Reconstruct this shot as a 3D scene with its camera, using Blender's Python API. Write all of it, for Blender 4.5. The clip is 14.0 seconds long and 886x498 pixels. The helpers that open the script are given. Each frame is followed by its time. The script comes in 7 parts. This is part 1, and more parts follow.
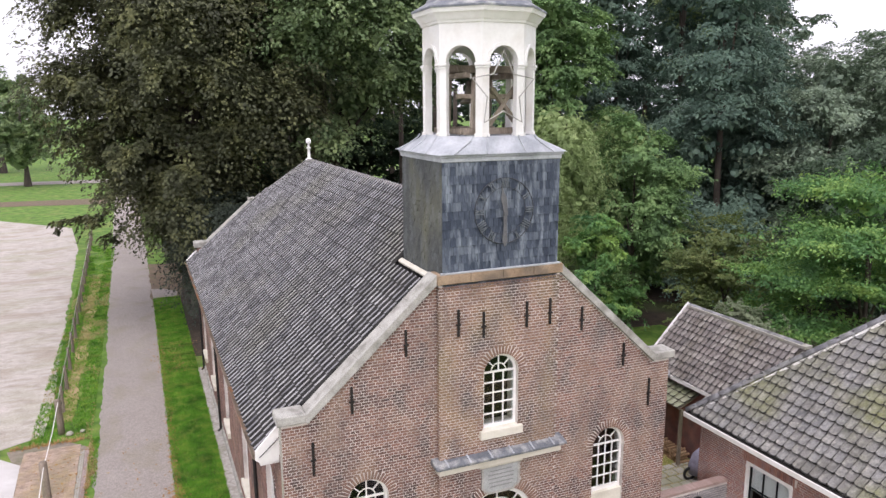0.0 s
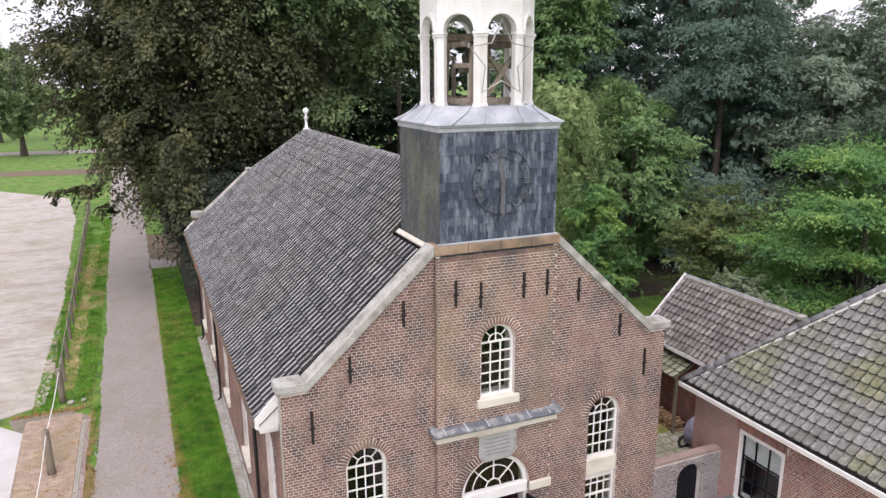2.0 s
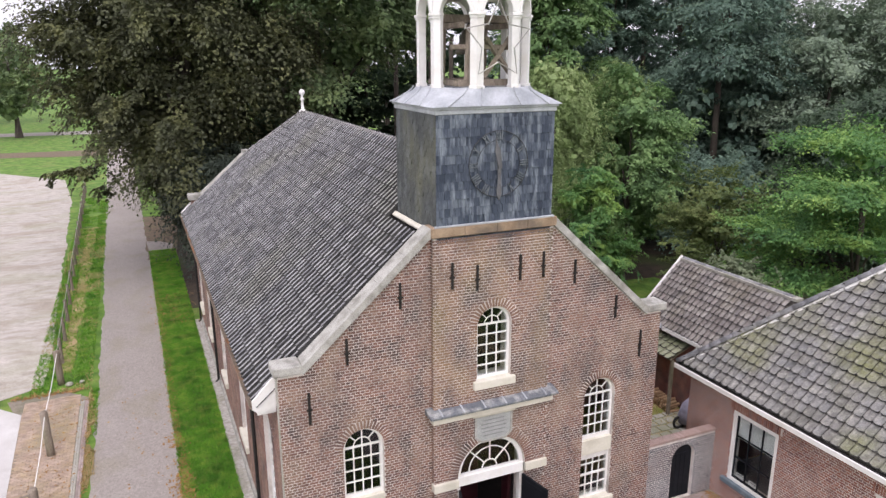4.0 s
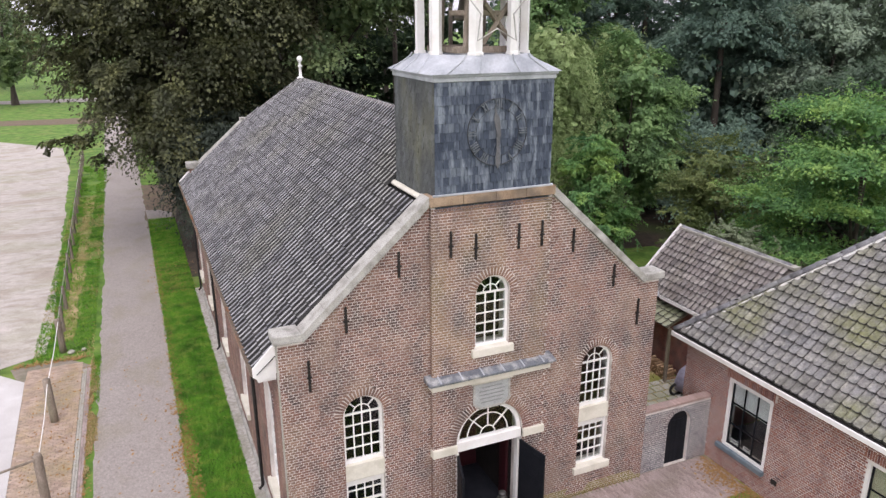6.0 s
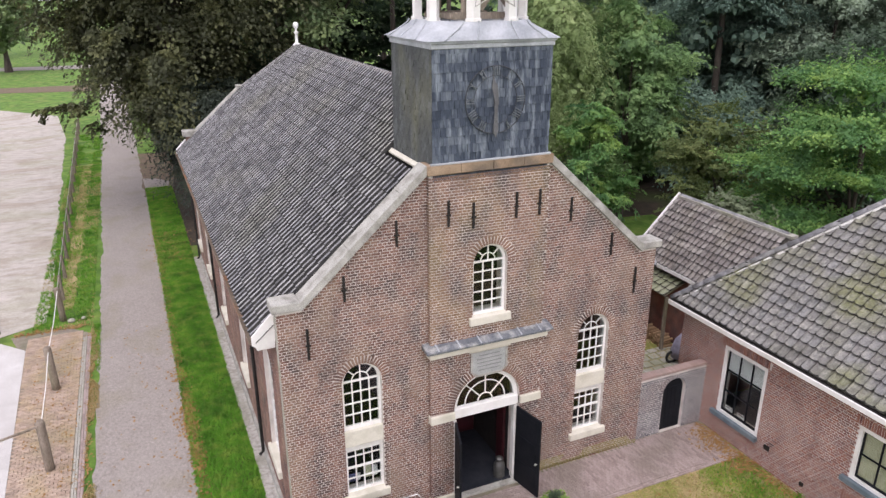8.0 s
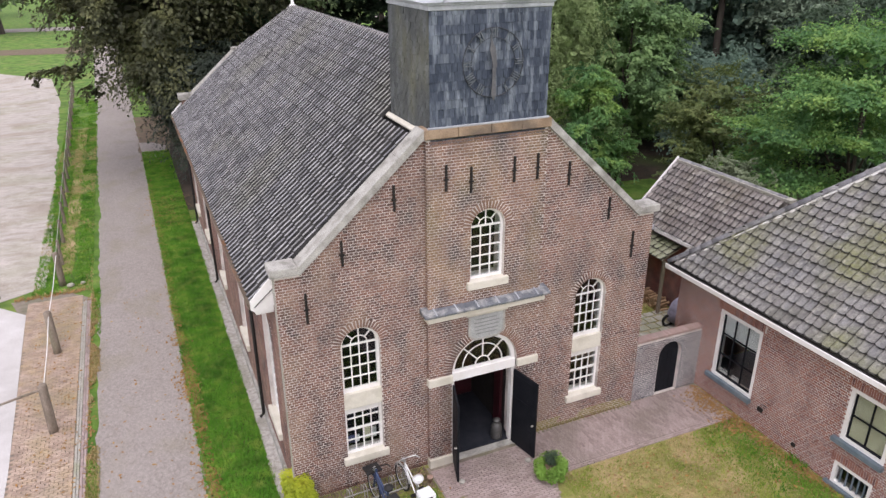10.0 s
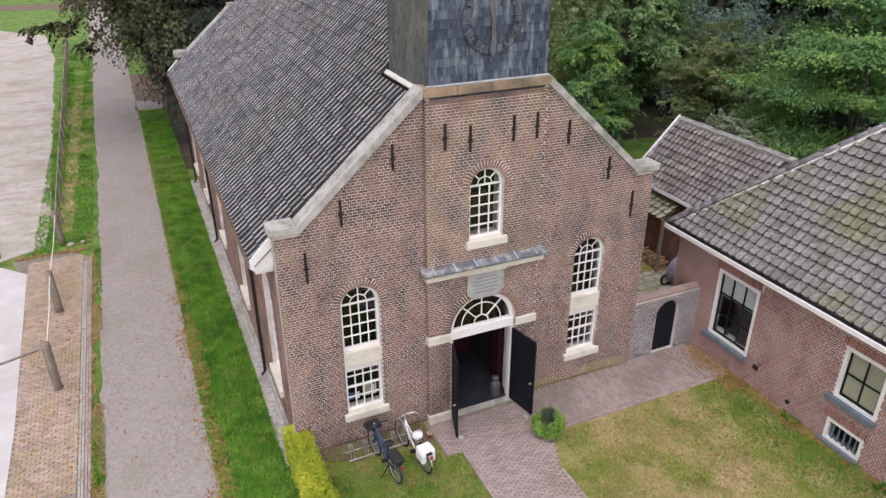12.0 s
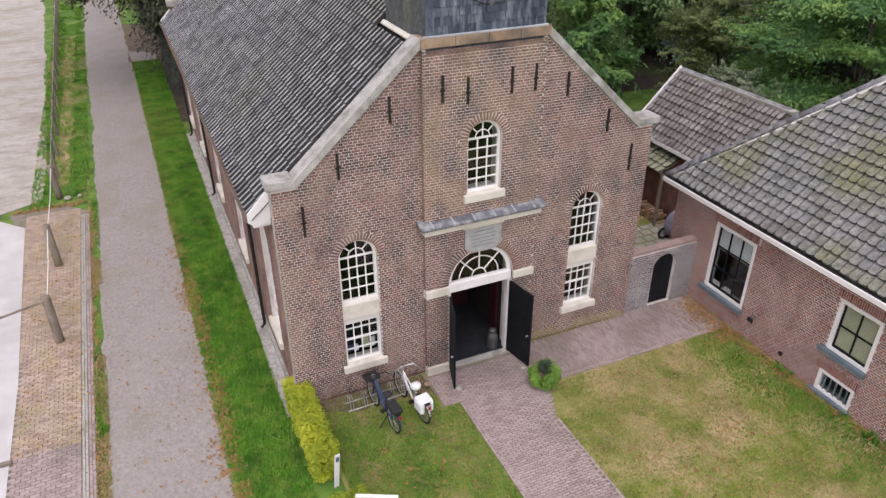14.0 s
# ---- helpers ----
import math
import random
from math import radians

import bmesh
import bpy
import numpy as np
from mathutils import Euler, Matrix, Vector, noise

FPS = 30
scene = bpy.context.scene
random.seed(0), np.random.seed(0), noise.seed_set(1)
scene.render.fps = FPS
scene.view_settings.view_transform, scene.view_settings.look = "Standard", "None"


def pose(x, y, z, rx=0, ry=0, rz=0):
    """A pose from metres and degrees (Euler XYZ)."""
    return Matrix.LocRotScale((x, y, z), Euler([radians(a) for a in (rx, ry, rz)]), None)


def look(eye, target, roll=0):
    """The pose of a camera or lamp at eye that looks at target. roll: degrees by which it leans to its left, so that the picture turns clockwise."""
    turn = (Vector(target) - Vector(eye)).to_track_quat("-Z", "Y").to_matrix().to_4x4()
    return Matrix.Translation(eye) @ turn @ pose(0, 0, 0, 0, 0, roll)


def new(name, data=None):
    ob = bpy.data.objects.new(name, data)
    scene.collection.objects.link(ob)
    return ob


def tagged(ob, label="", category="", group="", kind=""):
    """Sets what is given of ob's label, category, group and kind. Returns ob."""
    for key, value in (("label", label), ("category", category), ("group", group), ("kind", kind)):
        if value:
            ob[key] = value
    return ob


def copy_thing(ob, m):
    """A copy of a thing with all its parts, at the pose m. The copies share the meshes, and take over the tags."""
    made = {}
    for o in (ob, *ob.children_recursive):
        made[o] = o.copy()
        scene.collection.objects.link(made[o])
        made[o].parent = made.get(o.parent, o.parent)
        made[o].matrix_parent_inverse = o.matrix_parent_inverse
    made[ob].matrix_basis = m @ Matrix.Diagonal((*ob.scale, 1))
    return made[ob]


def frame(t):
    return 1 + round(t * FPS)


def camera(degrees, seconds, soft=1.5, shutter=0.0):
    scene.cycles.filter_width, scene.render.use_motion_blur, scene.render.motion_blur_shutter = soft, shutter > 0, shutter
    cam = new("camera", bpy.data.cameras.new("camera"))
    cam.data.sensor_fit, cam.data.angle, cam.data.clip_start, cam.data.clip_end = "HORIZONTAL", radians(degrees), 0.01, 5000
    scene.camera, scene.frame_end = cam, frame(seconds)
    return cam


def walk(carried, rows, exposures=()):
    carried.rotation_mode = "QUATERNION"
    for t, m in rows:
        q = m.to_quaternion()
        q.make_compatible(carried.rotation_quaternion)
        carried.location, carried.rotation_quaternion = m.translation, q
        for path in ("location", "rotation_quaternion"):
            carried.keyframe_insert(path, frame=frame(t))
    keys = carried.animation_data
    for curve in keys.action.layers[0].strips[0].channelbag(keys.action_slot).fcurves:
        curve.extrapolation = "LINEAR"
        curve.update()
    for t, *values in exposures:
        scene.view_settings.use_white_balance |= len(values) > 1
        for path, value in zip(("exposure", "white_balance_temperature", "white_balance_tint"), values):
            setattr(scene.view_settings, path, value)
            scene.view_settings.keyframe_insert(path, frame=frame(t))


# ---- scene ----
cam = camera(64.1, 14.0, 1.45)
PATH = [
    (0.0, pose(-7.263, -13.715, 12.541, 78.612, 0.282, -23.323)),
    (0.5, pose(-7.258, -13.720, 12.544, 78.009, 0.309, -23.298)),
    (1.0, pose(-7.254, -13.724, 12.546, 77.450, 0.278, -23.296)),
    (1.5, pose(-7.249, -13.729, 12.549, 76.806, 0.209, -23.346)),
    (2.0, pose(-7.244, -13.733, 12.551, 76.219, 0.214, -23.419)),
    (2.5, pose(-7.239, -13.738, 12.554, 75.894, 0.182, -23.488)),
    (3.0, pose(-7.235, -13.742, 12.556, 75.656, 0.169, -23.555)),
    (5.5, pose(-7.211, -13.764, 12.569, 72.847, 0.165, -23.613)),
    (6.0, pose(-7.207, -13.769, 12.571, 72.219, 0.160, -23.638)),
    (6.5, pose(-7.202, -13.773, 12.574, 71.570, 0.184, -23.682)),
    (7.0, pose(-7.197, -13.778, 12.576, 70.926, 0.177, -23.727)),
    (7.5, pose(-7.193, -13.782, 12.579, 70.303, 0.173, -23.748)),
    (8.0, pose(-7.188, -13.786, 12.581, 69.674, 0.157, -23.747)),
    (10.5, pose(-7.165, -13.809, 12.594, 66.017, 0.186, -23.883)),
    (11.0, pose(-7.160, -13.813, 12.596, 65.241, 0.186, -23.876)),
    (11.5, pose(-7.155, -13.818, 12.599, 64.387, 0.150, -23.851)),
    (12.0, pose(-7.150, -13.822, 12.601, 63.487, 0.171, -23.860)),
    (12.5, pose(-7.146, -13.826, 12.604, 62.522, 0.169, -23.869)),
    (13.0, pose(-7.141, -13.831, 12.606, 61.581, 0.165, -23.893)),
    (13.5, pose(-7.136, -13.835, 12.609, 60.649, 0.124, -23.923)),
    (14.0, pose(-7.132, -13.840, 12.611, 59.715, 0.146, -23.969)),
]
walk(cam, PATH, exposures=[(0.0, 0.52, 6500, 17), (6.5, 0.48, 6500, 17), (10.5, 0.40, 6500, 17), (14.0, 0.27, 6500, 18)])
# ---- light ----
world = bpy.data.worlds.new("overcast")
scene.world = world
world.use_nodes = True
wn = world.node_tree.nodes
wl = world.node_tree.links
sky = wn.new("ShaderNodeTexSky")
sky.sky_type = 'NISHITA'
sky.sun_disc = False
sky.sun_elevation = radians(48)
sky.sun_rotation = radians(200)
sky.dust_density = 4.0
pale = wn.new("ShaderNodeHueSaturation")
pale.inputs["Saturation"].default_value = 0.22
cloud = wn.new("ShaderNodeMix")
cloud.data_type = 'RGBA'
cloud.inputs[0].default_value = 0.55
cloud.inputs[7].default_value = (9.2, 9.15, 10.3, 1)
wl.new(sky.outputs[0], pale.inputs["Color"])
wl.new(pale.outputs[0], cloud.inputs[6])
wl.new(cloud.outputs[2], wn["Background"].inputs["Color"])
wn["Background"].inputs["Strength"].default_value = 0.135
sun_data = bpy.data.lights.new("sun", 'SUN')
sun_data.energy = 0.95
sun_data.angle = radians(40)
sun_data.color = (1.0, 0.98, 0.95)
sun = new("sun", sun_data)
sun.matrix_world = look((-6, -6, 25), (0, 0, 0))
# ---- materials ----
def surf(name, cols, scale=6.0, rough=0.8, bump=0.2, fine=60.0, rand=0.0, metal=0.0, stain=None, stain_scale=0.6,
         stain_amount=0.5, stretch=(1, 1, 1), spec=0.4, trans=0.0, grain=0.3, more=()):
    """Two-scale noise surface: cols are mixed by grain; stain is laid over in large patches; rand varies piece by piece."""
    m = bpy.data.materials.new(name)
    m.use_nodes = True
    n, l = m.node_tree.nodes, m.node_tree.links
    bs = n["Principled BSDF"]
    bs.inputs["Roughness"].default_value = rough
    bs.inputs["Metallic"].default_value = metal
    bs.inputs["Specular IOR Level"].default_value = spec
    geo = n.new("ShaderNodeNewGeometry")
    mp = n.new("ShaderNodeMapping")
    mp.inputs["Scale"].default_value = stretch
    l.new(geo.outputs["Position"], mp.inputs["Vector"])

    def noise_tex(s, detail=4.0):
        t = n.new("ShaderNodeTexNoise")
        t.inputs["Scale"].default_value = s
        t.inputs["Detail"].default_value = detail
        l.new(mp.outputs[0], t.inputs["Vector"])
        return t

    def ramp(src, lo, hi):
        r = n.new("ShaderNodeMapRange")
        r.inputs["From Min"].default_value, r.inputs["From Max"].default_value = lo, hi
        l.new(src, r.inputs["Value"])
        return r.outputs[0]

    def mix(fac, a, b):
        x = n.new("ShaderNodeMix")
        x.data_type = 'RGBA'
        for sock, v in ((x.inputs[0], fac), (x.inputs[6], a), (x.inputs[7], b)):
            if hasattr(v, "links"):
                l.new(v, sock)
            elif isinstance(v, tuple):
                sock.default_value = (*v[:3], 1)
            else:
                sock.default_value = v
        return x.outputs[2]

    big, small = noise_tex(scale), noise_tex(fine, 3.0)
    fac = ramp(big.outputs[0], 0.3, 0.7)
    if rand:
        oi = n.new("ShaderNodeObjectInfo")
        add = n.new("ShaderNodeMath")
        add.operation = 'ADD'
        l.new(oi.outputs["Random"], add.inputs[0])
        l.new(geo.outputs["Random Per Island"], add.inputs[1])
        fr = n.new("ShaderNodeMath")
        fr.operation = 'FRACT'
        l.new(add.outputs[0], fr.inputs[0])
        blend = n.new("ShaderNodeMix")
        blend.inputs[0].default_value = rand
        l.new(fac, blend.inputs[2])
        l.new(fr.outputs[0], blend.inputs[3])
        fac = blend.outputs[0]
    if len(cols) == 2:
        col = mix(fac, cols[0], cols[1])
    else:
        cr = n.new("ShaderNodeValToRGB")
        l.new(fac, cr.inputs[0])
        el = cr.color_ramp.elements
        el[0].color, el[1].color = (*cols[0], 1), (*cols[-1], 1)
        for i, c in enumerate(cols[1:-1]):
            el.new((i + 1) / (len(cols) - 1)).color = (*c, 1)
        col = cr.outputs[0]
    if stain:
        st = noise_tex(stain_scale, 6.0)
        sm = n.new("ShaderNodeMath")
        sm.operation = 'MULTIPLY'
        l.new(ramp(st.outputs[0], 0.5, 0.66), sm.inputs[0])
        sm.inputs[1].default_value = stain_amount
        col = mix(sm.outputs[0], col, stain)
    for c2, s2, a2 in more:
        st = noise_tex(s2, 5.0)
        sm = n.new("ShaderNodeMath")
        sm.operation = 'MULTIPLY'
        l.new(ramp(st.outputs[0], 0.48, 0.68), sm.inputs[0])
        sm.inputs[1].default_value = a2
        col = mix(sm.outputs[0], col, c2)
    hs = n.new("ShaderNodeHueSaturation")
    l.new(ramp(small.outputs[0], 0.2, 0.8), hs.inputs["Value"])
    mr = hs.inputs["Value"].links[0].from_node
    mr.inputs["To Min"].default_value, mr.inputs["To Max"].default_value = 1 - grain, 1 + grain
    l.new(col, hs.inputs["Color"])
    l.new(hs.outputs[0], bs.inputs["Base Color"])
    if trans:
        bs.inputs["Subsurface Weight"].default_value = 0.0
        tb = n.new("ShaderNodeBsdfTranslucent")
        l.new(hs.outputs[0], tb.inputs["Color"])
        ms = n.new("ShaderNodeMixShader")
        ms.inputs[0].default_value = trans
        l.new(bs.outputs[0], ms.inputs[1])
        l.new(tb.outputs[0], ms.inputs[2])
        l.new(ms.outputs[0], n["Material Output"].inputs["Surface"])
    if bump:
        bp = n.new("ShaderNodeBump")
        bp.inputs["Strength"].default_value = bump
        bp.inputs["Distance"].default_value = 0.02
        l.new(small.outputs[0], bp.inputs["Height"])
        l.new(bp.outputs[0], bs.inputs["Normal"])
    return m


M_BRICK = surf("brick", [(0.085, 0.055, 0.05), (0.19, 0.105, 0.082), (0.27, 0.15, 0.115), (0.19, 0.115, 0.098), (0.35, 0.215, 0.165)], 2.2, 0.9, 0.5, 45, rand=0.78,
               stain=(0.12, 0.095, 0.085), stain_scale=0.9, stain_amount=0.4, stretch=(1, 1, 0.6),
               more=(((0.055, 0.052, 0.053), 2.0, 0.72), ((0.33, 0.235, 0.165), 1.1, 0.5)))
M_BRICK_ORANGE = surf("orange_brick", [(0.12, 0.078, 0.06), (0.24, 0.145, 0.105), (0.30, 0.185, 0.135), (0.21, 0.13, 0.108), (0.36, 0.24, 0.18)], 2.2, 0.9, 0.5, 45, rand=0.78,
                      stain=(0.14, 0.105, 0.085), stain_scale=0.9, stain_amount=0.4, stretch=(1, 1, 0.6),
                      more=(((0.06, 0.057, 0.058), 1.7, 0.75), ((0.33, 0.24, 0.12), 1.0, 0.5)))
M_BRICK_RED = surf("red_brick", [(0.10, 0.058, 0.06), (0.245, 0.105, 0.085), (0.33, 0.15, 0.11), (0.23, 0.135, 0.13), (0.37, 0.2, 0.155)], 2.2, 0.9, 0.5, 45, rand=0.72,
                   stain=(0.36, 0.24, 0.2), stain_scale=0.9, stain_amount=0.4)
M_BRICK_GREY = surf("weathered_grey_brick", [(0.12, 0.118, 0.128), (0.235, 0.225, 0.232), (0.31, 0.295, 0.297)], 2.0, 0.9, 0.5, 45, rand=0.6,
                    stain=(0.2, 0.11, 0.09), stain_scale=0.8, stain_amount=0.5)
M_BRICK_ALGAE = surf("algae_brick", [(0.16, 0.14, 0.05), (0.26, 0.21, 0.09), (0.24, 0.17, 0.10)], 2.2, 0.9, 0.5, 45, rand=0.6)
M_MORTAR = surf("lime_mortar", [(0.60, 0.55, 0.51), (0.76, 0.70, 0.65)], 3, 0.95, 0.4, 80, stain=(0.30, 0.25, 0.22), stain_scale=0.9, stain_amount=0.45, more=(((0.20, 0.18, 0.17), 2.3, 0.5),), stretch=(1, 1, 0.6))
M_TILE = surf("grey_roof_tile", [(0.10, 0.10, 0.108), (0.205, 0.204, 0.216), (0.33, 0.328, 0.338), (0.215, 0.205, 0.208)], 1.4, 0.8, 0.4, 30, rand=0.6,
              stain=(0.27, 0.265, 0.19), stain_scale=0.35, stain_amount=0.45, more=(((0.43, 0.425, 0.41), 3.0, 0.45), ((0.075, 0.074, 0.075), 2.2, 0.55)))
# Dark course lines and grooves: shade painted in together with algae growth.
M_TILE_EDGE = surf("algae_and_shade_edge", [(0.03, 0.03, 0.03), (0.07, 0.068, 0.065)], 3, 0.9, 0.3, 40)
M_TILE_MOSS = surf("mossy_roof_tile", [(0.12, 0.12, 0.122), (0.25, 0.245, 0.24), (0.20, 0.19, 0.18), (0.34, 0.33, 0.31)], 1.2, 0.8, 0.4, 30, rand=0.62,
                   stain=(0.19, 0.20, 0.055), stain_scale=0.38, stain_amount=0.8, more=(((0.44, 0.43, 0.38), 7.0, 0.45), ((0.10, 0.10, 0.075), 1.3, 0.4), ((0.06, 0.06, 0.055), 9.0, 0.4)))
M_TILE_BROWN = surf("brown_grey_roof_tile", [(0.10, 0.09, 0.088), (0.22, 0.20, 0.19), (0.17, 0.15, 0.14), (0.32, 0.29, 0.27)], 1.2, 0.8, 0.4, 30, rand=0.7,
                    stain=(0.17, 0.15, 0.10), stain_scale=0.7, stain_amount=0.4, more=(((0.45, 0.43, 0.39), 2.6, 0.5),))
M_SLATE = surf("blue_grey_slate", [(0.022, 0.028, 0.042), (0.042, 0.054, 0.078), (0.075, 0.092, 0.122), (0.16, 0.185, 0.215)], 1.5, 0.45, 0.3, 40, rand=0.55,
               stain=(0.31, 0.355, 0.40), stain_scale=6.5, stain_amount=0.52, stretch=(1, 1, 0.22), spec=0.22)
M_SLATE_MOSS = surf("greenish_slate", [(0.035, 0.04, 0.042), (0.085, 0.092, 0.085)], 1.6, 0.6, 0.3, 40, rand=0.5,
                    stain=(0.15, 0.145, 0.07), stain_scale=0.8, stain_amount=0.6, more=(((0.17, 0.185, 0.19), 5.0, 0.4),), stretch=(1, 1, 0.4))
M_LEAD = surf("weathered_lead", [(0.36, 0.38, 0.41), (0.52, 0.54, 0.57)], 2.5, 0.5, 0.15, 20, grain=0.1, metal=0.2, stain=(0.25, 0.27, 0.29), stain_scale=1.5)
M_LEAD_DARK = surf("dark_lead", [(0.12, 0.132, 0.15), (0.20, 0.215, 0.235)], 4, 0.5, 0.2, 30, metal=0.2, stain=(0.5, 0.5, 0.48), stain_scale=3.5, stain_amount=0.7)
M_WHITE = surf("white_paint", [(0.76, 0.745, 0.72), (0.83, 0.82, 0.80)], 1.5, 0.5, 0.05, 12, grain=0.04, stain=(0.66, 0.62, 0.56), stain_scale=1.2, stain_amount=0.5)
M_CREAM = surf("cream_painted_stone", [(0.62, 0.585, 0.49), (0.70, 0.665, 0.575)], 3, 0.6, 0.1, 25, grain=0.07, stain=(0.45, 0.42, 0.33), stain_scale=1.8, stain_amount=0.5)
M_STONE = surf("lichen_coping_stone", [(0.29, 0.28, 0.25), (0.43, 0.42, 0.385)], 3, 0.9, 0.4, 40, stain=(0.17, 0.165, 0.14), stain_scale=2.5, stain_amount=0.7, more=(((0.55, 0.54, 0.50), 4.0, 0.4),))
M_STONE_BROWN = surf("brown_stained_stone", [(0.24, 0.17, 0.11), (0.38, 0.28, 0.19)], 3, 0.9, 0.4, 40, stain=(0.12, 0.1, 0.08), stain_scale=1.8, stain_amount=0.7)
M_PLAQUE = surf("grey_stone_plaque", [(0.32, 0.33, 0.32), (0.42, 0.43, 0.42)], 3, 0.8, 0.2, 50)
M_ENGRAVE = surf("engraved_lines", [(0.2, 0.2, 0.2), (0.26, 0.26, 0.26)], 5, 0.9, 0.0)
M_BLACK = surf("black_door_paint", [(0.007, 0.008, 0.011), (0.013, 0.014, 0.018)], 3, 0.6, 0.1, 30, spec=0.15)
M_IRON = surf("dark_iron", [(0.018, 0.017, 0.017), (0.04, 0.036, 0.034)], 8, 0.6, 0.2, 60, metal=0.4)
# Near-black: the shade of closed interiors is put into the colour.
M_DARK = surf("interior_shade_black", [(0.025, 0.022, 0.022), (0.035, 0.03, 0.03)], 3, 0.9, 0.1, spec=0.1)
M_RED = surf("dark_red_door", [(0.032, 0.005, 0.008), (0.05, 0.008, 0.012)], 3, 0.5, 0.05)
M_FLOOR = surf("grey_hall_floor", [(0.10, 0.105, 0.115), (0.14, 0.145, 0.155)], 3, 0.6, 0.05)
# Darkened version of the hall floor, with indoor shade in its colour.
M_FLOOR_DARK = surf("shaded_hall_floor", [(0.018, 0.02, 0.026), (0.03, 0.032, 0.04)], 3, 0.9, 0.05, spec=0.1)
M_TIMBER = surf("grey_weathered_timber", [(0.16, 0.13, 0.10), (0.30, 0.25, 0.20)], 5, 0.9, 0.4, 40, stretch=(1, 1, 0.3), stain=(0.12, 0.13, 0.06), stain_scale=1.5)
M_BRONZE = surf("patinated_bronze", [(0.05, 0.045, 0.035), (0.10, 0.09, 0.06)], 6, 0.45, 0.1, metal=0.7)
M_WIRE = surf("pale_metal_wire", [(0.35, 0.34, 0.32), (0.5, 0.48, 0.45)], 6, 0.4, 0.0, metal=0.6)
M_BLUEGREY = surf("blue_grey_painted_wood", [(0.10, 0.135, 0.16), (0.15, 0.19, 0.22)], 4, 0.5, 0.1, stain=(0.2, 0.22, 0.22), stain_scale=2)
M_NAVYISH = surf("blue_card", [(0.08, 0.09, 0.2), (0.14, 0.15, 0.3)], 5, 0.7, 0.0)
M_BLIND = surf("yellowish_blind", [(0.50, 0.48, 0.33), (0.58, 0.56, 0.40)], 3, 0.9, 0.0)
M_CURTAIN = surf("pale_curtain", [(0.7, 0.7, 0.68), (0.8, 0.8, 0.78)], 3, 0.9, 0.0)
M_GRASS = surf("grass_blades", [(0.06, 0.20, 0.014), (0.12, 0.32, 0.024), (0.24, 0.42, 0.05)], 1.6, 0.8, 0.0, rand=0.4, trans=0.25, stain=(0.035, 0.13, 0.012), stain_scale=0.9, stain_amount=0.7,
               more=(((0.40, 0.42, 0.10), 2.4, 0.4),))
M_GRASS_LAWN = surf("olive_lawn_blades", [(0.15, 0.23, 0.025), (0.25, 0.335, 0.045), (0.40, 0.43, 0.09)], 1.4, 0.8, 0.0, rand=0.45, trans=0.25, stain=(0.11, 0.19, 0.025), stain_scale=0.8, stain_amount=0.6)
M_GRASS_DRY = surf("dry_grass_blades", [(0.22, 0.21, 0.055), (0.42, 0.33, 0.15), (0.58, 0.43, 0.26)], 1.0, 0.85, 0.0, rand=0.55, trans=0.2)


def glass(name):
    m = bpy.data.materials.new(name)
    m.use_nodes = True
    b = m.node_tree.nodes["Principled BSDF"]
    b.inputs["Base Color"].default_value = (0.85, 0.9, 0.9, 1)
    b.inputs["Roughness"].default_value = 0.03
    b.inputs["IOR"].default_value = 1.45
    b.inputs["Transmission Weight"].default_value = 1.0
    return m


M_GLASS = glass("window_glass")
# ---- building helpers ----
def mesh_ob(name, bm, material, parent=None, label="", smooth=False):
    me = bpy.data.meshes.new(name)
    bmesh.ops.recalc_face_normals(bm, faces=bm.faces)
    bm.to_mesh(me)
    bm.free()
    if material:
        me.materials.append(material)
    if smooth:
        for p in me.polygons:
            p.use_smooth = True
    ob = new(name, me)
    ob.parent = parent
    if label:
        ob["label"] = label
    return ob


part = mesh_ob


def thing(name, label, category, x=0.0, y=0.0, z=0.0, rz=0.0, group="", kind=""):
    e = new(name)
    e.empty_display_size = 0.2
    e.matrix_basis = pose(x, y, z, 0, 0, rz)
    return tagged(e, label, category, group, kind)


def add_box(bm, lo, hi, m=None, bevel=0.0):
    c = [(a + b) / 2 for a, b in zip(lo, hi)]
    s = [b - a for a, b in zip(lo, hi)]
    mat = Matrix.Translation(c) @ Matrix.Diagonal((*s, 1))
    r = bmesh.ops.create_cube(bm, size=1.0, matrix=(m @ mat) if m else mat)
    if bevel:
        edges = list({e for v in r["verts"] for e in v.link_edges})
        bmesh.ops.bevel(bm, geom=edges, offset=bevel, segments=1, affect='EDGES')
    return bm


def box(lo, hi, m=None, bevel=0.0):
    return add_box(bmesh.new(), lo, hi, m, bevel)


def beam_matrix(a, b, up=(0, 0, 1)):
    a, b = Vector(a), Vector(b)
    d = (b - a)
    y = d.normalized()
    x = y.cross(Vector(up))
    x = x.normalized() if x.length > 1e-4 else Vector((1, 0, 0))
    z = x.cross(y)
    m = Matrix((x, y, z)).transposed().to_4x4()
    m.translation = a
    return m, d.length


def add_beam(bm, a, b, w, h, up=(0, 0, 1), bevel=0.0):
    m, ln = beam_matrix(a, b, up)
    return add_box(bm, (-w / 2, 0, -h / 2), (w / 2, ln, h / 2), m, bevel)


def beam(a, b, w, h, up=(0, 0, 1), bevel=0.0):
    return add_beam(bmesh.new(), a, b, w, h, up, bevel)


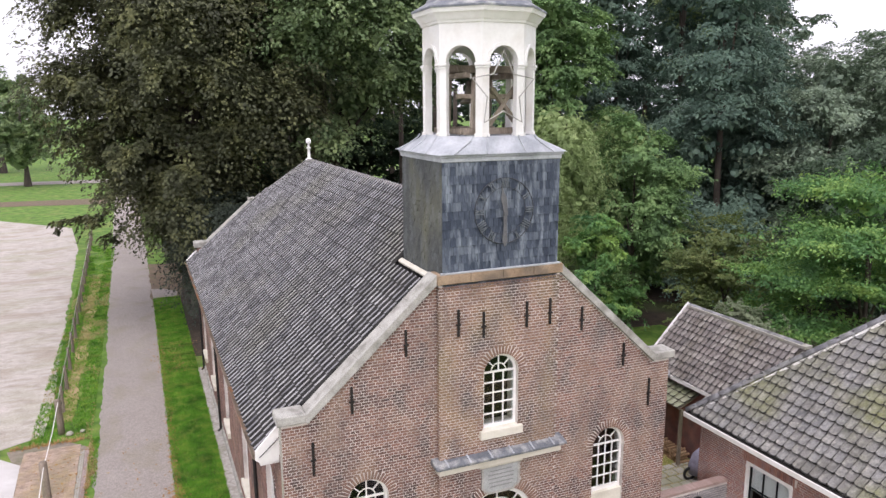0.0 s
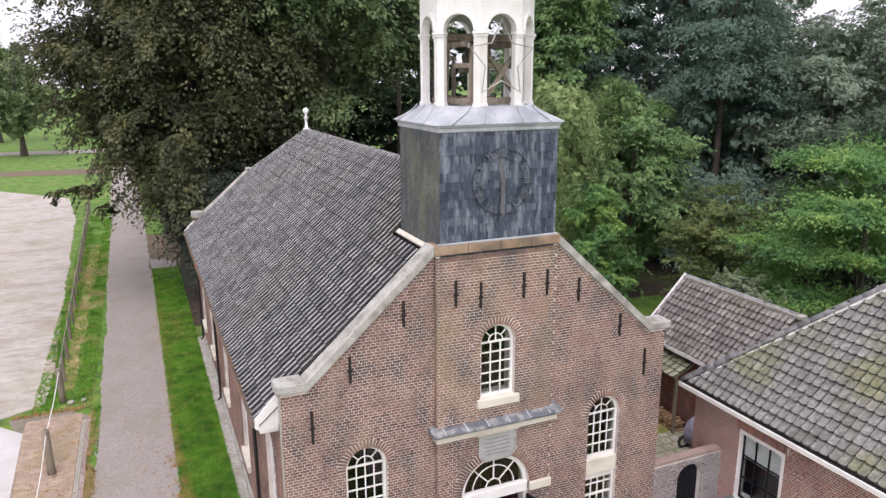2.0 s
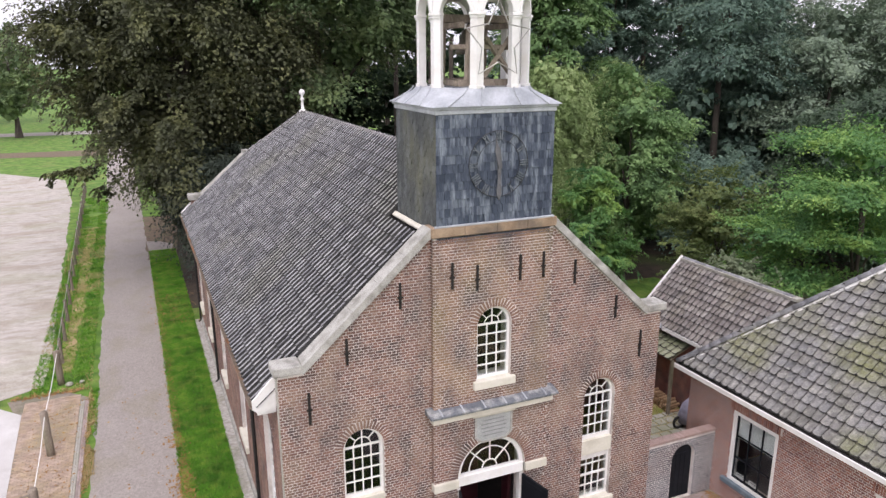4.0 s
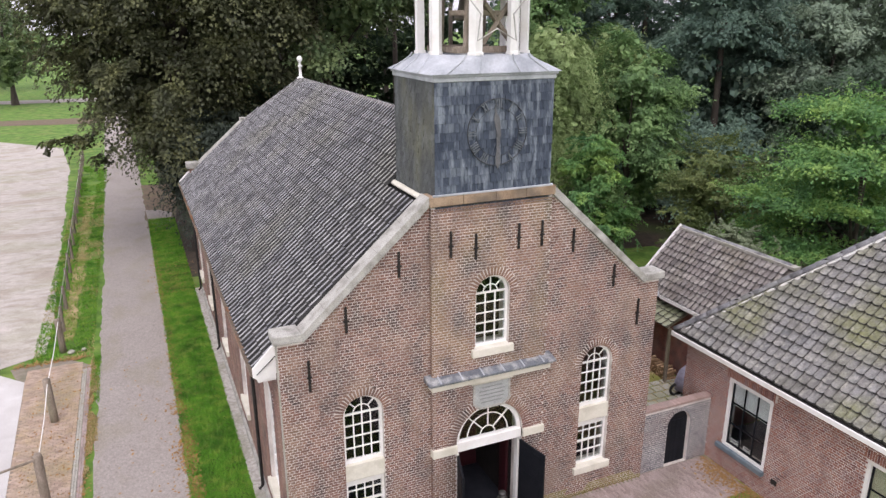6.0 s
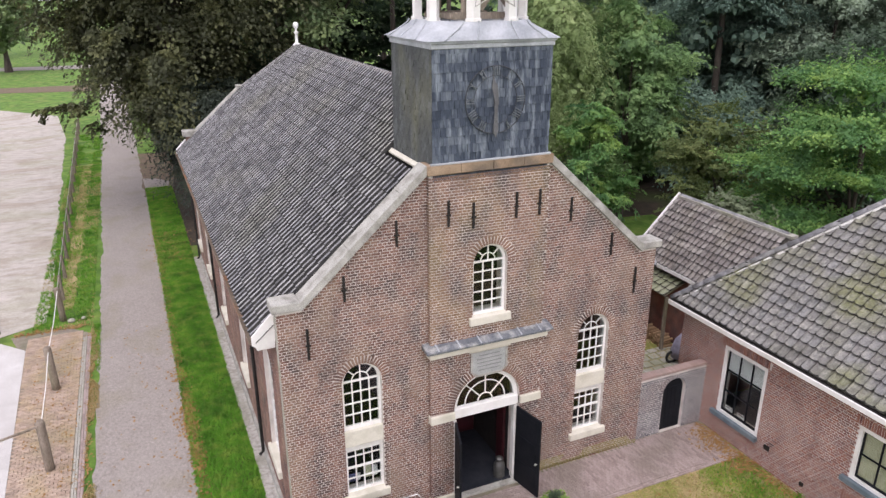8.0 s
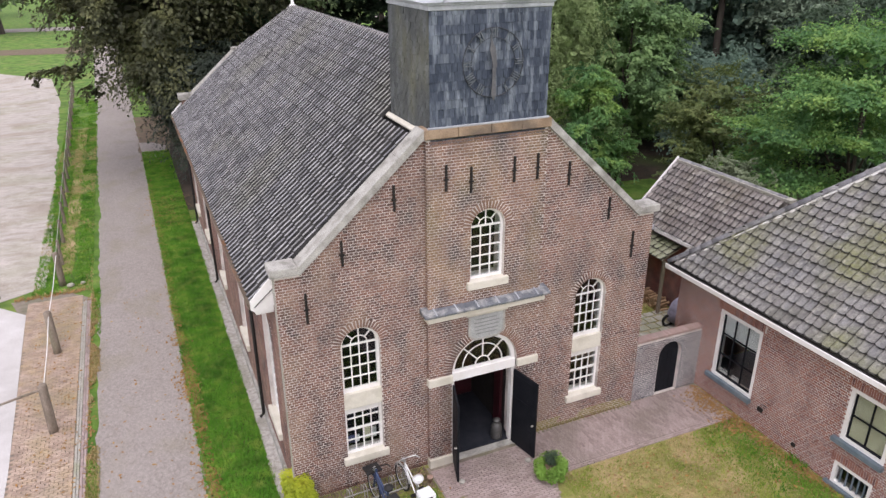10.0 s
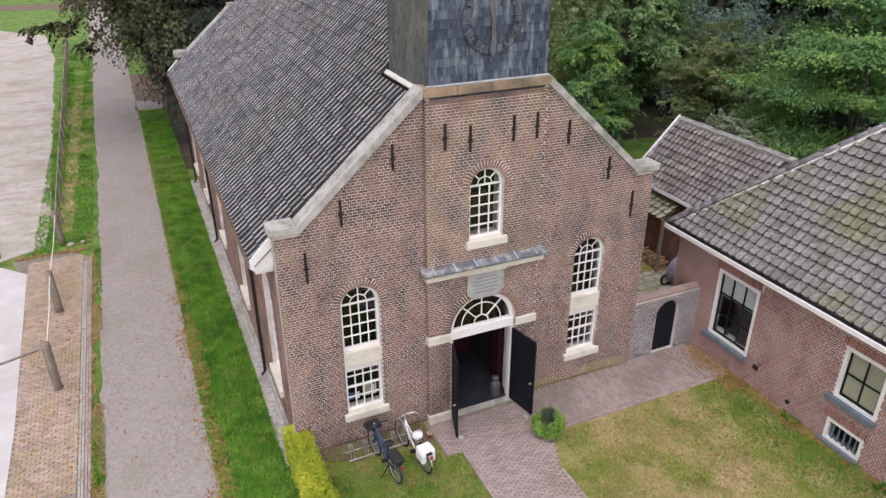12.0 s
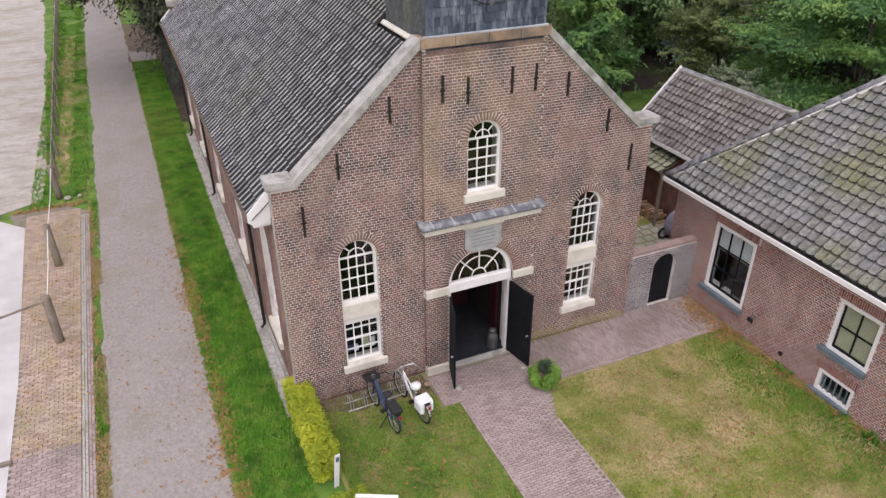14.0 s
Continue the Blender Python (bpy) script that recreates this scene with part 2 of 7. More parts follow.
def add_cyl(bm, a, b, r1, r2=None, seg=10):
    m, ln = beam_matrix(a, b)
    r2 = r1 if r2 is None else r2
    bmesh.ops.create_cone(bm, cap_ends=True, segments=seg, radius1=r1, radius2=r2, depth=ln,
                          matrix=m @ Matrix.Translation((0, ln / 2, 0)) @ pose(0, 0, 0, -90, 0, 0))
    return bm


def cyl(a, b, r1, r2=None, seg=10):
    return add_cyl(bmesh.new(), a, b, r1, r2, seg)


def add_lathe(bm, profile, at=(0, 0, 0), seg=16):
    rings = []
    for r, z in profile:
        rings.append([bm.verts.new((at[0] + r * math.cos(2 * math.pi * i / seg), at[1] + r * math.sin(2 * math.pi * i / seg), at[2] + z)) for i in range(seg)])
    for a, b in zip(rings, rings[1:]):
        for i in range(seg):
            bm.faces.new((a[i], a[(i + 1) % seg], b[(i + 1) % seg], b[i]))
    bm.faces.new(rings[0][::-1])
    bm.faces.new(rings[-1])
    return bm


def lathe(profile, at=(0, 0, 0), seg=16):
    return add_lathe(bmesh.new(), profile, at, seg)


def arch_loop(cx, w, z0, spring, seg=14, rise=None):
    """A window outline: straight sides from z0 to spring, a round head above."""
    r = w / 2
    rise = r if rise is None else rise
    pts = [(cx - r, z0), (cx + r, z0)]
    pts += [(cx + r * math.cos(math.pi * i / seg), spring + rise * math.sin(math.pi * i / seg)) for i in range(seg + 1)]
    return pts


def panel(outer, holes, thick, m, back=True):
    """A flat panel drawn in (u, z), with holes, extruded by thick along +v; m carries (u, v, z) into the world."""
    bm = bmesh.new()
    edges = []
    for loop in [outer, *holes]:
        vs = [bm.verts.new((u, 0, z)) for u, z in loop]
        edges += [bm.edges.new((vs[i], vs[(i + 1) % len(vs)])) for i in range(len(vs))]
    bmesh.ops.triangle_fill(bm, use_beauty=True, use_dissolve=False, edges=edges)
    # drop triangles that lie in holes
    def inside(p, loop):
        c = False
        for i in range(len(loop)):
            (x1, y1), (x2, y2) = loop[i], loop[i - 1]
            if (y1 > p[1]) != (y2 > p[1]) and p[0] < (x2 - x1) * (p[1] - y1) / (y2 - y1) + x1:
                c = not c
        return c
    bad = []
    for f in bm.faces:
        c = f.calc_center_median()
        if any(inside((c.x, c.z), h) for h in holes) or not inside((c.x, c.z), outer):
            bad.append(f)
    if bad:
        bmesh.ops.delete(bm, geom=bad, context='FACES_ONLY')
    r = bmesh.ops.extrude_face_region(bm, geom=list(bm.faces))
    vs = [g for g in r["geom"] if isinstance(g, bmesh.types.BMVert)]
    bmesh.ops.translate(bm, verts=vs, vec=(0, thick, 0))
    bmesh.ops.transform(bm, matrix=m, verts=bm.verts)
    return bm


def ring_panel(loop_out, loop_in, thick, m):
    return panel(loop_out, [loop_in], thick, m)


def tube(points, r, closed=False, seg=6, name="tube"):
    """A round bar along a line of points."""
    bm = bmesh.new()
    pts = [Vector(p) for p in points]
    n = len(pts)
    rings = []
    for i, p in enumerate(pts):
        a = pts[i - 1] if (i or closed) else p
        b = pts[(i + 1) % n] if (i < n - 1 or closed) else p
        d = (b - a).normalized()
        x = d.cross(Vector((0.13, 0.21, 0.97)))
        x = x.normalized() if x.length > 1e-3 else Vector((1, 0, 0))
        y = d.cross(x)
        rings.append([bm.verts.new(p + r * (math.cos(t) * x + math.sin(t) * y)) for t in (2 * math.pi * k / seg for k in range(seg))])
    for i in range(n if closed else n - 1):
        a, b = rings[i], rings[(i + 1) % n]
        for k in range(seg):
            bm.faces.new((a[k], a[(k + 1) % seg], b[(k + 1) % seg], b[k]))
    if not closed:
        bm.faces.new(rings[0][::-1])
        bm.faces.new(rings[-1])
    return bm


def raw_mesh(name, verts, faces, material, smooth=False):
    me = bpy.data.meshes.new(name)
    me.from_pydata(verts, [], faces)
    if material:
        me.materials.append(material)
    if smooth:
        for p in me.polygons:
            p.use_smooth = True
    me.update()
    return me


def pieces(name, rest_name, base, mats, material, parent, near, singles=300, rest_label="", smooth=False, edge=None):
    """Lays out one small piece (verts, faces) at many 4x4 matrices. The ones nearest to the plan point near are objects of
    their own on one mesh; the others are joined. edge = (material, faces): those faces of the piece wear another material."""
    if not len(mats):
        return
    verts, faces = base
    mats = sorted(mats, key=lambda a: (a[0][3] - near[0]) ** 2 + (a[1][3] - near[1]) ** 2 + (a[2][3] - near[2]) ** 2)
    one = raw_mesh(name, verts, faces, material, smooth)
    worn = [1 if edge and i in edge[1] else 0 for i in range(len(faces))]
    if edge:
        one.materials.append(edge[0])
        one.polygons.foreach_set("material_index", worn)
    for a in mats[:singles]:
        ob = new(name, one)
        ob.parent = parent
        ob.matrix_basis = Matrix([list(r) for r in a])
    rest = mats[singles:]
    if rest:
        A = np.array([[list(r) for r in a] for a in rest])
        V = np.c_[np.array(verts), np.ones(len(verts))]
        W = np.einsum('nij,vj->nvi', A, V)[:, :, :3].reshape(-1, 3)
        nv = len(verts)
        me = bpy.data.meshes.new(rest_name)
        allf = [[i + k * nv for i in f] for k in range(len(rest)) for f in faces]
        me.from_pydata(W.tolist(), [], allf)
        me.materials.append(material)
        if edge:
            me.materials.append(edge[0])
            me.polygons.foreach_set("material_index", worn * len(rest))
        if smooth:
            for p in me.polygons:
                p.use_smooth = True
        ob = new(rest_name, me)
        ob.parent = parent
        tagged(ob, rest_label, kind="stuff")


def brick_base():
    """A unit brick: u and z from 0 to 1 on its face, front at v = -1, chamfer-free, back open."""
    v = [(0, 0, 0), (1, 0, 0), (1, 0, 1), (0, 0, 1), (0, -1, 0), (1, -1, 0), (1, -1, 1), (0, -1, 1)]
    f = [(4, 5, 6, 7), (0, 1, 5, 4), (1, 2, 6, 5), (2, 3, 7, 6), (3, 0, 4, 7)]
    return v, f


def brick_mats(m, u0, u1, z0, z1, skip, length=0.215, course=0.068, joint=0.0145, proud=0.006, rng=None, cross=True):
    """Bricks in cross bond over (u0..u1, z0..z1), but for those that skip(u_lo, u_hi, z_lo, z_hi) turns down;
    skip may return a cut (u_lo, u_hi)."""
    rng = rng or random.Random(3)
    out = []
    n = int((z1 - z0) / course)
    for k in range(n):
        za = z0 + k * course
        step = length if (k % 2 == 0 or not cross) else length / 2
        u = u0 - (length * 0.25 if k % 2 else 0) - (length / 2 if k % 4 == 2 else 0)
        while u < u1:
            a, b = max(u + joint / 2, u0), min(u + step - joint / 2, u1)
            u += step
            if b - a < 0.03:
                continue
            s = skip(a, b, za, za + course)
            if s is True:
                continue
            if s:
                a, b = s
                if b - a < 0.025:
                    continue
            h = course - joint
            d = proud * rng.uniform(0.6, 1.3)
            loc = Matrix.Translation((a, 0, za + joint / 2)) @ Matrix.Diagonal((b - a, d, h, 1))
            out.append(m @ loc)
    return out


def arch_bricks(m, cx, spring, r_in, depth, n, proud=0.012, a0=0.0, a1=math.pi, rise=1.0):
    """Voussoirs round an arch."""
    out = []
    for i in range(n):
        t = a0 + (a1 - a0) * (i + 0.5) / n
        w = (a1 - a0) / n * r_in * 0.76 + 0.003
        rot = Matrix.Translation((cx + r_in * math.cos(t), 0, spring + r_in * math.sin(t))) @ Matrix.Rotation(-(t - math.pi / 2), 4, 'Y')
        out.append(m @ rot @ Matrix.Translation((-w / 2, 0, 0)) @ Matrix.Diagonal((w, proud, depth, 1)))
    return out


IDENT = Matrix.Identity(4)
# ---- ground ----
def sheet(name, pts, z, material, thick=0.03, label="", category="", bev=0.0):
    bm = bmesh.new()
    vs = [bm.verts.new((x, y, z)) for x, y in pts]
    f = bm.faces.new(vs)
    if thick:
        r = bmesh.ops.extrude_face_region(bm, geom=[f])
        bmesh.ops.translate(bm, verts=[g for g in r["geom"] if isinstance(g, bmesh.types.BMVert)], vec=(0, 0, -thick))
    ob = mesh_ob(name, bm, material)
    return tagged(ob, label, category, kind="structure")


def wavy(x, y0, y1, step, amp, seed):
    """An uneven edge running along y."""
    r = random.Random(seed)
    n = max(2, int(abs(y1 - y0) / step))
    return [(x + amp * (noise.noise((seed * 7.1, (y0 + (y1 - y0) * i / n) * 0.35, 0)) + 0.6 * r.uniform(-1, 1)), y0 + (y1 - y0) * i / n) for i in range(n + 1)]


M_LAWN = surf("lawn_soil", [(0.095, 0.125, 0.02), (0.165, 0.19, 0.035), (0.27, 0.24, 0.085)], 0.9, 0.95, 0.6, 25, stain=(0.46, 0.33, 0.19), stain_scale=0.5, stain_amount=0.8, more=(((0.40, 0.29, 0.16), 1.4, 0.55),))
M_LAWN_GREEN = surf("green_lawn_soil", [(0.07, 0.11, 0.018), (0.12, 0.165, 0.03), (0.2, 0.2, 0.055)], 1.6, 0.95, 0.6, 25, stain=(0.26, 0.19, 0.10), stain_scale=1.3, stain_amount=0.7)
M_VERGE = surf("green_verge", [(0.055, 0.125, 0.014), (0.11, 0.21, 0.028), (0.15, 0.25, 0.04)], 1.0, 0.95, 0.6, 25, stain=(0.22, 0.21, 0.07), stain_scale=0.5, stain_amount=0.4, more=(((0.03, 0.085, 0.01), 1.5, 0.6),))
M_WOODFLOOR = surf("leaf_litter", [(0.035, 0.028, 0.02), (0.07, 0.05, 0.035)], 1.5, 0.95, 0.6, 25, stain=(0.05, 0.08, 0.02), stain_scale=0.25, stain_amount=0.7)
M_ROAD = surf("gravelly_tarmac", [(0.245, 0.217, 0.197), (0.295, 0.263, 0.24), (0.345, 0.308, 0.283)], 13, 0.95, 0.8, 70, grain=0.34, stain=(0.24, 0.215, 0.15), stain_scale=0.7, stain_amount=0.45, more=(((0.36, 0.325, 0.30), 0.4, 0.4), ((0.42, 0.38, 0.35), 24, 0.3)), stretch=(1, 0.7, 1))
M_SAND = surf("pale_car_park", [(0.39, 0.355, 0.315), (0.50, 0.46, 0.42)], 2.2, 0.95, 0.4, 30, stain=(0.30, 0.25, 0.19), stain_scale=0.5, stain_amount=0.6, stretch=(0.6, 1.0, 1), more=(((0.20, 0.17, 0.13), 2.4, 0.35), ((0.25, 0.26, 0.13), 0.35, 0.35)))
M_CONCRETE = surf("concrete_slab", [(0.48, 0.46, 0.44), (0.58, 0.565, 0.55)], 1.2, 0.9, 0.2, 40, stain=(0.38, 0.36, 0.34), stain_scale=0.7)
M_GRAVEL = surf("grey_gravel", [(0.30, 0.275, 0.25), (0.52, 0.49, 0.45)], 9, 0.95, 1.0, 40, stain=(0.2, 0.2, 0.13), stain_scale=1.2)
M_PAVER = surf("worn_clinker", [(0.25, 0.195, 0.18), (0.36, 0.285, 0.265), (0.42, 0.34, 0.32)], 1.2, 0.9, 0.4, 40, rand=0.6, stain=(0.15, 0.13, 0.1), stain_scale=0.6)
M_PAVER_TAN = surf("tan_clinker", [(0.30, 0.22, 0.17), (0.42, 0.32, 0.25), (0.50, 0.39, 0.31)], 1.2, 0.9, 0.4, 40, rand=0.6, stain=(0.22, 0.2, 0.09), stain_scale=0.6, more=(((0.40, 0.30, 0.12), 1.6, 0.35), ((0.20, 0.16, 0.13), 3.0, 0.4)))
M_PAVER_PINK = surf("pale_pink_brick", [(0.30, 0.21, 0.185), (0.42, 0.31, 0.28)], 2, 0.9, 0.4, 40, rand=0.6, stain=(0.2, 0.17, 0.15), stain_scale=1.2)
M_JOINT = surf("sandy_joint", [(0.20, 0.17, 0.135), (0.28, 0.24, 0.19)], 4, 0.95, 0.4, 60, stain=(0.07, 0.1, 0.03), stain_scale=0.8)
M_FLAG = surf("mossy_flagstone", [(0.32, 0.31, 0.27), (0.44, 0.42, 0.37)], 2, 0.9, 0.3, 40, rand=0.4, stain=(0.2, 0.22, 0.1), stain_scale=1.0)
M_LITTER = surf("fallen_leaves", [(0.16, 0.085, 0.035), (0.34, 0.18, 0.055), (0.25, 0.15, 0.07), (0.44, 0.29, 0.10)], 3, 0.9, 0.0, rand=0.7)

M_SOIL = surf("brown_earth", [(0.11, 0.08, 0.055), (0.19, 0.14, 0.095)], 3, 0.95, 0.6, 25, stain=(0.12, 0.13, 0.05), stain_scale=1.2)
bm = bmesh.new()
bmesh.ops.create_grid(bm, x_segments=2, y_segments=2, size=900)
tagged(mesh_ob("ground", bm, M_VERGE), "green grass ground that reaches the horizon", "ground", kind="structure")
sheet("ground_wood", wavy(-5.6, 23.2, 90, 0.8, 0.5, 9) + [(60, 90), (60, 22.5), (8.2, 22.5), (6.0, 21.9), (2.0, 22.6), (-2, 22.2), (-4.2, 22.8)], 0.012, M_WOODFLOOR, 0, "dark leaf litter under the trees", "ground")
sheet("ground_copse", [(8.6, 9.4), (12, 8.5), (60, 8.5), (60, 22.49), (8.2, 22.49), (7.8, 16)], 0.012, M_WOODFLOOR, 0, "dark leaf litter under the trees", "ground")
sheet("ground_track", [(-90, 104), (-20, 92), (-11.5, 90), (-11, 97), (-22, 98), (-90, 110)], 0.02, M_SOIL, 0, "brownish dirt track across the field", "track")
sheet("lawn_strip", [(-4.65, -8.9), (-1.25, -8.9), (-1.12, -1.5), (-1.7, -1.4), (-1.7, -0.95), (-2.6, -0.8), (-4.6, -0.5)], 0.019, M_LAWN_GREEN, 0, "green lawn strip between hedge and path", "lawn")
sheet("flower_bed", [(-4.55, -0.02), (-4.55, -0.35), (-3.6, -0.75), (-2.4, -0.7), (-1.66, -0.9), (-1.66, -0.02)], 0.02, M_SOIL, 0, "brown earth bed along the church wall", "bed")
sheet("ground_glade", [(15.5, 13.5), (20.5, 14.5), (20, 17.6), (17, 18), (14.5, 16)], 0.02, M_VERGE, 0, "small bright grass glade at the wood edge", "grass")
sheet("lawn", [(-4.7, -45), (7.5, -45), (7.5, -0.0), (-4.7, -0.0)], 0.016, M_LAWN, 0, "patchy half-dry lawn before the church", "lawn")
edge_l = [(x - 0.014 * max(0, y - 24), y) for x, y in wavy(-9.52, -60, 120, 0.35, 0.08, 1)]
edge_r = [(x - 0.008 * max(0, y - 24), y) for x, y in wavy(-6.93, -60, 120, 0.35, 0.08, 2)]
sheet("road", edge_l + edge_r[::-1], 0.024, M_ROAD, 0, "narrow worn grey gravelly lane beside the church", "road")
sheet("car_park", [(x - 0.0, y) for x, y in wavy(-11.45, 16.0, 20, 0.8, 0.08, 4)] + [(x - 0.036 * (y - 20), y) for x, y in wavy(-11.5, 20.5, 57, 0.5, 0.14, 5)] + [(-14.2, 70.4), (-22, 79)] + [(-30, 82), (-60, 84), (-60, 14.4), (-13.2, 15.1)], 0.02, M_SAND, 0, "pale sandy car park with dirty patches", "car park")
sheet("pavement_slab", [(-11.6, -60), (-11.62, 4), (-11.98, 13.6), (-12.9, 14.6), (-30, 14.6), (-30, -60)], 0.05, M_CONCRETE, 0.05, "pale smooth concrete slab", "pavement")
sheet("gravel_strip", wavy(-5.36, -0.2, 21.3, 0.5, 0.03, 6) + [(-4.98, 21.3), (-4.98, -0.2)], 0.03, M_GRAVEL, 0, "grey gravel strip along the church wall", "gravel")
sheet("field_road", [(-120, 128), (60, 116), (60, 122), (-120, 134)], 0.03, M_ROAD, 0, "grey road across the far fields", "road")
sheet("bare_earth", wavy(-7.12, 33.8, 47.6, 0.6, 0.12, 14) + [(-4.6, 47), (-4.9, 40), (-5.5, 33), (-6.3, 33.4)], 0.028, M_SOIL, 0, "trampled bare earth beside the lane under the trees", "earth")
sheet("stone_patch", [(-7.1, 38.9), (-6.95, 34.8), (-6.3, 34.3), (-5.75, 34.4), (-5.4, 37.4), (-6.2, 38.5)], 0.034, M_ROAD, 0, "worn grey gravel patch in the bare earth", "gravel")
sheet("worn_strip", wavy(-11.05, 17, 44, 0.5, 0.12, 15) + wavy(-10.45, 17, 44, 0.5, 0.16, 16)[::-1], 0.018, M_LAWN, 0, "worn yellowed grass strip along the fence", "grass")
# ---- church ----
church = thing("church", "brown-brick village church with pantiled roof, slate tower and white lantern", "church")
SIDE = Matrix(((0, 1, 0, -5.0), (-1, 0, 0, 0), (0, 0, 1, 0), (0, 0, 0, 1)))
WIN_W, WIN_Z0, WIN_SPRING = 0.96, 0.98, 4.04
WINS = (-3.19, 3.21)
UP = (0.02, 0.9, 5.2, 6.54)
DOOR_W, DOOR_SPRING = 1.84, 2.72

gable = [(-5, 0), (5, 0), (5, 6.16), (4.42, 6.16), (1.52, 8.8), (-1.52, 8.8), (-4.42, 6.16), (-5, 6.16)]
holes = [arch_loop(c, WIN_W, WIN_Z0, WIN_SPRING) for c in WINS] + [arch_loop(UP[0], UP[1], UP[2], UP[3]), arch_loop(0.02, DOOR_W, 0.05, DOOR_SPRING, 18)]
front = part("front_wall", panel(gable, holes, 0.4, IDENT), M_MORTAR, church, "brown brick gable wall with pale joints")
ris_holes = [arch_loop(UP[0], UP[1], UP[2], UP[3]), arch_loop(0.02, DOOR_W, 0.05, DOOR_SPRING, 18)]
risalit = part("centre_bay", panel([(-1.52, 0), (1.52, 0), (1.52, 8.79), (-1.52, 8.79)], ris_holes, 0.118, pose(0, -0.12, 0)), M_MORTAR, church, "projecting orange-brown brick centre bay")
side_wins = (1.9, 6.6, 11.3, 16.0, 19.6)
left_wall = part("side_wall", panel([(-20.8, 0), (-0.4, 0), (-0.4, 5.35), (-20.8, 5.35)], [arch_loop(-y, 1.2, 1.25, 3.9) for y in side_wins], 0.38, SIDE), M_MORTAR, church, "brown brick side wall with arched windows")
part("side_wall", box((4.6, 0.4, 0), (4.98, 20.8, 5.35)), M_BRICK, church)
part("back_wall", panel([(-5, 0), (5, 0), (5, 6.1), (4.42, 6.1), (2.35, 7.95), (-2.35, 7.95), (-4.42, 6.1), (-5, 6.1)], [], 0.4, pose(0, 20.8, 0)), M_BRICK, church)
part("hall_floor", box((-4.6, 0.0, 0.02), (4.6, 20.8, 0.12)), M_FLOOR_DARK, church, "hall floor with indoor shade in its dark colour")
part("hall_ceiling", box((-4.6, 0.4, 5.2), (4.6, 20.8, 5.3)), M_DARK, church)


def in_arch(u, z, c, w, z0, spring, extra=0.0):
    r = w / 2 + extra
    if abs(u - c) >= r or z < z0:
        return False
    return z < spring or (u - c) ** 2 + (z - spring) ** 2 < r * r


def cut_by(a, b, za, zb, openings):
    """Cut or drop a brick by arched openings (c, w, z0, spring, ring)."""
    zm = (za + zb) / 2
    for c, w, z0, spring, ring in openings:
        if zb < z0 + 0.02 or zm > spring + w / 2 + ring:
            continue
        r = w / 2
        if zm > spring:
            q = (r + ring) ** 2 - (zm - spring) ** 2
            r = math.sqrt(q) if q > 0 else 0
        lo, hi = c - r, c + r
        if a >= lo and b <= hi:
            return True
        if a < lo < b:
            b = lo
        elif a < hi < b:
            a = hi
    return (a, b)


front_open = [(c, WIN_W, WIN_Z0, WIN_SPRING, 0.2) for c in WINS]


def front_skip(a, b, za, zb):
    if b > -1.52 and a < 1.52:
        if a >= -1.52 and b <= 1.52:
            return True
        a, b = (a, min(b, -1.52)) if a < -1.52 else (max(a, 1.52), b)
    if zb > 6.12:
        lim = 4.42 - (zb - 6.16) / 0.91
        a, b = max(a, -lim), min(b, lim)
        if a >= b:
            return True
    return cut_by(a, b, za, zb, front_open)


ris_open = [(UP[0], UP[1], UP[2], UP[3], 0.2), (0.02, DOOR_W, 0.0, DOOR_SPRING, 0.24)]
side_open = [(-y, 1.2, 1.25, 3.9, 0.2) for y in side_wins]
FACE = pose(0, 0, 0)
FACE_RIS = pose(0, -0.12, 0)
front_bricks = brick_mats(FACE, -5, 5, 0.02, 8.75, front_skip)
for c in WINS:
    front_bricks += arch_bricks(FACE, c, WIN_SPRING, WIN_W / 2 + 0.005, 0.2, 24)
ris_bricks = brick_mats(FACE_RIS, -1.52, 1.52, 0.02, 8.78, lambda a, b, za, zb: cut_by(a, b, za, zb, ris_open))
ris_bricks += arch_bricks(FACE_RIS, UP[0], UP[3], UP[1] / 2 + 0.005, 0.2, 22) + arch_bricks(FACE_RIS, 0.02, DOOR_SPRING, DOOR_W / 2 + 0.005, 0.24, 44)
side_bricks = brick_mats(SIDE, -20.8, -0.0, 0.3, 5.35, lambda a, b, za, zb: cut_by(a, b, za, zb, side_open))
for y in side_wins:
    side_bricks += arch_bricks(SIDE, -y, 3.9, 0.605, 0.2, 28)
# returns of the centre bay
RET_L = Matrix(((0, 1, 0, -1.52), (-1, 0, 0, 0), (0, 0, 1, 0), (0, 0, 0, 1)))
ris_bricks += brick_mats(RET_L, 0.0, 0.12, 0.02, 8.78, lambda a, b, za, zb: None)
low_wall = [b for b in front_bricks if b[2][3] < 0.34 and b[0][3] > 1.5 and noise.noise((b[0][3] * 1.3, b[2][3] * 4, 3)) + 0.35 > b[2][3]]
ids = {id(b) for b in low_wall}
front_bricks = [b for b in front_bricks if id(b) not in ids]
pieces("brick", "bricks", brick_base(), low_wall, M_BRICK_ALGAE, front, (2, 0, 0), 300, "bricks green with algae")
pieces("brick", "bricks", brick_base(), front_bricks, M_BRICK, front, (-4, 0, 5), 300, "brown bricks with pale joints")
pieces("brick", "bricks", brick_base(), [b for b in ris_bricks if b[2][3] > 4.5], M_BRICK_ORANGE, risalit, (-1, 0, 6), 250, "orange-brown bricks with pale joints")
pieces("brick", "bricks", brick_base(), [b for b in ris_bricks if b[2][3] <= 4.5], M_BRICK, risalit, (-1, 0, 3), 250, "brown bricks with pale joints")
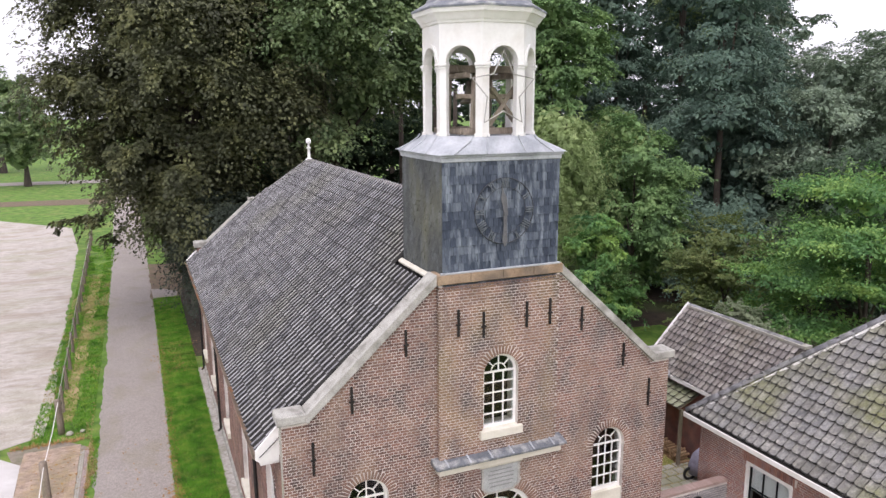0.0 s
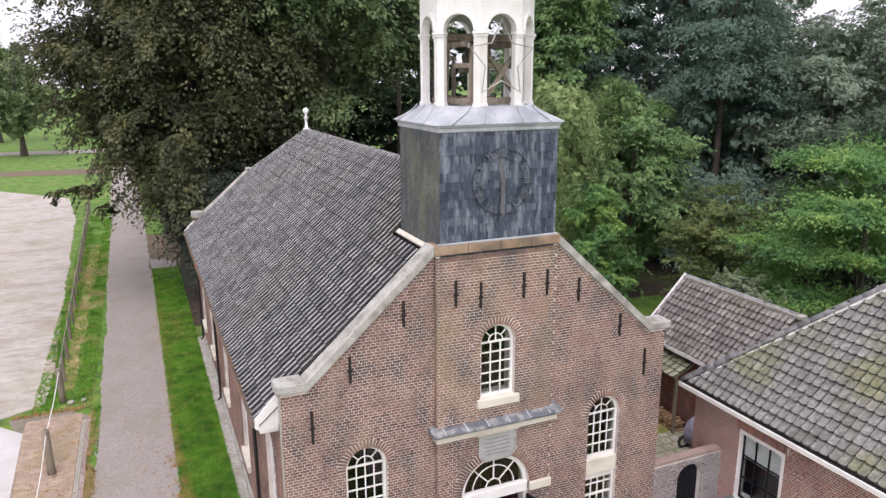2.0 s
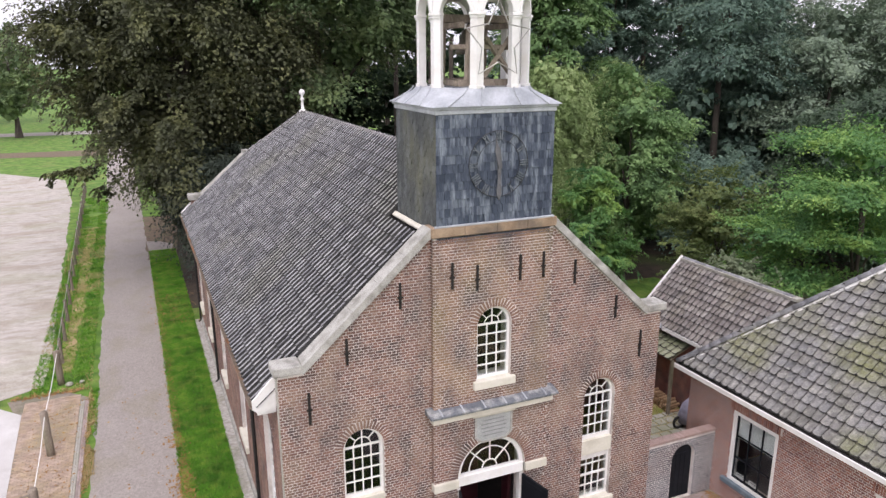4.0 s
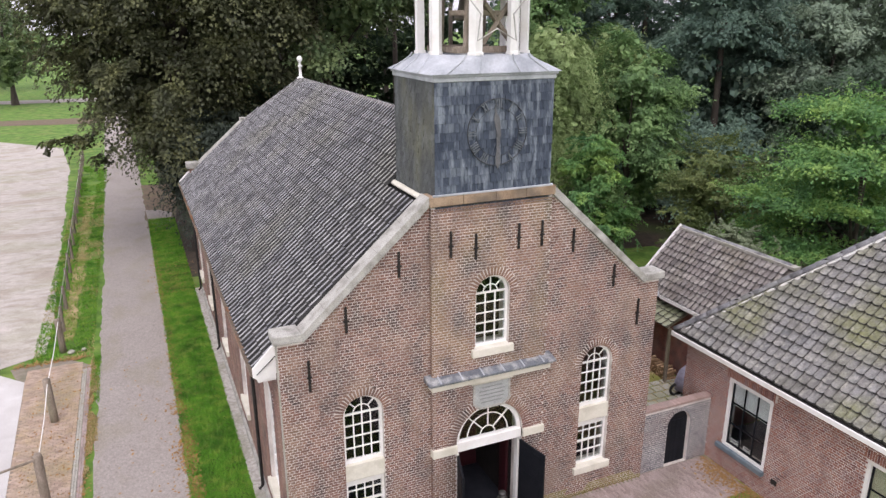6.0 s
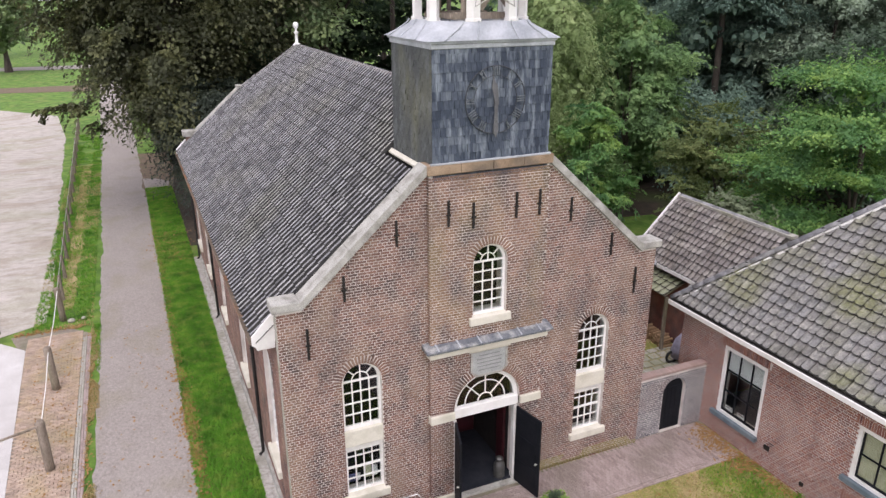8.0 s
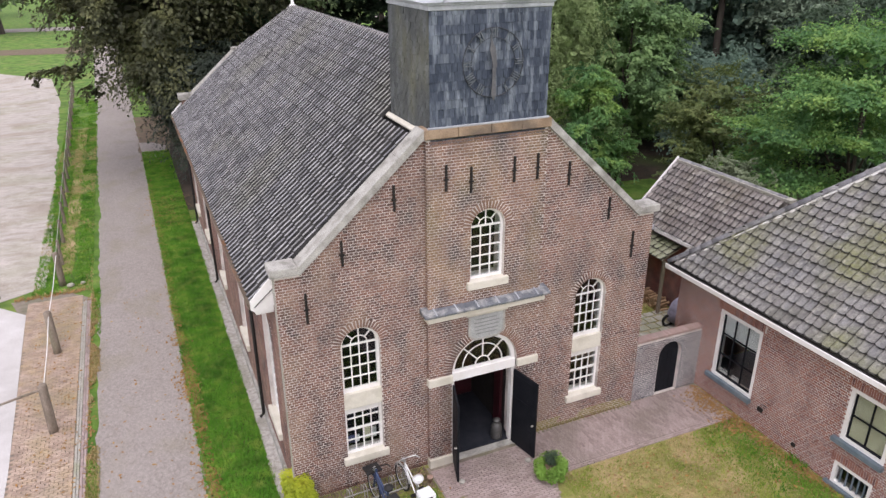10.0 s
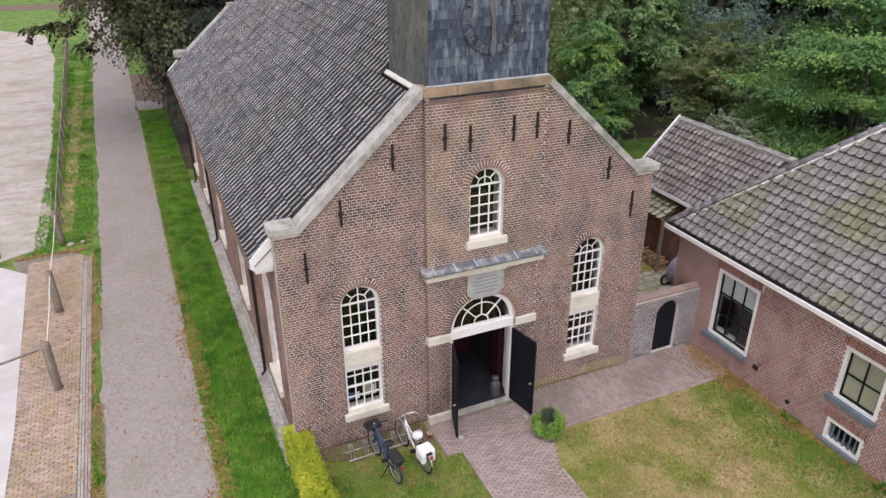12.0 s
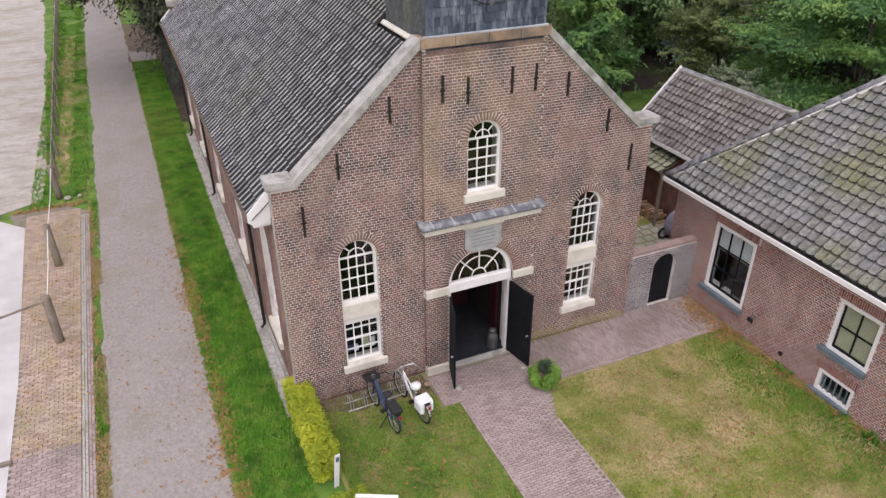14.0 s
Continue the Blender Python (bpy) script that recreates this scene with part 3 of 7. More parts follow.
pieces("brick", "bricks", brick_base(), side_bricks, M_BRICK, left_wall, (-5, 0, 4), 200, "brown bricks with pale joints")
part("plinth", box((-5.07, 0.0, 0), (-5.002, 20.8, 0.3)), M_STONE, church, "grey rendered plinth")

# coping
for s in (-1, 1):
    part("kneeler", box((min(s * 4.5, s * 5.1), -0.12, 6.16), (max(s * 4.5, s * 5.1), 0.42, 6.36), bevel=0.02), M_STONE, church, "lichen-spotted kneeler stone")
    n = 5
    for i in range(n):
        a = (s * (4.52 - 3.02 * i / n), 0.13, 6.19 + 2.74 * i / n)
        b = (s * (4.52 - 3.02 * (i + 0.997) / n), 0.13, 6.19 + 2.74 * (i + 0.997) / n)
        part("coping_stone", beam(a, b, 0.47, 0.17, (0, 0, 1), 0.008), M_STONE, church)
    part("kneeler", box((min(s * 4.36, s * 5.13), 20.7, 6.1), (max(s * 4.36, s * 5.13), 21.3, 6.36), bevel=0.02), M_STONE, church)
    part("coping_stone", beam((s * 4.5, 21.0, 6.3), (s * 2.3, 21.0, 8.22), 0.5, 0.16, (0, 0, 1), 0.015), M_STONE, church)
    part("coping_stone", box((min(s * 1.9, s * 2.5), 20.75, 8.12), (max(s * 1.9, s * 2.5), 21.25, 8.3), bevel=0.015), M_STONE, church)
for i, (a, b) in enumerate(((-1.56, -0.78), (-0.775, 0.02), (0.025, 0.8), (0.805, 1.58))):
    part("band_stone", box((a, -0.17, 8.77), (b, 0.3, 8.99), bevel=0.015), M_STONE_BROWN, church, "brown stained stone band")

# roof
RIDGE_Z, EAVE_X, EAVE_Z = 10.12, 5.42, 5.36
SLOPE = Vector((EAVE_X, 0, RIDGE_Z - EAVE_Z))
SL = SLOPE.length
bm = bmesh.new()
for s in (-1, 1):
    pts = [(s * EAVE_X, 0.32, EAVE_Z), (s * EAVE_X, 21.0, EAVE_Z), (s * 2.35, 21.0, RIDGE_Z - 2.35 * (RIDGE_Z - EAVE_Z) / EAVE_X), (0, 18.66, RIDGE_Z), (0, 0.32, RIDGE_Z)]
    bm.faces.new([bm.verts.new(p) for p in pts])
hz = RIDGE_Z - 2.35 * (RIDGE_Z - EAVE_Z) / EAVE_X
bm.faces.new([bm.verts.new(p) for p in ((-2.35, 21.0, hz), (2.35, 21.0, hz), (0, 18.66, RIDGE_Z))])
bmesh.ops.solidify(bm, geom=bm.faces[:], thickness=0.08)
# Near-black deck shows between the tile columns and stands in for groove shade.
roof = part("roof", bm, M_IRON, church, "steep roof of weathered grey pantiles")


PAN = ((-0.14, -1.5), (0.0, -1.2), (0.14, 0.2), (0.3, 1.4), (0.44, 2.0), (0.56, 1.95), (0.62, 1.6), (0.66, -0.6))


def pantile(w, ln, amp, lap=0.02):
    """One S-shaped tile: x across, y up the slope; the last strip before its lower edge is dark with algae and painted
    lap shade.
    """
    prof = [(t * w * 1.02, amp * z) for t, z in PAN]
    n = len(prof)
    v = []
    for y, dz in ((0.0, lap - 0.016), (0.0, lap), (0.02, lap), (ln * 1.07, 0.0)):
        v += [(x, y, z + dz) for x, z in prof]
    return v, [(k * n + i, k * n + i + 1, (k + 1) * n + i + 1, (k + 1) * n + i) for k in range(3) for i in range(n - 1)]


# Dark faces: lower edge, plus valley and steep flank where groove shade is painted.
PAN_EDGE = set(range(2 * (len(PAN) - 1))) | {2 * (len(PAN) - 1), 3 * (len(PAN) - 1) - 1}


def tile_field(origin, xdir, ydir, ncol, nrow, w, ln, keep, rng, wob=0.006, lift=0.05):
    """Matrices for tiles laid in courses from origin; keep(u, s) says which stand on the slope."""
    X, Y = Vector(xdir), Vector(ydir)
    Z = X.cross(Y)
    out = []
    sag = [rng.uniform(-0.012, 0.012) for _ in range(nrow)]
    for r in range(nrow):
        for c in range(ncol):
            u, s = c * w, r * ln
            if not keep(u + w / 2, s + ln / 2):
                continue
            p = Vector(origin) + X * (u + rng.uniform(-wob, wob)) + Y * (s + sag[r] + rng.uniform(-wob, wob) * 1.5) + Z * (lift + rng.uniform(0, 0.008))
            a = rng.uniform(-0.018, 0.018)
            x2, y2 = X * math.cos(a) + Y * math.sin(a), Y * math.cos(a) - X * math.sin(a)
            m = Matrix((x2, y2, Z)).transposed().to_4x4()
            m.translation = p
            out.append(m)
    return out


TW, TL = 0.236, 0.36
up_l = SLOPE.normalized()
up_r = Vector((-up_l.x, 0, up_l.z))
slope_k = (RIDGE_Z - EAVE_Z) / EAVE_X


def on_left(u, s):
    y = 20.98 - u
    x = -EAVE_X + s * up_l.x
    if y < 0.42 or y > 20.9 or x > -0.03:
        return False
    if x > -1.55 and y < 2.3:
        return False
    return x <= -2.35 or y < 21.0 - (x + 2.35) / 2.35 * 2.34


rng = random.Random(11)
ncol, nrow = int(20.6 / TW), int(SL / TL)
tiles = tile_field((-EAVE_X, 20.98, EAVE_Z), (0, -1, 0), up_l, ncol, nrow, TW, TL, on_left, rng)
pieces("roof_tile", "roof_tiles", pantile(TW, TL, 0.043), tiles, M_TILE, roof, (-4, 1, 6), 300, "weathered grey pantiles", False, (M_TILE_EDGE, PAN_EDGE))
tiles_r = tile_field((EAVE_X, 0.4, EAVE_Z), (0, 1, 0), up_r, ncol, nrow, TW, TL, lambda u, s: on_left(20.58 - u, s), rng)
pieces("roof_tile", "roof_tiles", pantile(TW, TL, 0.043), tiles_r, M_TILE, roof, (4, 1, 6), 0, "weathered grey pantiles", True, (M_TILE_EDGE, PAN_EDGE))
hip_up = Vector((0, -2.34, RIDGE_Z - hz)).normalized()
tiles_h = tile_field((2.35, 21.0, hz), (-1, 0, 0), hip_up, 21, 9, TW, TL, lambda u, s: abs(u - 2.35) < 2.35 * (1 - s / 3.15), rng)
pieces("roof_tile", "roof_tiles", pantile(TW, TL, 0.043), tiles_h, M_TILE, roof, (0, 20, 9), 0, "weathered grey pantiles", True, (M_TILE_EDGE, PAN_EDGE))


def ridge_tile(ln=0.36, r=0.13, n=7):
    v = [(r * math.cos(math.pi * i / (n - 1)), 0, r * 0.8 * math.sin(math.pi * i / (n - 1)) + 0.02) for i in range(n)]
    v += [(x * 0.9, ln, z * 0.9) for x, _, z in v]
    f = [(i, i + 1, n + i + 1, n + i) for i in range(n - 1)] + [tuple(range(n))[::-1]]
    return v, f


ridge_mats = [pose(0, 18.6 - 0.35 * i, RIDGE_Z - 0.02, 0, 0, 180) for i in range(47)]
for s in (-1, 1):
    m, ln = beam_matrix((s * 2.35, 21.0, hz + 0.02), (0, 18.66, RIDGE_Z + 0.02))
    ridge_mats += [m @ Matrix.Translation((0, 0.33 * i, 0)) for i in range(int(ln / 0.33))]
pieces("ridge_tile", "ridge_tiles", ridge_tile(), ridge_mats, M_TILE_BROWN, roof, (0, 5, 10), 300, "", True)
part("finial", lathe([(0.16, 0), (0.16, 0.06), (0.07, 0.12), (0.06, 0.5), (0.12, 0.56), (0.05, 0.62), (0.05, 0.72), (0.12, 0.8), (0.13, 0.88), (0.09, 0.97), (0.02, 1.0)], (0, 18.66, RIDGE_Z + 0.04), 12), M_WHITE, church, "white turned finial", True)

# eaves: gutter, fascia and white end boards
bm = bmesh.new()
gut = [(-5.47 + 0.085 * math.cos(math.pi * (1 + i / 6)), 5.38 + 0.085 * math.sin(math.pi * (1 + i / 6))) for i in range(7)]
for (x1, z1), (x2, z2) in zip(gut, gut[1:]):
    vs = [bm.verts.new(p) for p in ((x1, 0.42, z1), (x2, 0.42, z2), (x2, 21.0, z2), (x1, 21.0, z1))]
    bm.faces.new(vs)
bmesh.ops.remove_doubles(bm, verts=bm.verts, dist=0.001)
bmesh.ops.solidify(bm, geom=bm.faces[:], thickness=0.012)
M_RUST = surf("rusty_zinc", [(0.20, 0.15, 0.11), (0.32, 0.26, 0.2)], 2, 0.7, 0.3, 30, metal=0.2, stain=(0.45, 0.17, 0.05), stain_scale=0.7, stain_amount=0.8)
part("gutter", bm, M_RUST, church, "rust-stained zinc gutter")
part("eaves_board", box((-5.4, 0.4, 5.14), (-5.0, 21.0, 5.3)), M_WHITE, church)
for y in (0.36, 21.02):
    part("end_board", panel([(-5.5, 5.3), (-5.4, 5.22), (-5.0, 5.2), (-5.0, 5.95), (-5.06, 5.95), (-5.5, 5.5)], [], 0.05, pose(0, y, 0)), M_WHITE, church, "white end board")
for y in (3.7, 13.4, 20.6):
    bm = tube([(-5.47, y, 5.28), (-5.3, y, 5.0), (-5.12, y, 4.8), (-5.1, y, 0.25), (-5.2, y, 0.15)], 0.05, seg=8)
    part("downpipe", bm, M_IRON, church, "dark downpipe")

part("corner_strip", box((-5.03, 0.01, 0.3), (-4.996, 0.12, 6.1)), M_FLAG, church, "pale strip along the wall corner")
# anchors
def wall_anchor(x, z0, z1, y):
    bm = bmesh.new()
    add_beam(bm, (x, y - 0.03, z0), (x, y - 0.03, z1), 0.05, 0.035, (0, 1, 0))
    add_box(bm, (x - 0.06, y - 0.05, (z0 + z1) / 2 - 0.05), (x + 0.06, y - 0.01, (z0 + z1) / 2 - 0.02))
    return part("wall_anchor", bm, M_IRON, church, "black iron wall anchor")


for x, z0, z1 in ((-2.26, 7.24, 7.84), (2.24, 7.24, 7.84), (-3.5, 6.15, 6.75), (3.52, 6.15, 6.75), (-4.37, 4.92, 5.66), (4.37, 4.94, 5.68)):
    wall_anchor(x, z0, z1, -0.008)
for x, z0, z1 in ((-1.07, 7.57, 8.18), (-0.45, 7.45, 8.06), (0.65, 7.56, 8.18), (1.27, 7.56, 8.18)):
    wall_anchor(x, z0, z1, -0.128)


# windows
def sash_window(w, z0, spring, cols, rows, m, y_in=0.1, lower=None, fan=True, sill=True, sill_w=0.1):
    """A round-headed white window; lower = (z0, z1, rows) of a second light under a panel."""
    fr = ring_panel(arch_loop(0, w - 0.004, z0, spring), arch_loop(0, w - 0.13, z0 + 0.07, spring), 0.1, m @ pose(0, y_in, 0))
    win = part("window", fr, M_WHITE, church, "white-painted arched sash window with small panes")
    iw = w - 0.13
    bm = bmesh.new()
    zb = z0 + 0.07
    z_start = zb
    if lower:
        zl1 = lower
        add_box(bm, (-iw / 2, y_in + 0.02, zl1 - 0.22), (iw / 2, y_in + 0.07, zl1 - 0.05), m)
        z_start = zl1 + 0.42
        part("apron_panel", box((-w / 2 + 0.003, 0.02, zl1 - 0.02), (w / 2 - 0.003, 0.14, zl1 + 0.40), m, 0.006), M_CREAM, win, "cream stone apron between the lights")
        add_box(bm, (-iw / 2, y_in + 0.01, zl1 + 0.40), (iw / 2, y_in + 0.08, zl1 + 0.50), m)
    bar = 0.028

    def grid(za, zb_, rws, mid=None):
        for i in range(1, cols):
            x = -iw / 2 + iw * i / cols
            add_box(bm, (x - bar / 2, y_in + 0.025, za), (x + bar / 2, y_in + 0.06, zb_), m)
        for i in range(1, rws):
            z = za + (zb_ - za) * i / rws
            h = bar * (2.2 if i == mid else 1)
            add_box(bm, (-iw / 2, y_in + 0.022, z - h / 2), (iw / 2, y_in + 0.058, z + h / 2), m)
        for i in range(cols):
            for k in range(rws):
                x0, x1 = -iw / 2 + iw * i / cols, -iw / 2 + iw * (i + 1) / cols
                q0, q1 = za + (zb_ - za) * k / rws, za + (zb_ - za) * (k + 1) / rws
                tilt = pose(0, 0, 0, random.uniform(-0.8, 0.8), 0, random.uniform(-0.8, 0.8))
                c = Matrix.Translation(((x0 + x1) / 2, y_in + 0.045, (q0 + q1) / 2))
                p = part("pane", box((-(x1 - x0) / 2, -0.002, -(q1 - q0) / 2), ((x1 - x0) / 2, 0.002, (q1 - q0) / 2), m @ c @ tilt), M_GLASS, win)
                p.visible_shadow = False

    if lower:
        grid(zb, lower - 0.06, 4, 2)
        grid(z_start + 0.08, spring, rows)
    else:
        grid(zb, spring, rows)
    r = iw / 2
    add_box(bm, (-r, y_in + 0.02, spring - 0.022), (r, y_in + 0.065, spring + 0.022), m)
    if fan:
        ri = r * 0.5
        for i in range(1, 4):
            t = math.pi * i / 4
            add_beam(bm, m @ Vector((ri * math.cos(t) if i != 2 else 0, y_in + 0.04, spring + (ri * math.sin(t) if i != 2 else 0))), m @ Vector((r * math.cos(t), y_in + 0.04, spring + r * math.sin(t))), bar, bar)
        tb = tube([m @ Vector((ri * math.cos(math.pi * i / 12), y_in + 0.04, spring + ri * math.sin(math.pi * i / 12))) for i in range(13)], 0.016, seg=4)
        me = bpy.data.meshes.new("arc")
        tb.to_mesh(me)
        tb.free()
        bm.from_mesh(me)
    part("glazing_bar", bm, M_WHITE, win)
    fanp = part("pane", panel(arch_loop(0, iw, spring, spring + 0.001), [], 0.004, m @ pose(0, y_in + 0.044, 0)), M_GLASS, win)
    fanp.visible_shadow = False
    if sill:
        part("window_sill", box((-w / 2 - sill_w, -0.1, z0 - 0.2), (w / 2 + sill_w, y_in + 0.02, z0 + 0.005), m, 0.012), M_CREAM, win, "cream stone sill")
    return win


for c in WINS:
    sash_window(WIN_W, WIN_Z0, WIN_SPRING, 4, 4, pose(c, 0, 0), lower=2.36)
sash_window(UP[1], UP[2], UP[3], 3, 5, pose(UP[0], -0.12, 0), y_in=0.1)
for y in side_wins:
    sash_window(1.2, 1.25, 3.9, 4, 8, SIDE @ pose(-y, 0, 0))
# ---- tower and lantern ----
TY0, TY1 = -0.12, 2.27
TC = (TY0 + TY1) / 2
tower = part("tower", box((-1.43, TY0, 8.6), (1.43, TY1, 11.5)), M_SLATE, church, "square tower stage clad in blue-grey slate")


def slate_base():
    v = [(0, 0, 0), (1, 0, 0), (1, 0, 1), (0, 0, 1), (0, -1, 0), (1, -1, 0), (1, -0.25, 1), (0, -0.25, 1)]
    f = [(4, 5, 6, 7), (0, 1, 5, 4), (1, 2, 6, 5), (3, 0, 4, 7)]
    return v, f


def slates(m, u0, u1, z0, z1, w, h, rng):
    out = []
    rows = int(round((z1 - z0) / h))
    for k in range(rows):
        u = u0 - (w / 2 if k % 2 else 0)
        while u < u1 - 0.01:
            a, b = max(u, u0) + 0.003, min(u + w, u1) - 0.003
            u += w
            if b - a < 0.02:
                continue
            z = z0 + k * h + rng.uniform(-0.006, 0.004)
            out.append(m @ Matrix.Translation((a, 0, z)) @ Matrix.Diagonal((b - a, rng.uniform(0.014, 0.03), h * 1.12, 1)))
    return out


rng = random.Random(5)
f_sl = slates(pose(0, TY0, 0), -1.44, 1.44, 9.02, 11.4, 0.128, 0.19, rng)
pieces("slate", "slates", slate_base(), f_sl, M_SLATE, tower, (0, 0, 10), 300)
LT = Matrix(((0, 1, 0, -1.43), (-1, 0, 0, 0), (0, 0, 1, 0), (0, 0, 0, 1)))
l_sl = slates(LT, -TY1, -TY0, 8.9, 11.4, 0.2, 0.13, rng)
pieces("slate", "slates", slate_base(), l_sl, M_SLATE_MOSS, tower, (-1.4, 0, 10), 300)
for a, b in (((-1.47, TY0 - 0.045, 11.39), (1.47, TY1 + 0.04, 11.49)), ((-1.5, TY0 - 0.08, 11.488), (1.5, TY1 + 0.08, 11.56))):
    part("cornice", box(a, b, bevel=0.012), M_LEAD, church)
# lead flashing at the foot of the tower
part("flashing", box((-1.49, TY0 - 0.05, 8.985), (1.5, TY0 + 0.02, 9.03), bevel=0.01), M_LEAD, church, "pale lead flashing")
part("flashing", beam((-1.53, 0.36, 8.86), (-1.53, 2.25, 8.86), 0.13, 0.09, (-0.66, 0, 0.75), 0.02), M_CREAM, church, "pale mortar and lead flashing")
part("flashing", beam((1.53, 0.36, 8.86), (1.53, 2.25, 8.86), 0.26, 0.09, (0.66, 0, 0.75), 0.02), M_LEAD, church)

# flared lead skirt between square and octagon
OR = 1.27
oct_pt = lambda r, k: (r * math.sin(math.radians(22.5 + 45 * k)), TC - r * math.cos(math.radians(22.5 + 45 * k)))
bm = bmesh.new()
levels = []
hx, hy = 1.58, (TY1 - TY0) / 2 + 0.13
for t in (0, 0.25, 0.5, 0.75, 1.0):
    z = 11.55 + 0.36 * t ** 0.8 if t else 11.55
    loop = []
    for k in range(8):
        ox, oy = oct_pt(OR + 0.03, k)
        a = math.radians(22.5 + 45 * k)
        sx = hx if math.sin(a) > 0 else -hx
        sy = -hy if math.cos(a) > 0 else hy
        # points of the square: two per corner, close together
        if abs(math.sin(a)) < 0.5:
            px, py = sx * 0.96, TC + sy
        else:
            px, py = sx, TC + sy * 0.96
        q = 1 - (1 - t) ** 1.6
        loop.append(bm.verts.new((px + (ox - px) * q, py + (oy - py) * q, z)))
    levels.append(loop)
for a, b in zip(levels, levels[1:]):
    for k in range(8):
        bm.faces.new((a[k], a[(k + 1) % 8], b[(k + 1) % 8], b[k]))
bm.faces.new(levels[-1])
part("lead_skirt", bm, M_LEAD, church, "flared grey lead roof skirt", True)
def skirt_seam(x0, x1, face):
    pts = []
    for t in (0, 0.25, 0.5, 0.75, 1.0):
        q = 1 - (1 - t) ** 1.6
        z = 11.565 + 0.36 * t ** 0.8 if t else 11.56
        if face == 'f':
            pts.append((x0 + (x1 - x0) * q, TC - hy + (hy - OR * 0.924 - 0.03) * q, z))
        else:
            pts.append((-hx + (hx - OR * 0.924 - 0.03) * q, x0 + (x1 - x0) * q, z))
    return tube(pts, 0.018, seg=5)


for a, b in ((-0.45, -0.38), (0.5, 0.38), (1.2, 0.75), (-1.2, -0.72)):
    part("seam_roll", skirt_seam(a, b, 'f'), M_LEAD, church)
for a, b in ((0.4, 0.7), (1.3, 1.25), (2.0, 1.7)):
    part("seam_roll", skirt_seam(a, b, 's'), M_LEAD, church)

Z0, ZI, ZS, ZC, ZT = 11.92, 13.42, 13.46, 14.26, 14.62
FW = 2 * OR * math.sin(math.radians(22.5))
for k in range(8):
    (xa, ya), (xb, yb) = oct_pt(OR, k - 1), oct_pt(OR, k)
    u = Vector((xb - xa, yb - ya, 0)).normalized()
    v = Vector((-u.y, u.x, 0))
    m = Matrix(((u.x, v.x, 0, (xa + xb) / 2), (u.y, v.y, 0, (ya + yb) / 2), (0, 0, 1, 0), (0, 0, 0, 1)))
    h = FW / 2
    ow = 0.66
    outer = [(-h, Z0), (-ow / 2, Z0)] + [(-ow / 2, ZS)] + [(ow / 2 * math.cos(math.pi * (1 - i / 14)), ZS + ow / 2 * math.sin(math.pi * (1 - i / 14))) for i in range(1, 14)] + [(ow / 2, ZS), (ow / 2, Z0), (h, Z0), (h, ZC + 0.05), (-h, ZC + 0.05)]
    arch = part("lantern_arch", panel(outer, [], 0.16, m), M_WHITE, church, "white-painted round arch of the open lantern")
    # archivolt, imposts and bases
    ring = [(r * math.cos(math.pi * i / 14), ZS + r * math.sin(math.pi * i / 14)) for r in (0.40,) for i in range(15)]
    ring += [(r * math.cos(math.pi * (14 - i) / 14), ZS + r * math.sin(math.pi * (14 - i) / 14)) for r in (0.333,) for i in range(15)]
    part("archivolt", panel(ring, [], 0.035, m @ pose(0, -0.035, 0)), M_WHITE, arch)
    for s in (-1, 1):
        lo, hi = sorted((s * 0.315, s * (h + 0.012)))
        part("impost", box((lo, -0.05, ZI - 0.04), (hi, 0.18, ZI + 0.02), m, 0.008), M_WHITE, arch)
        part("impost", box((lo + 0.01, -0.03, ZI - 0.09), (hi - 0.01, 0.17, ZI - 0.045), m, 0.005), M_WHITE, arch)
        part("pier_base", box((lo, -0.03, Z0 - 0.02), (hi, 0.18, Z0 + 0.05), m, 0.006), M_WHITE, arch)
def octagon_ring(z0, z1, r0, r1, r_in):
    bm = bmesh.new()
    L = []
    for r, z in ((r_in, z0), (r0, z0), (r1, z1), (r_in, z1)):
        L.append([bm.verts.new((*oct_pt(r, k), z)) for k in range(8)])
    for a, b in zip(L, L[1:] + L[:1]):
        for k in range(8):
            bm.faces.new((a[k], a[(k + 1) % 8], b[(k + 1) % 8], b[k]))
    return bm


part("lantern_cornice", octagon_ring(ZC, ZC + 0.06, OR + 0.03, OR + 0.05, 1.0), M_WHITE, church, "white moulded cornice")
part("lantern_cornice", octagon_ring(ZC + 0.06, ZC + 0.2, OR + 0.07, OR + 0.17, 1.0), M_WHITE, church)
part("lantern_cornice", octagon_ring(ZC + 0.2, ZC + 0.29, OR + 0.2, OR + 0.23, 1.0), M_WHITE, church)
bm = bmesh.new()
L = []
for r, z in ((OR + 0.25, ZC + 0.29), (OR + 0.25, ZC + 0.33), (1.2, ZC + 0.5), (1.0, ZC + 0.85), (0.6, ZC + 1.3), (0.2, ZC + 1.6), (0.05, ZC + 2.2)):
    L.append([bm.verts.new((*oct_pt(r, k), z)) for k in range(8)])
for a, b in zip(L, L[1:]):
    for k in range(8):
        bm.faces.new((a[k], a[(k + 1) % 8], b[(k + 1) % 8], b[k]))
bm.faces.new(L[0][::-1])
bm.faces.new(L[-1])
part("lantern_roof", bm, M_LEAD_DARK, church, "grey lead lantern roof")
part("lantern_floor", box((-0.85, TC - 0.85, 11.9), (0.85, TC + 0.85, 11.935)), M_LEAD_DARK, church)
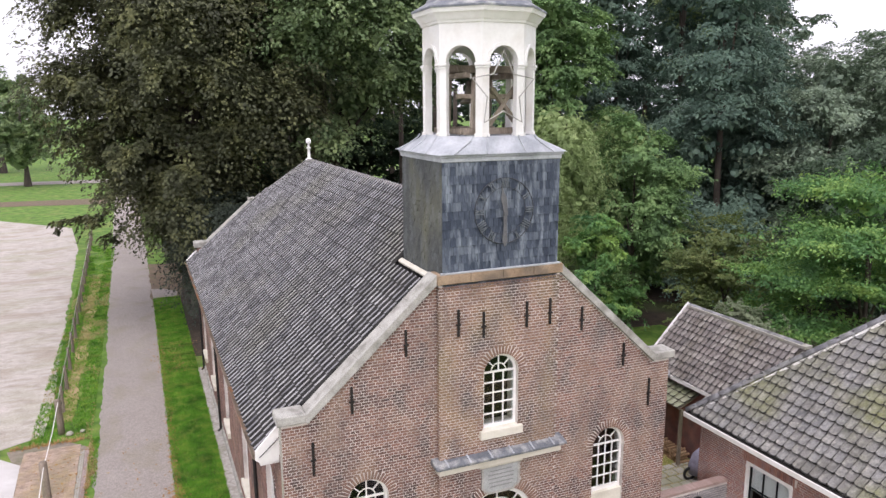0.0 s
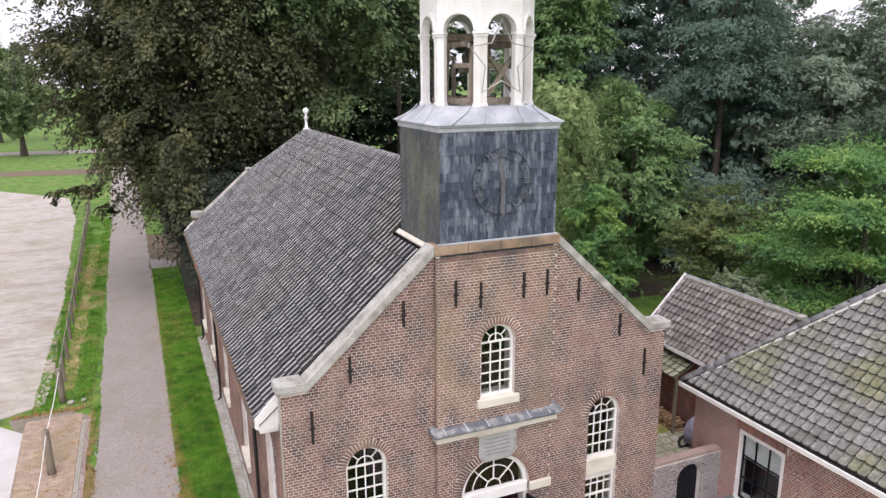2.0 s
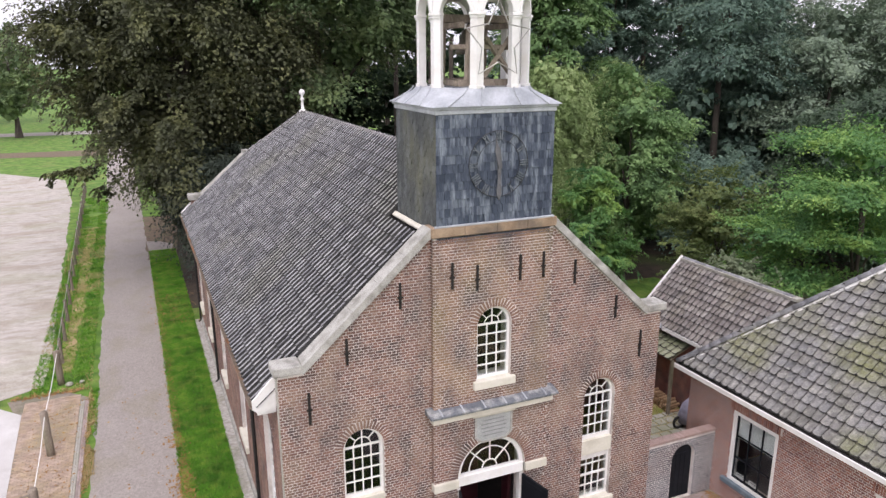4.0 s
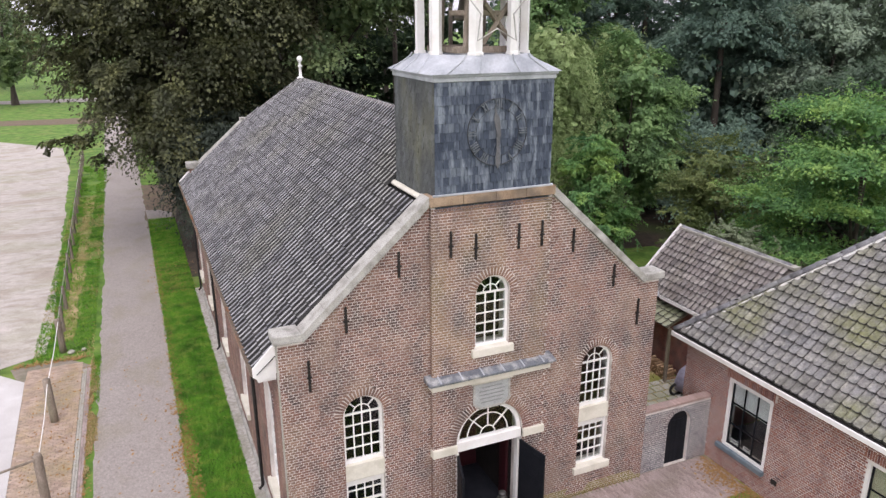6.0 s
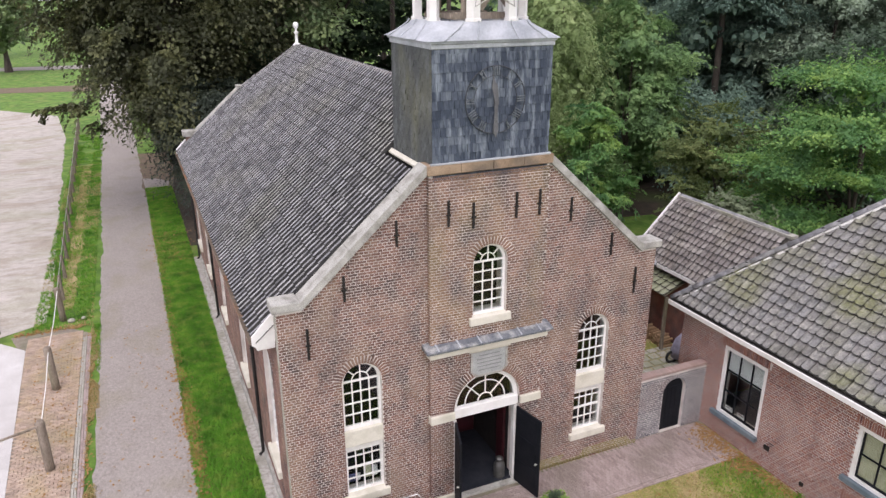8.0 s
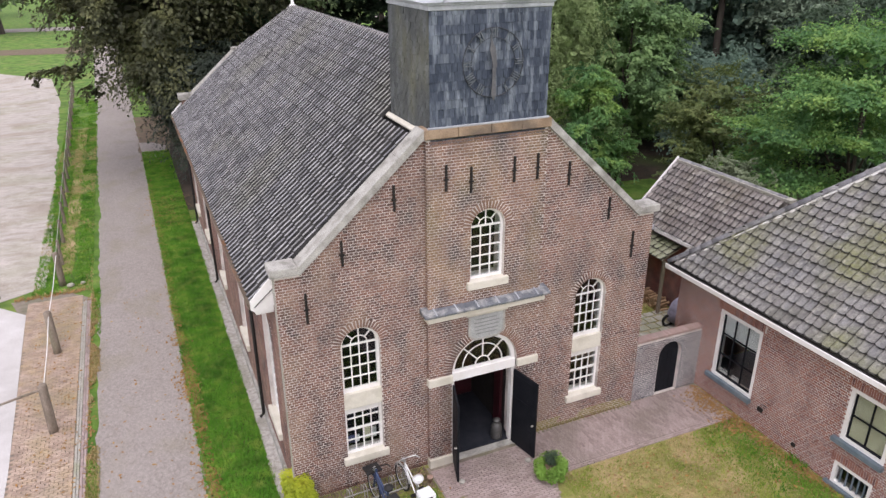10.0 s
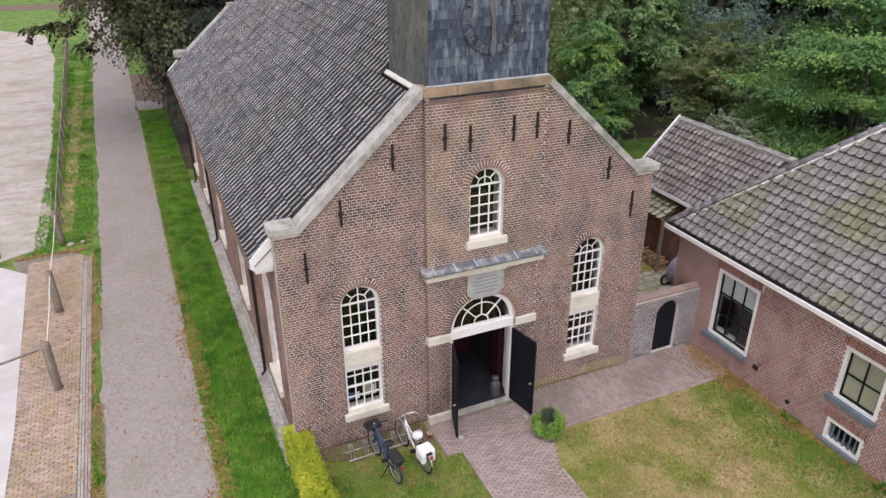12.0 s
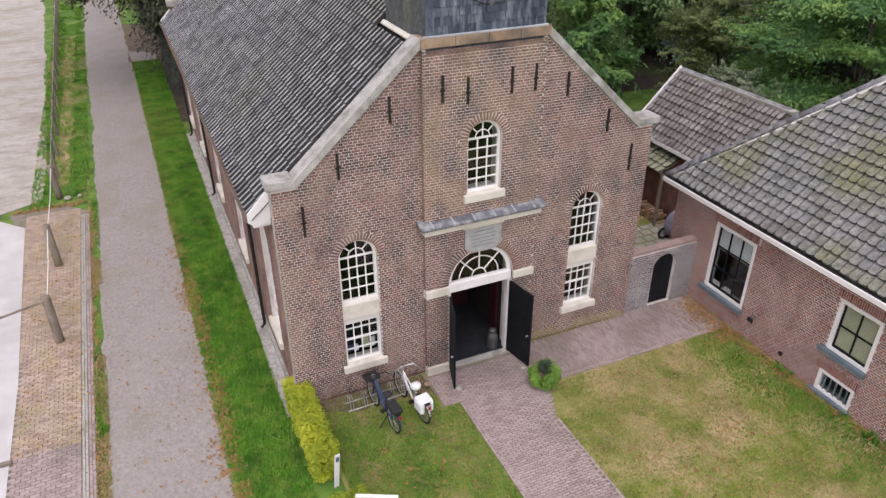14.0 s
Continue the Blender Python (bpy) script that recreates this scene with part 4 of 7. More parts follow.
# bell frame and bell
frame_ob = part("bell_frame", box((-0.75, TC - 0.8, 11.94), (0.75, TC - 0.68, 12.08)), M_TIMBER, church, "weathered grey timber bell frame")
for a, b, w in (((-0.75, TC + 0.7, 12.0), (0.75, TC + 0.7, 12.0), 0.13), ((-0.5, TC - 0.74, 12.05), (-0.34, TC - 0.5, 13.2), 0.11), ((0.6, TC - 0.7, 12.05), (0.6, TC - 0.6, 13.3), 0.11),
                ((-0.8, TC - 0.55, 12.75), (0.8, TC - 0.55, 12.75), 0.1), ((-0.05, TC - 0.6, 12.1), (0.62, TC - 0.6, 13.0), 0.1), ((0.62, TC - 0.58, 12.2), (0.0, TC - 0.58, 12.95), 0.1),
                ((-0.5, TC + 0.6, 12.05), (-0.5, TC + 0.5, 13.3), 0.11), ((0.55, TC + 0.6, 12.05), (0.55, TC + 0.5, 13.3), 0.11), ((-0.9, TC, 13.35), (0.9, TC, 13.35), 0.16),
                ((-0.6, TC - 0.7, 13.2), (-0.6, TC + 0.7, 13.2), 0.11), ((0.6, TC - 0.7, 13.2), (0.6, TC + 0.7, 13.2), 0.11), ((-0.75, TC - 0.74, 12.0), (-0.75, TC + 0.7, 12.0), 0.12)):
    part("timber", beam(a, b, w, w, (0.1, 0.2, 1), 0.008), M_TIMBER, frame_ob)
part("bell", lathe([(0.36, 0), (0.33, 0.06), (0.25, 0.2), (0.2, 0.4), (0.17, 0.5), (0.08, 0.56), (0.05, 0.7)], (-0.1, TC, 12.6), 18), M_BRONZE, church, "dark bronze bell", True)
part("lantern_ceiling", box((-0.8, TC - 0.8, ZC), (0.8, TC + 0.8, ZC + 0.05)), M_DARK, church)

# clock
M_CLOCK = surf("dull_grey_iron", [(0.035, 0.038, 0.045), (0.075, 0.08, 0.09)], 6, 0.5, 0.2, 40, metal=0.3)
clock = part("clock", bmesh.new(), M_CLOCK, church, "black iron skeleton clock with Roman numerals")
CZ, CX, CR = 10.3, 0.03, 0.72
cy = TY0 - 0.05
for r, w in ((CR, 0.012), (CR * 0.72, 0.006)):
    part("clock_ring", tube([(CX + r * math.cos(2 * math.pi * i / 48), cy, CZ + r * math.sin(2 * math.pi * i / 48)) for i in range(48)], w, True), M_CLOCK, clock)
M_NUMERAL = surf("weathered_numeral", [(0.10, 0.115, 0.13), (0.19, 0.21, 0.23)], 6, 0.5, 0.2, 40, metal=0.2)
NUM = ["XII", "I", "II", "III", "IIII", "V", "VI", "VII", "VIII", "IX", "X", "XI"]
for i, s in enumerate(NUM):
    t = math.radians(90 - 30 * i)
    bm = bmesh.new()
    adv = {"I": 0.05, "V": 0.085, "X": 0.085}
    tot = sum(adv[c] for c in s)
    base = Matrix.Translation((CX + CR * 0.86 * math.cos(t), cy - 0.01, CZ + CR * 0.86 * math.sin(t))) @ Matrix.Rotation(-(t - math.pi / 2), 4, 'Y')
    u = -tot / 2
    hh = 0.095
    for c in s:
        w = adv[c]
        a0, a1 = u + w * 0.15, u + w * 0.85
        strokes = {"I": [((u + w / 2, -hh), (u + w / 2, hh))], "V": [((a0, hh), (u + w / 2, -hh)), ((a1, hh), (u + w / 2, -hh))], "X": [((a0, hh), (a1, -hh)), ((a1, hh), (a0, -hh))]}[c]
        for p, q in strokes:
            add_beam(bm, base @ Vector((p[0], 0, p[1])), base @ Vector((q[0], 0, q[1])), 0.02, 0.02, (0, 1, 0))
        u += w
    part("numeral", bm, M_NUMERAL, clock)
M_HAND = surf("worn_grey_hand", [(0.09, 0.09, 0.095), (0.15, 0.15, 0.155)], 5, 0.5, 0.1)
part("clock_hand", panel([(-0.05, 0.1), (0.05, 0.1), (0.035, -0.3), (0.06, -0.66), (0, -0.8), (-0.06, -0.66), (-0.035, -0.3)], [], 0.015, pose(CX, cy - 0.04, CZ)), M_HAND, clock)
part("clock_hand", panel([(-0.04, -0.1), (0.04, -0.1), (0.07, 0.3), (0.02, 0.42), (0, 0.6), (-0.03, 0.42), (-0.07, 0.3)], [], 0.015, pose(CX, cy - 0.06, CZ, 0, -10, 0)), M_HAND, clock)

# wire star before the lantern
SX, SZ, SR = -0.06, 12.86, 0.81
star_pts = []
for i in range(10):
    r = SR if i % 2 == 0 else SR * 0.52
    t = math.radians(90 + 36 * i)
    star_pts.append((SX + r * math.cos(t) * 0.95, TY0 - 0.13 + 0.02, SZ + r * math.sin(t)))
star = mesh_ob("wire_star", tube(star_pts, 0.018, True, 6), M_WIRE)
tagged(star, "pale wire star hung before the lantern", "star decoration")
# ---- door, hood and plaque ----
portal = part("door_frame", box((-0.9, -0.07, 2.44), (0.94, 0.08, 2.70), None, 0.012), M_WHITE, church, "white door head with a fanlight over it")
dx = 0.02
part("fanlight_frame", ring_panel(arch_loop(dx, DOOR_W - 0.01, 2.7, DOOR_SPRING, 20), arch_loop(dx, DOOR_W - 0.22, 2.76, DOOR_SPRING, 20), 0.1, pose(0, -0.03, 0)), M_WHITE, portal)
for r in (0.28, 0.56):
    rr = r if r > 0.3 else 0.2
    part("fan_ring", tube([(dx + rr * math.cos(math.pi * i / 16), 0.02, DOOR_SPRING + 0.03 + rr * math.sin(math.pi * i / 16)) for i in range(17)], 0.018, seg=5), M_WHITE, portal)
for i in range(1, 4):
    t = math.pi * i / 4
    part("fan_bar", beam((dx + 0.2 * math.cos(t), 0.02, DOOR_SPRING + 0.03 + 0.2 * math.sin(t)), (dx + 0.82 * math.cos(t), 0.02, DOOR_SPRING + 0.03 + 0.82 * math.sin(t)), 0.03, 0.03, (0, 1, 0)), M_WHITE, portal)
p = part("pane", panel(arch_loop(dx, DOOR_W - 0.2, 2.74, DOOR_SPRING, 18), [], 0.004, pose(0, 0.03, 0)), M_GLASS, portal)
p.visible_shadow = False
for s in (-1, 1):
    x = dx + s * (DOOR_W / 2 - 0.05)
    part("jamb", box((x - 0.045, -0.05, 0.05), (x + 0.045, 0.1, 2.4)), M_WHITE, portal)
    a, b = sorted((dx + s * DOOR_W / 2, s * 1.55))
    part("impost_stone", box((a, -0.2, 2.5), (b, -0.005, 2.72), bevel=0.012), M_CREAM, church, "cream stone impost")
    part("plinth_stone", box((a, -0.2, 0.0), (b, -0.005, 0.27), bevel=0.012), M_CREAM, church, "cream stone plinth block")
part("threshold", box((-0.95, -0.17, 0.0), (0.99, 0.1, 0.09), bevel=0.01), M_STONE, church, "worn stone threshold")


def door_leaf(hx, hy, ang, side):
    leaf = part("door_leaf", box((0, -0.025, 0.1), (0.92, 0.025, 2.4), pose(hx, hy, 0, 0, 0, ang), 0.004), M_BLACK, church, "open black panelled door leaf")
    for z0, z1 in ((0.25, 0.85), (0.97, 1.6), (1.72, 2.28)):
        for sgn in (-1, 1):
            part("door_panel", box((0.12, sgn * 0.026 - 0.006, z0), (0.8, sgn * 0.026 + 0.006, z1), pose(hx, hy, 0, 0, 0, ang), 0.004), M_BLACK, leaf)
    part("door_edge", box((0.0, 0.026, 0.1), (0.06, 0.034, 2.4), pose(hx, hy, 0, 0, 0, ang)), M_RED, leaf)
    part("door_handle", cyl(*[pose(hx, hy, 0, 0, 0, ang) @ Vector(q) for q in ((0.84, -0.03, 1.1), (0.84, -0.09, 1.1))], 0.025), M_WIRE, leaf)


door_leaf(-0.86, -0.13, -107, -1)
door_leaf(0.9, -0.1, -78, 1)
# lobby box added behind the door; near-black colour stands in for indoor shade
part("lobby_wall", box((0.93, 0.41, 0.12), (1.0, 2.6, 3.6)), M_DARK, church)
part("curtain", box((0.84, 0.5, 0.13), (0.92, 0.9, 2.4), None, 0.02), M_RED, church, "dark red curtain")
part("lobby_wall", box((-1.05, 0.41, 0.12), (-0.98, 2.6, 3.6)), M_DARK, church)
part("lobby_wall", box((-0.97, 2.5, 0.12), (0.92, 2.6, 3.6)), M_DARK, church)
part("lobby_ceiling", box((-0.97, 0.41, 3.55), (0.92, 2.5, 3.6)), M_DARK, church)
part("inner_door", box((0.1, 2.4, 0.12), (0.9, 2.49, 2.3), None, 0.01), M_RED, church, "dark red inner door")

# hood over the door
hood = part("hood_moulding", box((-1.6, -0.28, 4.36), (1.6, -0.005, 4.52), bevel=0.015), M_CREAM, church, "cream moulded hood over the door with a lead top")
part("hood_fascia", box((-1.64, -0.34, 4.522), (1.64, -0.005, 4.56), bevel=0.01), M_LEAD_DARK, hood)
part("hood_lead", panel([(0.38, 4.562), (0.38, 4.60), (0.25, 4.645), (0.005, 4.70), (0.005, 4.562)], [], 3.4, Matrix(((0, 1, 0, -1.7), (-1, 0, 0, -0.12 + 0.12), (0, 0, 1, 0), (0, 0, 0, 1)))), M_LEAD_DARK, hood, "streaked grey lead top")
for i in range(6):
    x = -1.4 + 0.55 * i
    part("lead_lap", beam((x, -0.37, 4.61), (x, -0.12, 4.685), 0.035, 0.02), M_LEAD, hood)
part("hood_bed", box((-0.55, -0.22, 4.29), (0.58, -0.125, 4.36), bevel=0.01), M_CREAM, hood)
plaque = part("plaque", panel([(-0.47, 3.74), (-0.3, 3.6), (0.33, 3.6), (0.5, 3.74), (0.5, 4.28), (-0.47, 4.28)], [], 0.05, pose(0, -0.17, 0)), M_PLAQUE, church, "grey stone plaque with worn engraved lines")
part("plaque_rim", ring_panel([(-0.49, 3.73), (-0.31, 3.58), (0.34, 3.58), (0.52, 3.73), (0.52, 4.3), (-0.49, 4.3)], [(-0.44, 3.76), (-0.29, 3.63), (0.32, 3.63), (0.47, 3.76), (0.47, 4.26), (-0.44, 4.26)], 0.02, pose(0, -0.19, 0)), M_STONE, plaque)
rng = random.Random(21)
for k in range(5):
    w = rng.uniform(0.26, 0.38)
    part("text_line", box((dx - w, -0.175, 4.14 - 0.1 * k), (dx + w, -0.169, 4.165 - 0.1 * k)), M_ENGRAVE, plaque)

M_CAN = surf("dull_galvanised_can", [(0.08, 0.08, 0.078), (0.14, 0.137, 0.13)], 6, 0.45, 0.1, metal=0.5)
part("cable", tube([(-0.75, 0.35, 1.9), (-0.68, 0.36, 2.1), (-0.5, 0.36, 2.25), (-0.3, 0.36, 2.38)], 0.015, seg=5), M_WHITE, church)
for x, w, z, h, mt in ((-3.05, 0.2, 1.1, 0.42, M_BLIND), (-3.45, 0.16, 1.08, 0.22, M_NAVYISH), (-3.3, 0.12, 1.08, 0.2, M_CURTAIN), (-2.86, 0.14, 1.1, 0.3, M_CURTAIN)):
    o = mesh_ob("display_board", box((x - w / 2, 0.36, z), (x + w / 2, 0.39, z + h), None, 0.005), mt)
    tagged(o, "small card standing inside the church window", "card", "cards in the window")
can = mesh_ob("milk_can", lathe([(0.15, 0), (0.155, 0.02), (0.155, 0.34), (0.14, 0.4), (0.085, 0.48), (0.085, 0.53), (0.11, 0.55), (0.1, 0.58), (0.03, 0.6)], (0.58, 0.18, 0.12), 20), M_CAN, None, "", True)
tagged(can, "old grey metal milk can standing in the doorway", "milk can")
# ---- farmhouse and outbuilding beside the church ----
house = thing("house", "red-brown brick house with a hipped mossy tile roof", "house", 0, 0, 0)
HX = 7.5
HM = Matrix(((0, 1, 0, HX), (-1, 0, 0, 0), (0, 0, 1, 0), (0, 0, 0, 1)))
h_holes = [[(0.5, 0.78), (2.03, 0.78), (2.03, 2.93), (0.5, 2.93)], [(4.75, 1.4), (5.92, 1.4), (5.92, 2.88), (4.75, 2.88)], [(4.78, 0.1), (5.82, 0.1), (5.82, 0.75), (4.78, 0.75)]]
h_wall = part("front_wall", panel([(-1.25, 0), (11, 0), (11, 3.5), (-1.25, 3.5)], h_holes, 0.35, HM), M_MORTAR, house, "red-brown brick wall")


def h_skip(a, b, za, zb):
    zm = (za + zb) / 2
    for (x0, z0), (x1, _), (_, z1), _ in h_holes:
        if z0 - 0.02 < zm < z1 + 0.23:
            if zm > z1:
                x0, x1 = x0 - 0.1, x1 + 0.1
            if a >= x0 and b <= x1:
                return True
            if a < x0 < b:
                b = x0
            elif a < x1 < b:
                a = x1
    return (a, b)


hb = brick_mats(HM, -1.25, 9.5, 0.02, 3.45, h_skip, joint=0.018)
for (x0, z0), (x1, _), (_, z1), _ in h_holes:
    n = int((x1 - x0 + 0.2) / 0.062)
    for i in range(n):
        hb.append(HM @ Matrix.Translation((x0 - 0.1 + 0.062 * i, 0, z1 + 0.012)) @ Matrix.Diagonal((0.05, 0.008, 0.21, 1)))
pieces("brick", "bricks", brick_base(), hb, M_BRICK_RED, h_wall, (7.5, -1, 2), 300, "red-brown bricks")
part("end_wall", box((HX + 0.352, 0.9, 0), (15.9, 1.25, 3.5)), M_BRICK_RED, house)
part("back_wall", box((15.6, -11, 0), (15.9, 0.9, 3.5)), M_BRICK_RED, house)
part("end_wall", box((HX + 0.352, -11, 0), (15.6, -10.7, 3.5)), M_BRICK_RED, house)
part("room_floor", box((HX + 0.36, -10.6, 0.0), (15.5, 0.8, 0.05)), M_FLOOR, house)
part("room_ceiling", box((HX + 0.36, -10.6, 3.3), (15.5, 0.8, 3.4)), M_DARK, house)
EX, EY, EZ, RX = HX - 0.3, 1.55, 3.56, 11.7
RZ = EZ + (RX - EX)
bm = bmesh.new()
pf = [(EX, EY, EZ), (RX, EY - (RX - EX), RZ), (RX, -7.5, RZ), (EX, -11.4, EZ)]
ph = [(EX, EY, EZ), (RX, EY - (RX - EX), RZ), (2 * RX - EX, EY, EZ)]
pb = [(2 * RX - EX, EY, EZ), (RX, EY - (RX - EX), RZ), (RX, -7.5, RZ), (2 * RX - EX, -11.4, EZ)]
pe = [(EX, -11.4, EZ), (RX, -7.5, RZ), (2 * RX - EX, -11.4, EZ)]
for p in (pf, ph, pb, pe):
    bm.faces.new([bm.verts.new(q) for q in p])
bmesh.ops.solidify(bm, geom=bm.faces[:], thickness=0.1)
h_roof = part("roof", bm, M_TILE_MOSS, house, "hipped roof of grey mossy flat pantiles")
HW, HL = 0.248, 0.3


def flat_tile(w, ln, lap=0.05):
    """A flat tile with a rounded lower edge and an upturned side; the rim is dark with algae and painted lap shade."""
    xs = [0, 0.12, 0.3, 0.7, 0.94, 1.03]
    zs = [0.03, -0.004, -0.008, 0.006, 0.03, 0.062]
    drop = [0.03, 0.008, 0.0, 0.0, 0.012, 0.03]
    v = []
    for along, dz in ((0.004, lap - 0.028), (0.0, lap), (0.017, lap)):
        v += [(x * w, d + along, z + dz) for x, z, d in zip(xs, zs, drop)]
    v += [(x * w, ln * 1.1, z) for x, z in zip(xs, zs)]
    return v, [(k * 6 + i, k * 6 + i + 1, k * 6 + i + 7, k * 6 + i + 6) for k in range(3) for i in range(5)]


# Rim and upturned side take the dark colour as painted joint shade.
FLAT_EDGE = set(range(10)) | {14}


rng = random.Random(8)
hu = Vector((1, 0, 1)).normalized()
ht = tile_field((EX + 0.05, EY, EZ + 0.05), (0, -1, 0), hu, 52, int((RX - EX) * 1.414 / HL), HW, HL,
                lambda u, s: u > s * 0.7071 + 0.05 and u < 12.9 - s * 0.66, rng, 0.005, 0.02)
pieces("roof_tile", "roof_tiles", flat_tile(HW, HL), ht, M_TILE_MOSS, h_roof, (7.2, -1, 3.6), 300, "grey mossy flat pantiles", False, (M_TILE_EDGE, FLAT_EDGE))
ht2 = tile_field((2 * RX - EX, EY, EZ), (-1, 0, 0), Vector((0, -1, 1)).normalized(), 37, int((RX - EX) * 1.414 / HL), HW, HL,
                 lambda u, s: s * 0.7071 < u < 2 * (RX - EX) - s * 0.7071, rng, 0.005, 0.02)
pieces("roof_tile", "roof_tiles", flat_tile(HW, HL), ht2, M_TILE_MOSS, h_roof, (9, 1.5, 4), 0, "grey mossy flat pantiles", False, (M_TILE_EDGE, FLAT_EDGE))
m, ln = beam_matrix((EX, EY, EZ + 0.04), (RX, EY - (RX - EX), RZ + 0.04))
pieces("hip_tile", "hip_tiles", ridge_tile(0.38, 0.12), [m @ Matrix.Translation((0, 0.36 * i, 0)) for i in range(int(ln / 0.36))], M_TILE, h_roof, (7, 1, 3), 300, "", True)
m2, ln2 = beam_matrix((EX + 0.1, EY - 0.22, EZ + 0.1), (RX, EY - (RX - EX) - 0.12, RZ + 0.1))
part("hip_flashing", box((-0.03, 0, -0.03), (0.05, ln2, 0.03), m2), M_WHITE, h_roof, "pale mortar line along the hip")
part("gutter_board", box((EX - 0.1, -11.4, EZ - 0.12), (EX + 0.05, EY + 0.05, EZ + 0.02), bevel=0.01), M_WHITE, house, "white timber gutter board")
part("gutter_trough", box((EX - 0.06, -11.3, EZ + 0.022), (EX + 0.1, EY, EZ + 0.04)), M_IRON, house, "gutter full of dark debris")
part("soffit", box((EX + 0.05, -11.3, EZ - 0.12), (HX + 0.05, EY, EZ - 0.09)), M_WHITE, house)


def house_window(u0, u1, z0, z1, cols, rows, frame_mat, bar_mat, blind):
    fr = panel([(u0, z0), (u1, z0), (u1, z1), (u0, z1)], [[(u0 + 0.1, z0 + 0.08), (u1 - 0.1, z0 + 0.08), (u1 - 0.1, z1 - 0.1), (u0 + 0.1, z1 - 0.1)]], 0.12, HM @ pose(0, 0.0, 0))
    win = part("window", fr, frame_mat, house, "white-framed window with dark glazing bars")
    a0, a1, c0, c1 = u0 + 0.1, u1 - 0.1, z0 + 0.08, z1 - 0.1
    bm = panel([(a0, c0), (a1, c0), (a1, c1), (a0, c1)], [[(a0 + 0.035, c0 + 0.05), (a1 - 0.035, c0 + 0.05), (a1 - 0.035, c1 - 0.035), (a0 + 0.035, c1 - 0.035)]], 0.05, HM @ pose(0, 0.06, 0))
    for i in range(1, cols):
        x = a0 + (a1 - a0) * i / cols
        add_box(bm, (x - 0.018, 0.07, c0), (x + 0.018, 0.105, c1), HM)
    for i in range(1, rows):
        z = c0 + (c1 - c0) * i / rows
        add_box(bm, (a0, 0.068, z - 0.018), (a1, 0.103, z + 0.018), HM)
    part("glazing_bar", bm, bar_mat, win, "black glazing bars")
    for i in range(cols):
        for k in range(rows):
            p = part("pane", box((a0 + (a1 - a0) * i / cols, 0.085, c0 + (c1 - c0) * k / rows), (a0 + (a1 - a0) * (i + 1) / cols, 0.089, c0 + (c1 - c0) * (k + 1) / rows), HM), M_GLASS, win)
            p.visible_shadow = False
    if blind:
        part("blind", box((a0, 0.125, blind[0]), (a1, 0.135, blind[1]), HM), blind[2], win, "drawn pale blind")
    part("window_sill", box((u0 - 0.16, -0.12, z0 - 0.14), (u1 + 0.03, 0.1, z0 + 0.003), HM, 0.012), M_BLUEGREY, win, "blue-grey painted sill")
    return win


w1 = house_window(0.5, 2.03, 0.78, 2.93, 3, 3, M_WHITE, M_BLACK, (2.1, 2.85, M_CURTAIN))
for a, b in ((0.66, 0.98), (1.12, 1.4)):
    part("inner_frame", panel([(a, 0.88), (b, 0.88), (b, 1.0), (a, 1.0)], [[(a + 0.02, 0.94), (b - 0.02, 0.94), (b - 0.02, 0.985), (a + 0.02, 0.985)]], 0.03, HM @ pose(0, 0.16, 0)), M_WHITE, w1)
house_window(4.75, 5.92, 1.4, 2.88, 2, 2, M_WHITE, M_BLACK, (1.45, 2.8, M_BLIND))
fr = panel([(4.78, 0.1), (5.82, 0.1), (5.82, 0.75), (4.78, 0.75)], [[(4.87, 0.17), (5.73, 0.17), (5.73, 0.66), (4.87, 0.66)]], 0.12, HM)
bw = part("cellar_window", fr, M_WHITE, house, "white-framed cellar window with iron bars")
for i in range(5):
    x = 4.98 + 0.16 * i
    part("window_bar", box((x - 0.018, 0.05, 0.17), (x + 0.018, 0.085, 0.66), HM), M_BLUEGREY, bw)
part("window_sill", box((4.66, -0.1, 0.0), (5.86, 0.08, 0.11), HM, 0.01), M_BLUEGREY, bw)
part("pane", box((4.87, 0.1, 0.17), (5.73, 0.104, 0.66), HM), M_GLASS, bw)
part("wall_vent", box((2.32, -0.04, 0.62), (2.5, 0.0, 0.76), HM, 0.01), M_IRON, house)
part("wall_vent", box((3.55, -0.04, 0.3), (3.68, 0.0, 0.42), HM, 0.01), M_IRON, house)

# garden wall with gate
gw = thing("garden_wall", "weathered grey-brown brick garden wall with a dark arched gate", "wall")
GM = pose(0, 0.1, 0)
GATE = (6.36, 0.84, 0.0, 1.36)
g_wall = part("wall_body", panel([(5.0, 0), (7.5, 0), (7.5, 2.0), (5.0, 2.0)], [arch_loop(GATE[0], GATE[1], 0.005, GATE[3])], 0.22, GM), M_MORTAR, gw)
gb = brick_mats(GM, 5.0, 7.5, 0.02, 1.98, lambda a, b, za, zb: cut_by(a, b, za, zb, [(GATE[0], GATE[1], -0.1, GATE[3], 0.12)]))
gb += arch_bricks(GM, GATE[0], GATE[3], GATE[1] / 2 + 0.004, 0.13, 20)
pieces("brick", "bricks", brick_base(), gb, M_BRICK_GREY, g_wall, (6, 0, 1), 300)
cap = [GM @ Matrix.Translation((5.0 + 0.078 * i, 0.24, 2.0)) @ Matrix.Diagonal((0.068, 0.27, 0.075, 1)) for i in range(32)]
pieces("capping_brick", "capping_bricks", brick_base(), cap, M_PAVER_PINK, g_wall, (6, 0, 2), 300)
part("gate", panel(arch_loop(GATE[0], GATE[1] - 0.01, 0.006, GATE[3]), [], 0.05, pose(0, 0.22, 0)), M_BLACK, gw, "black boarded gate")
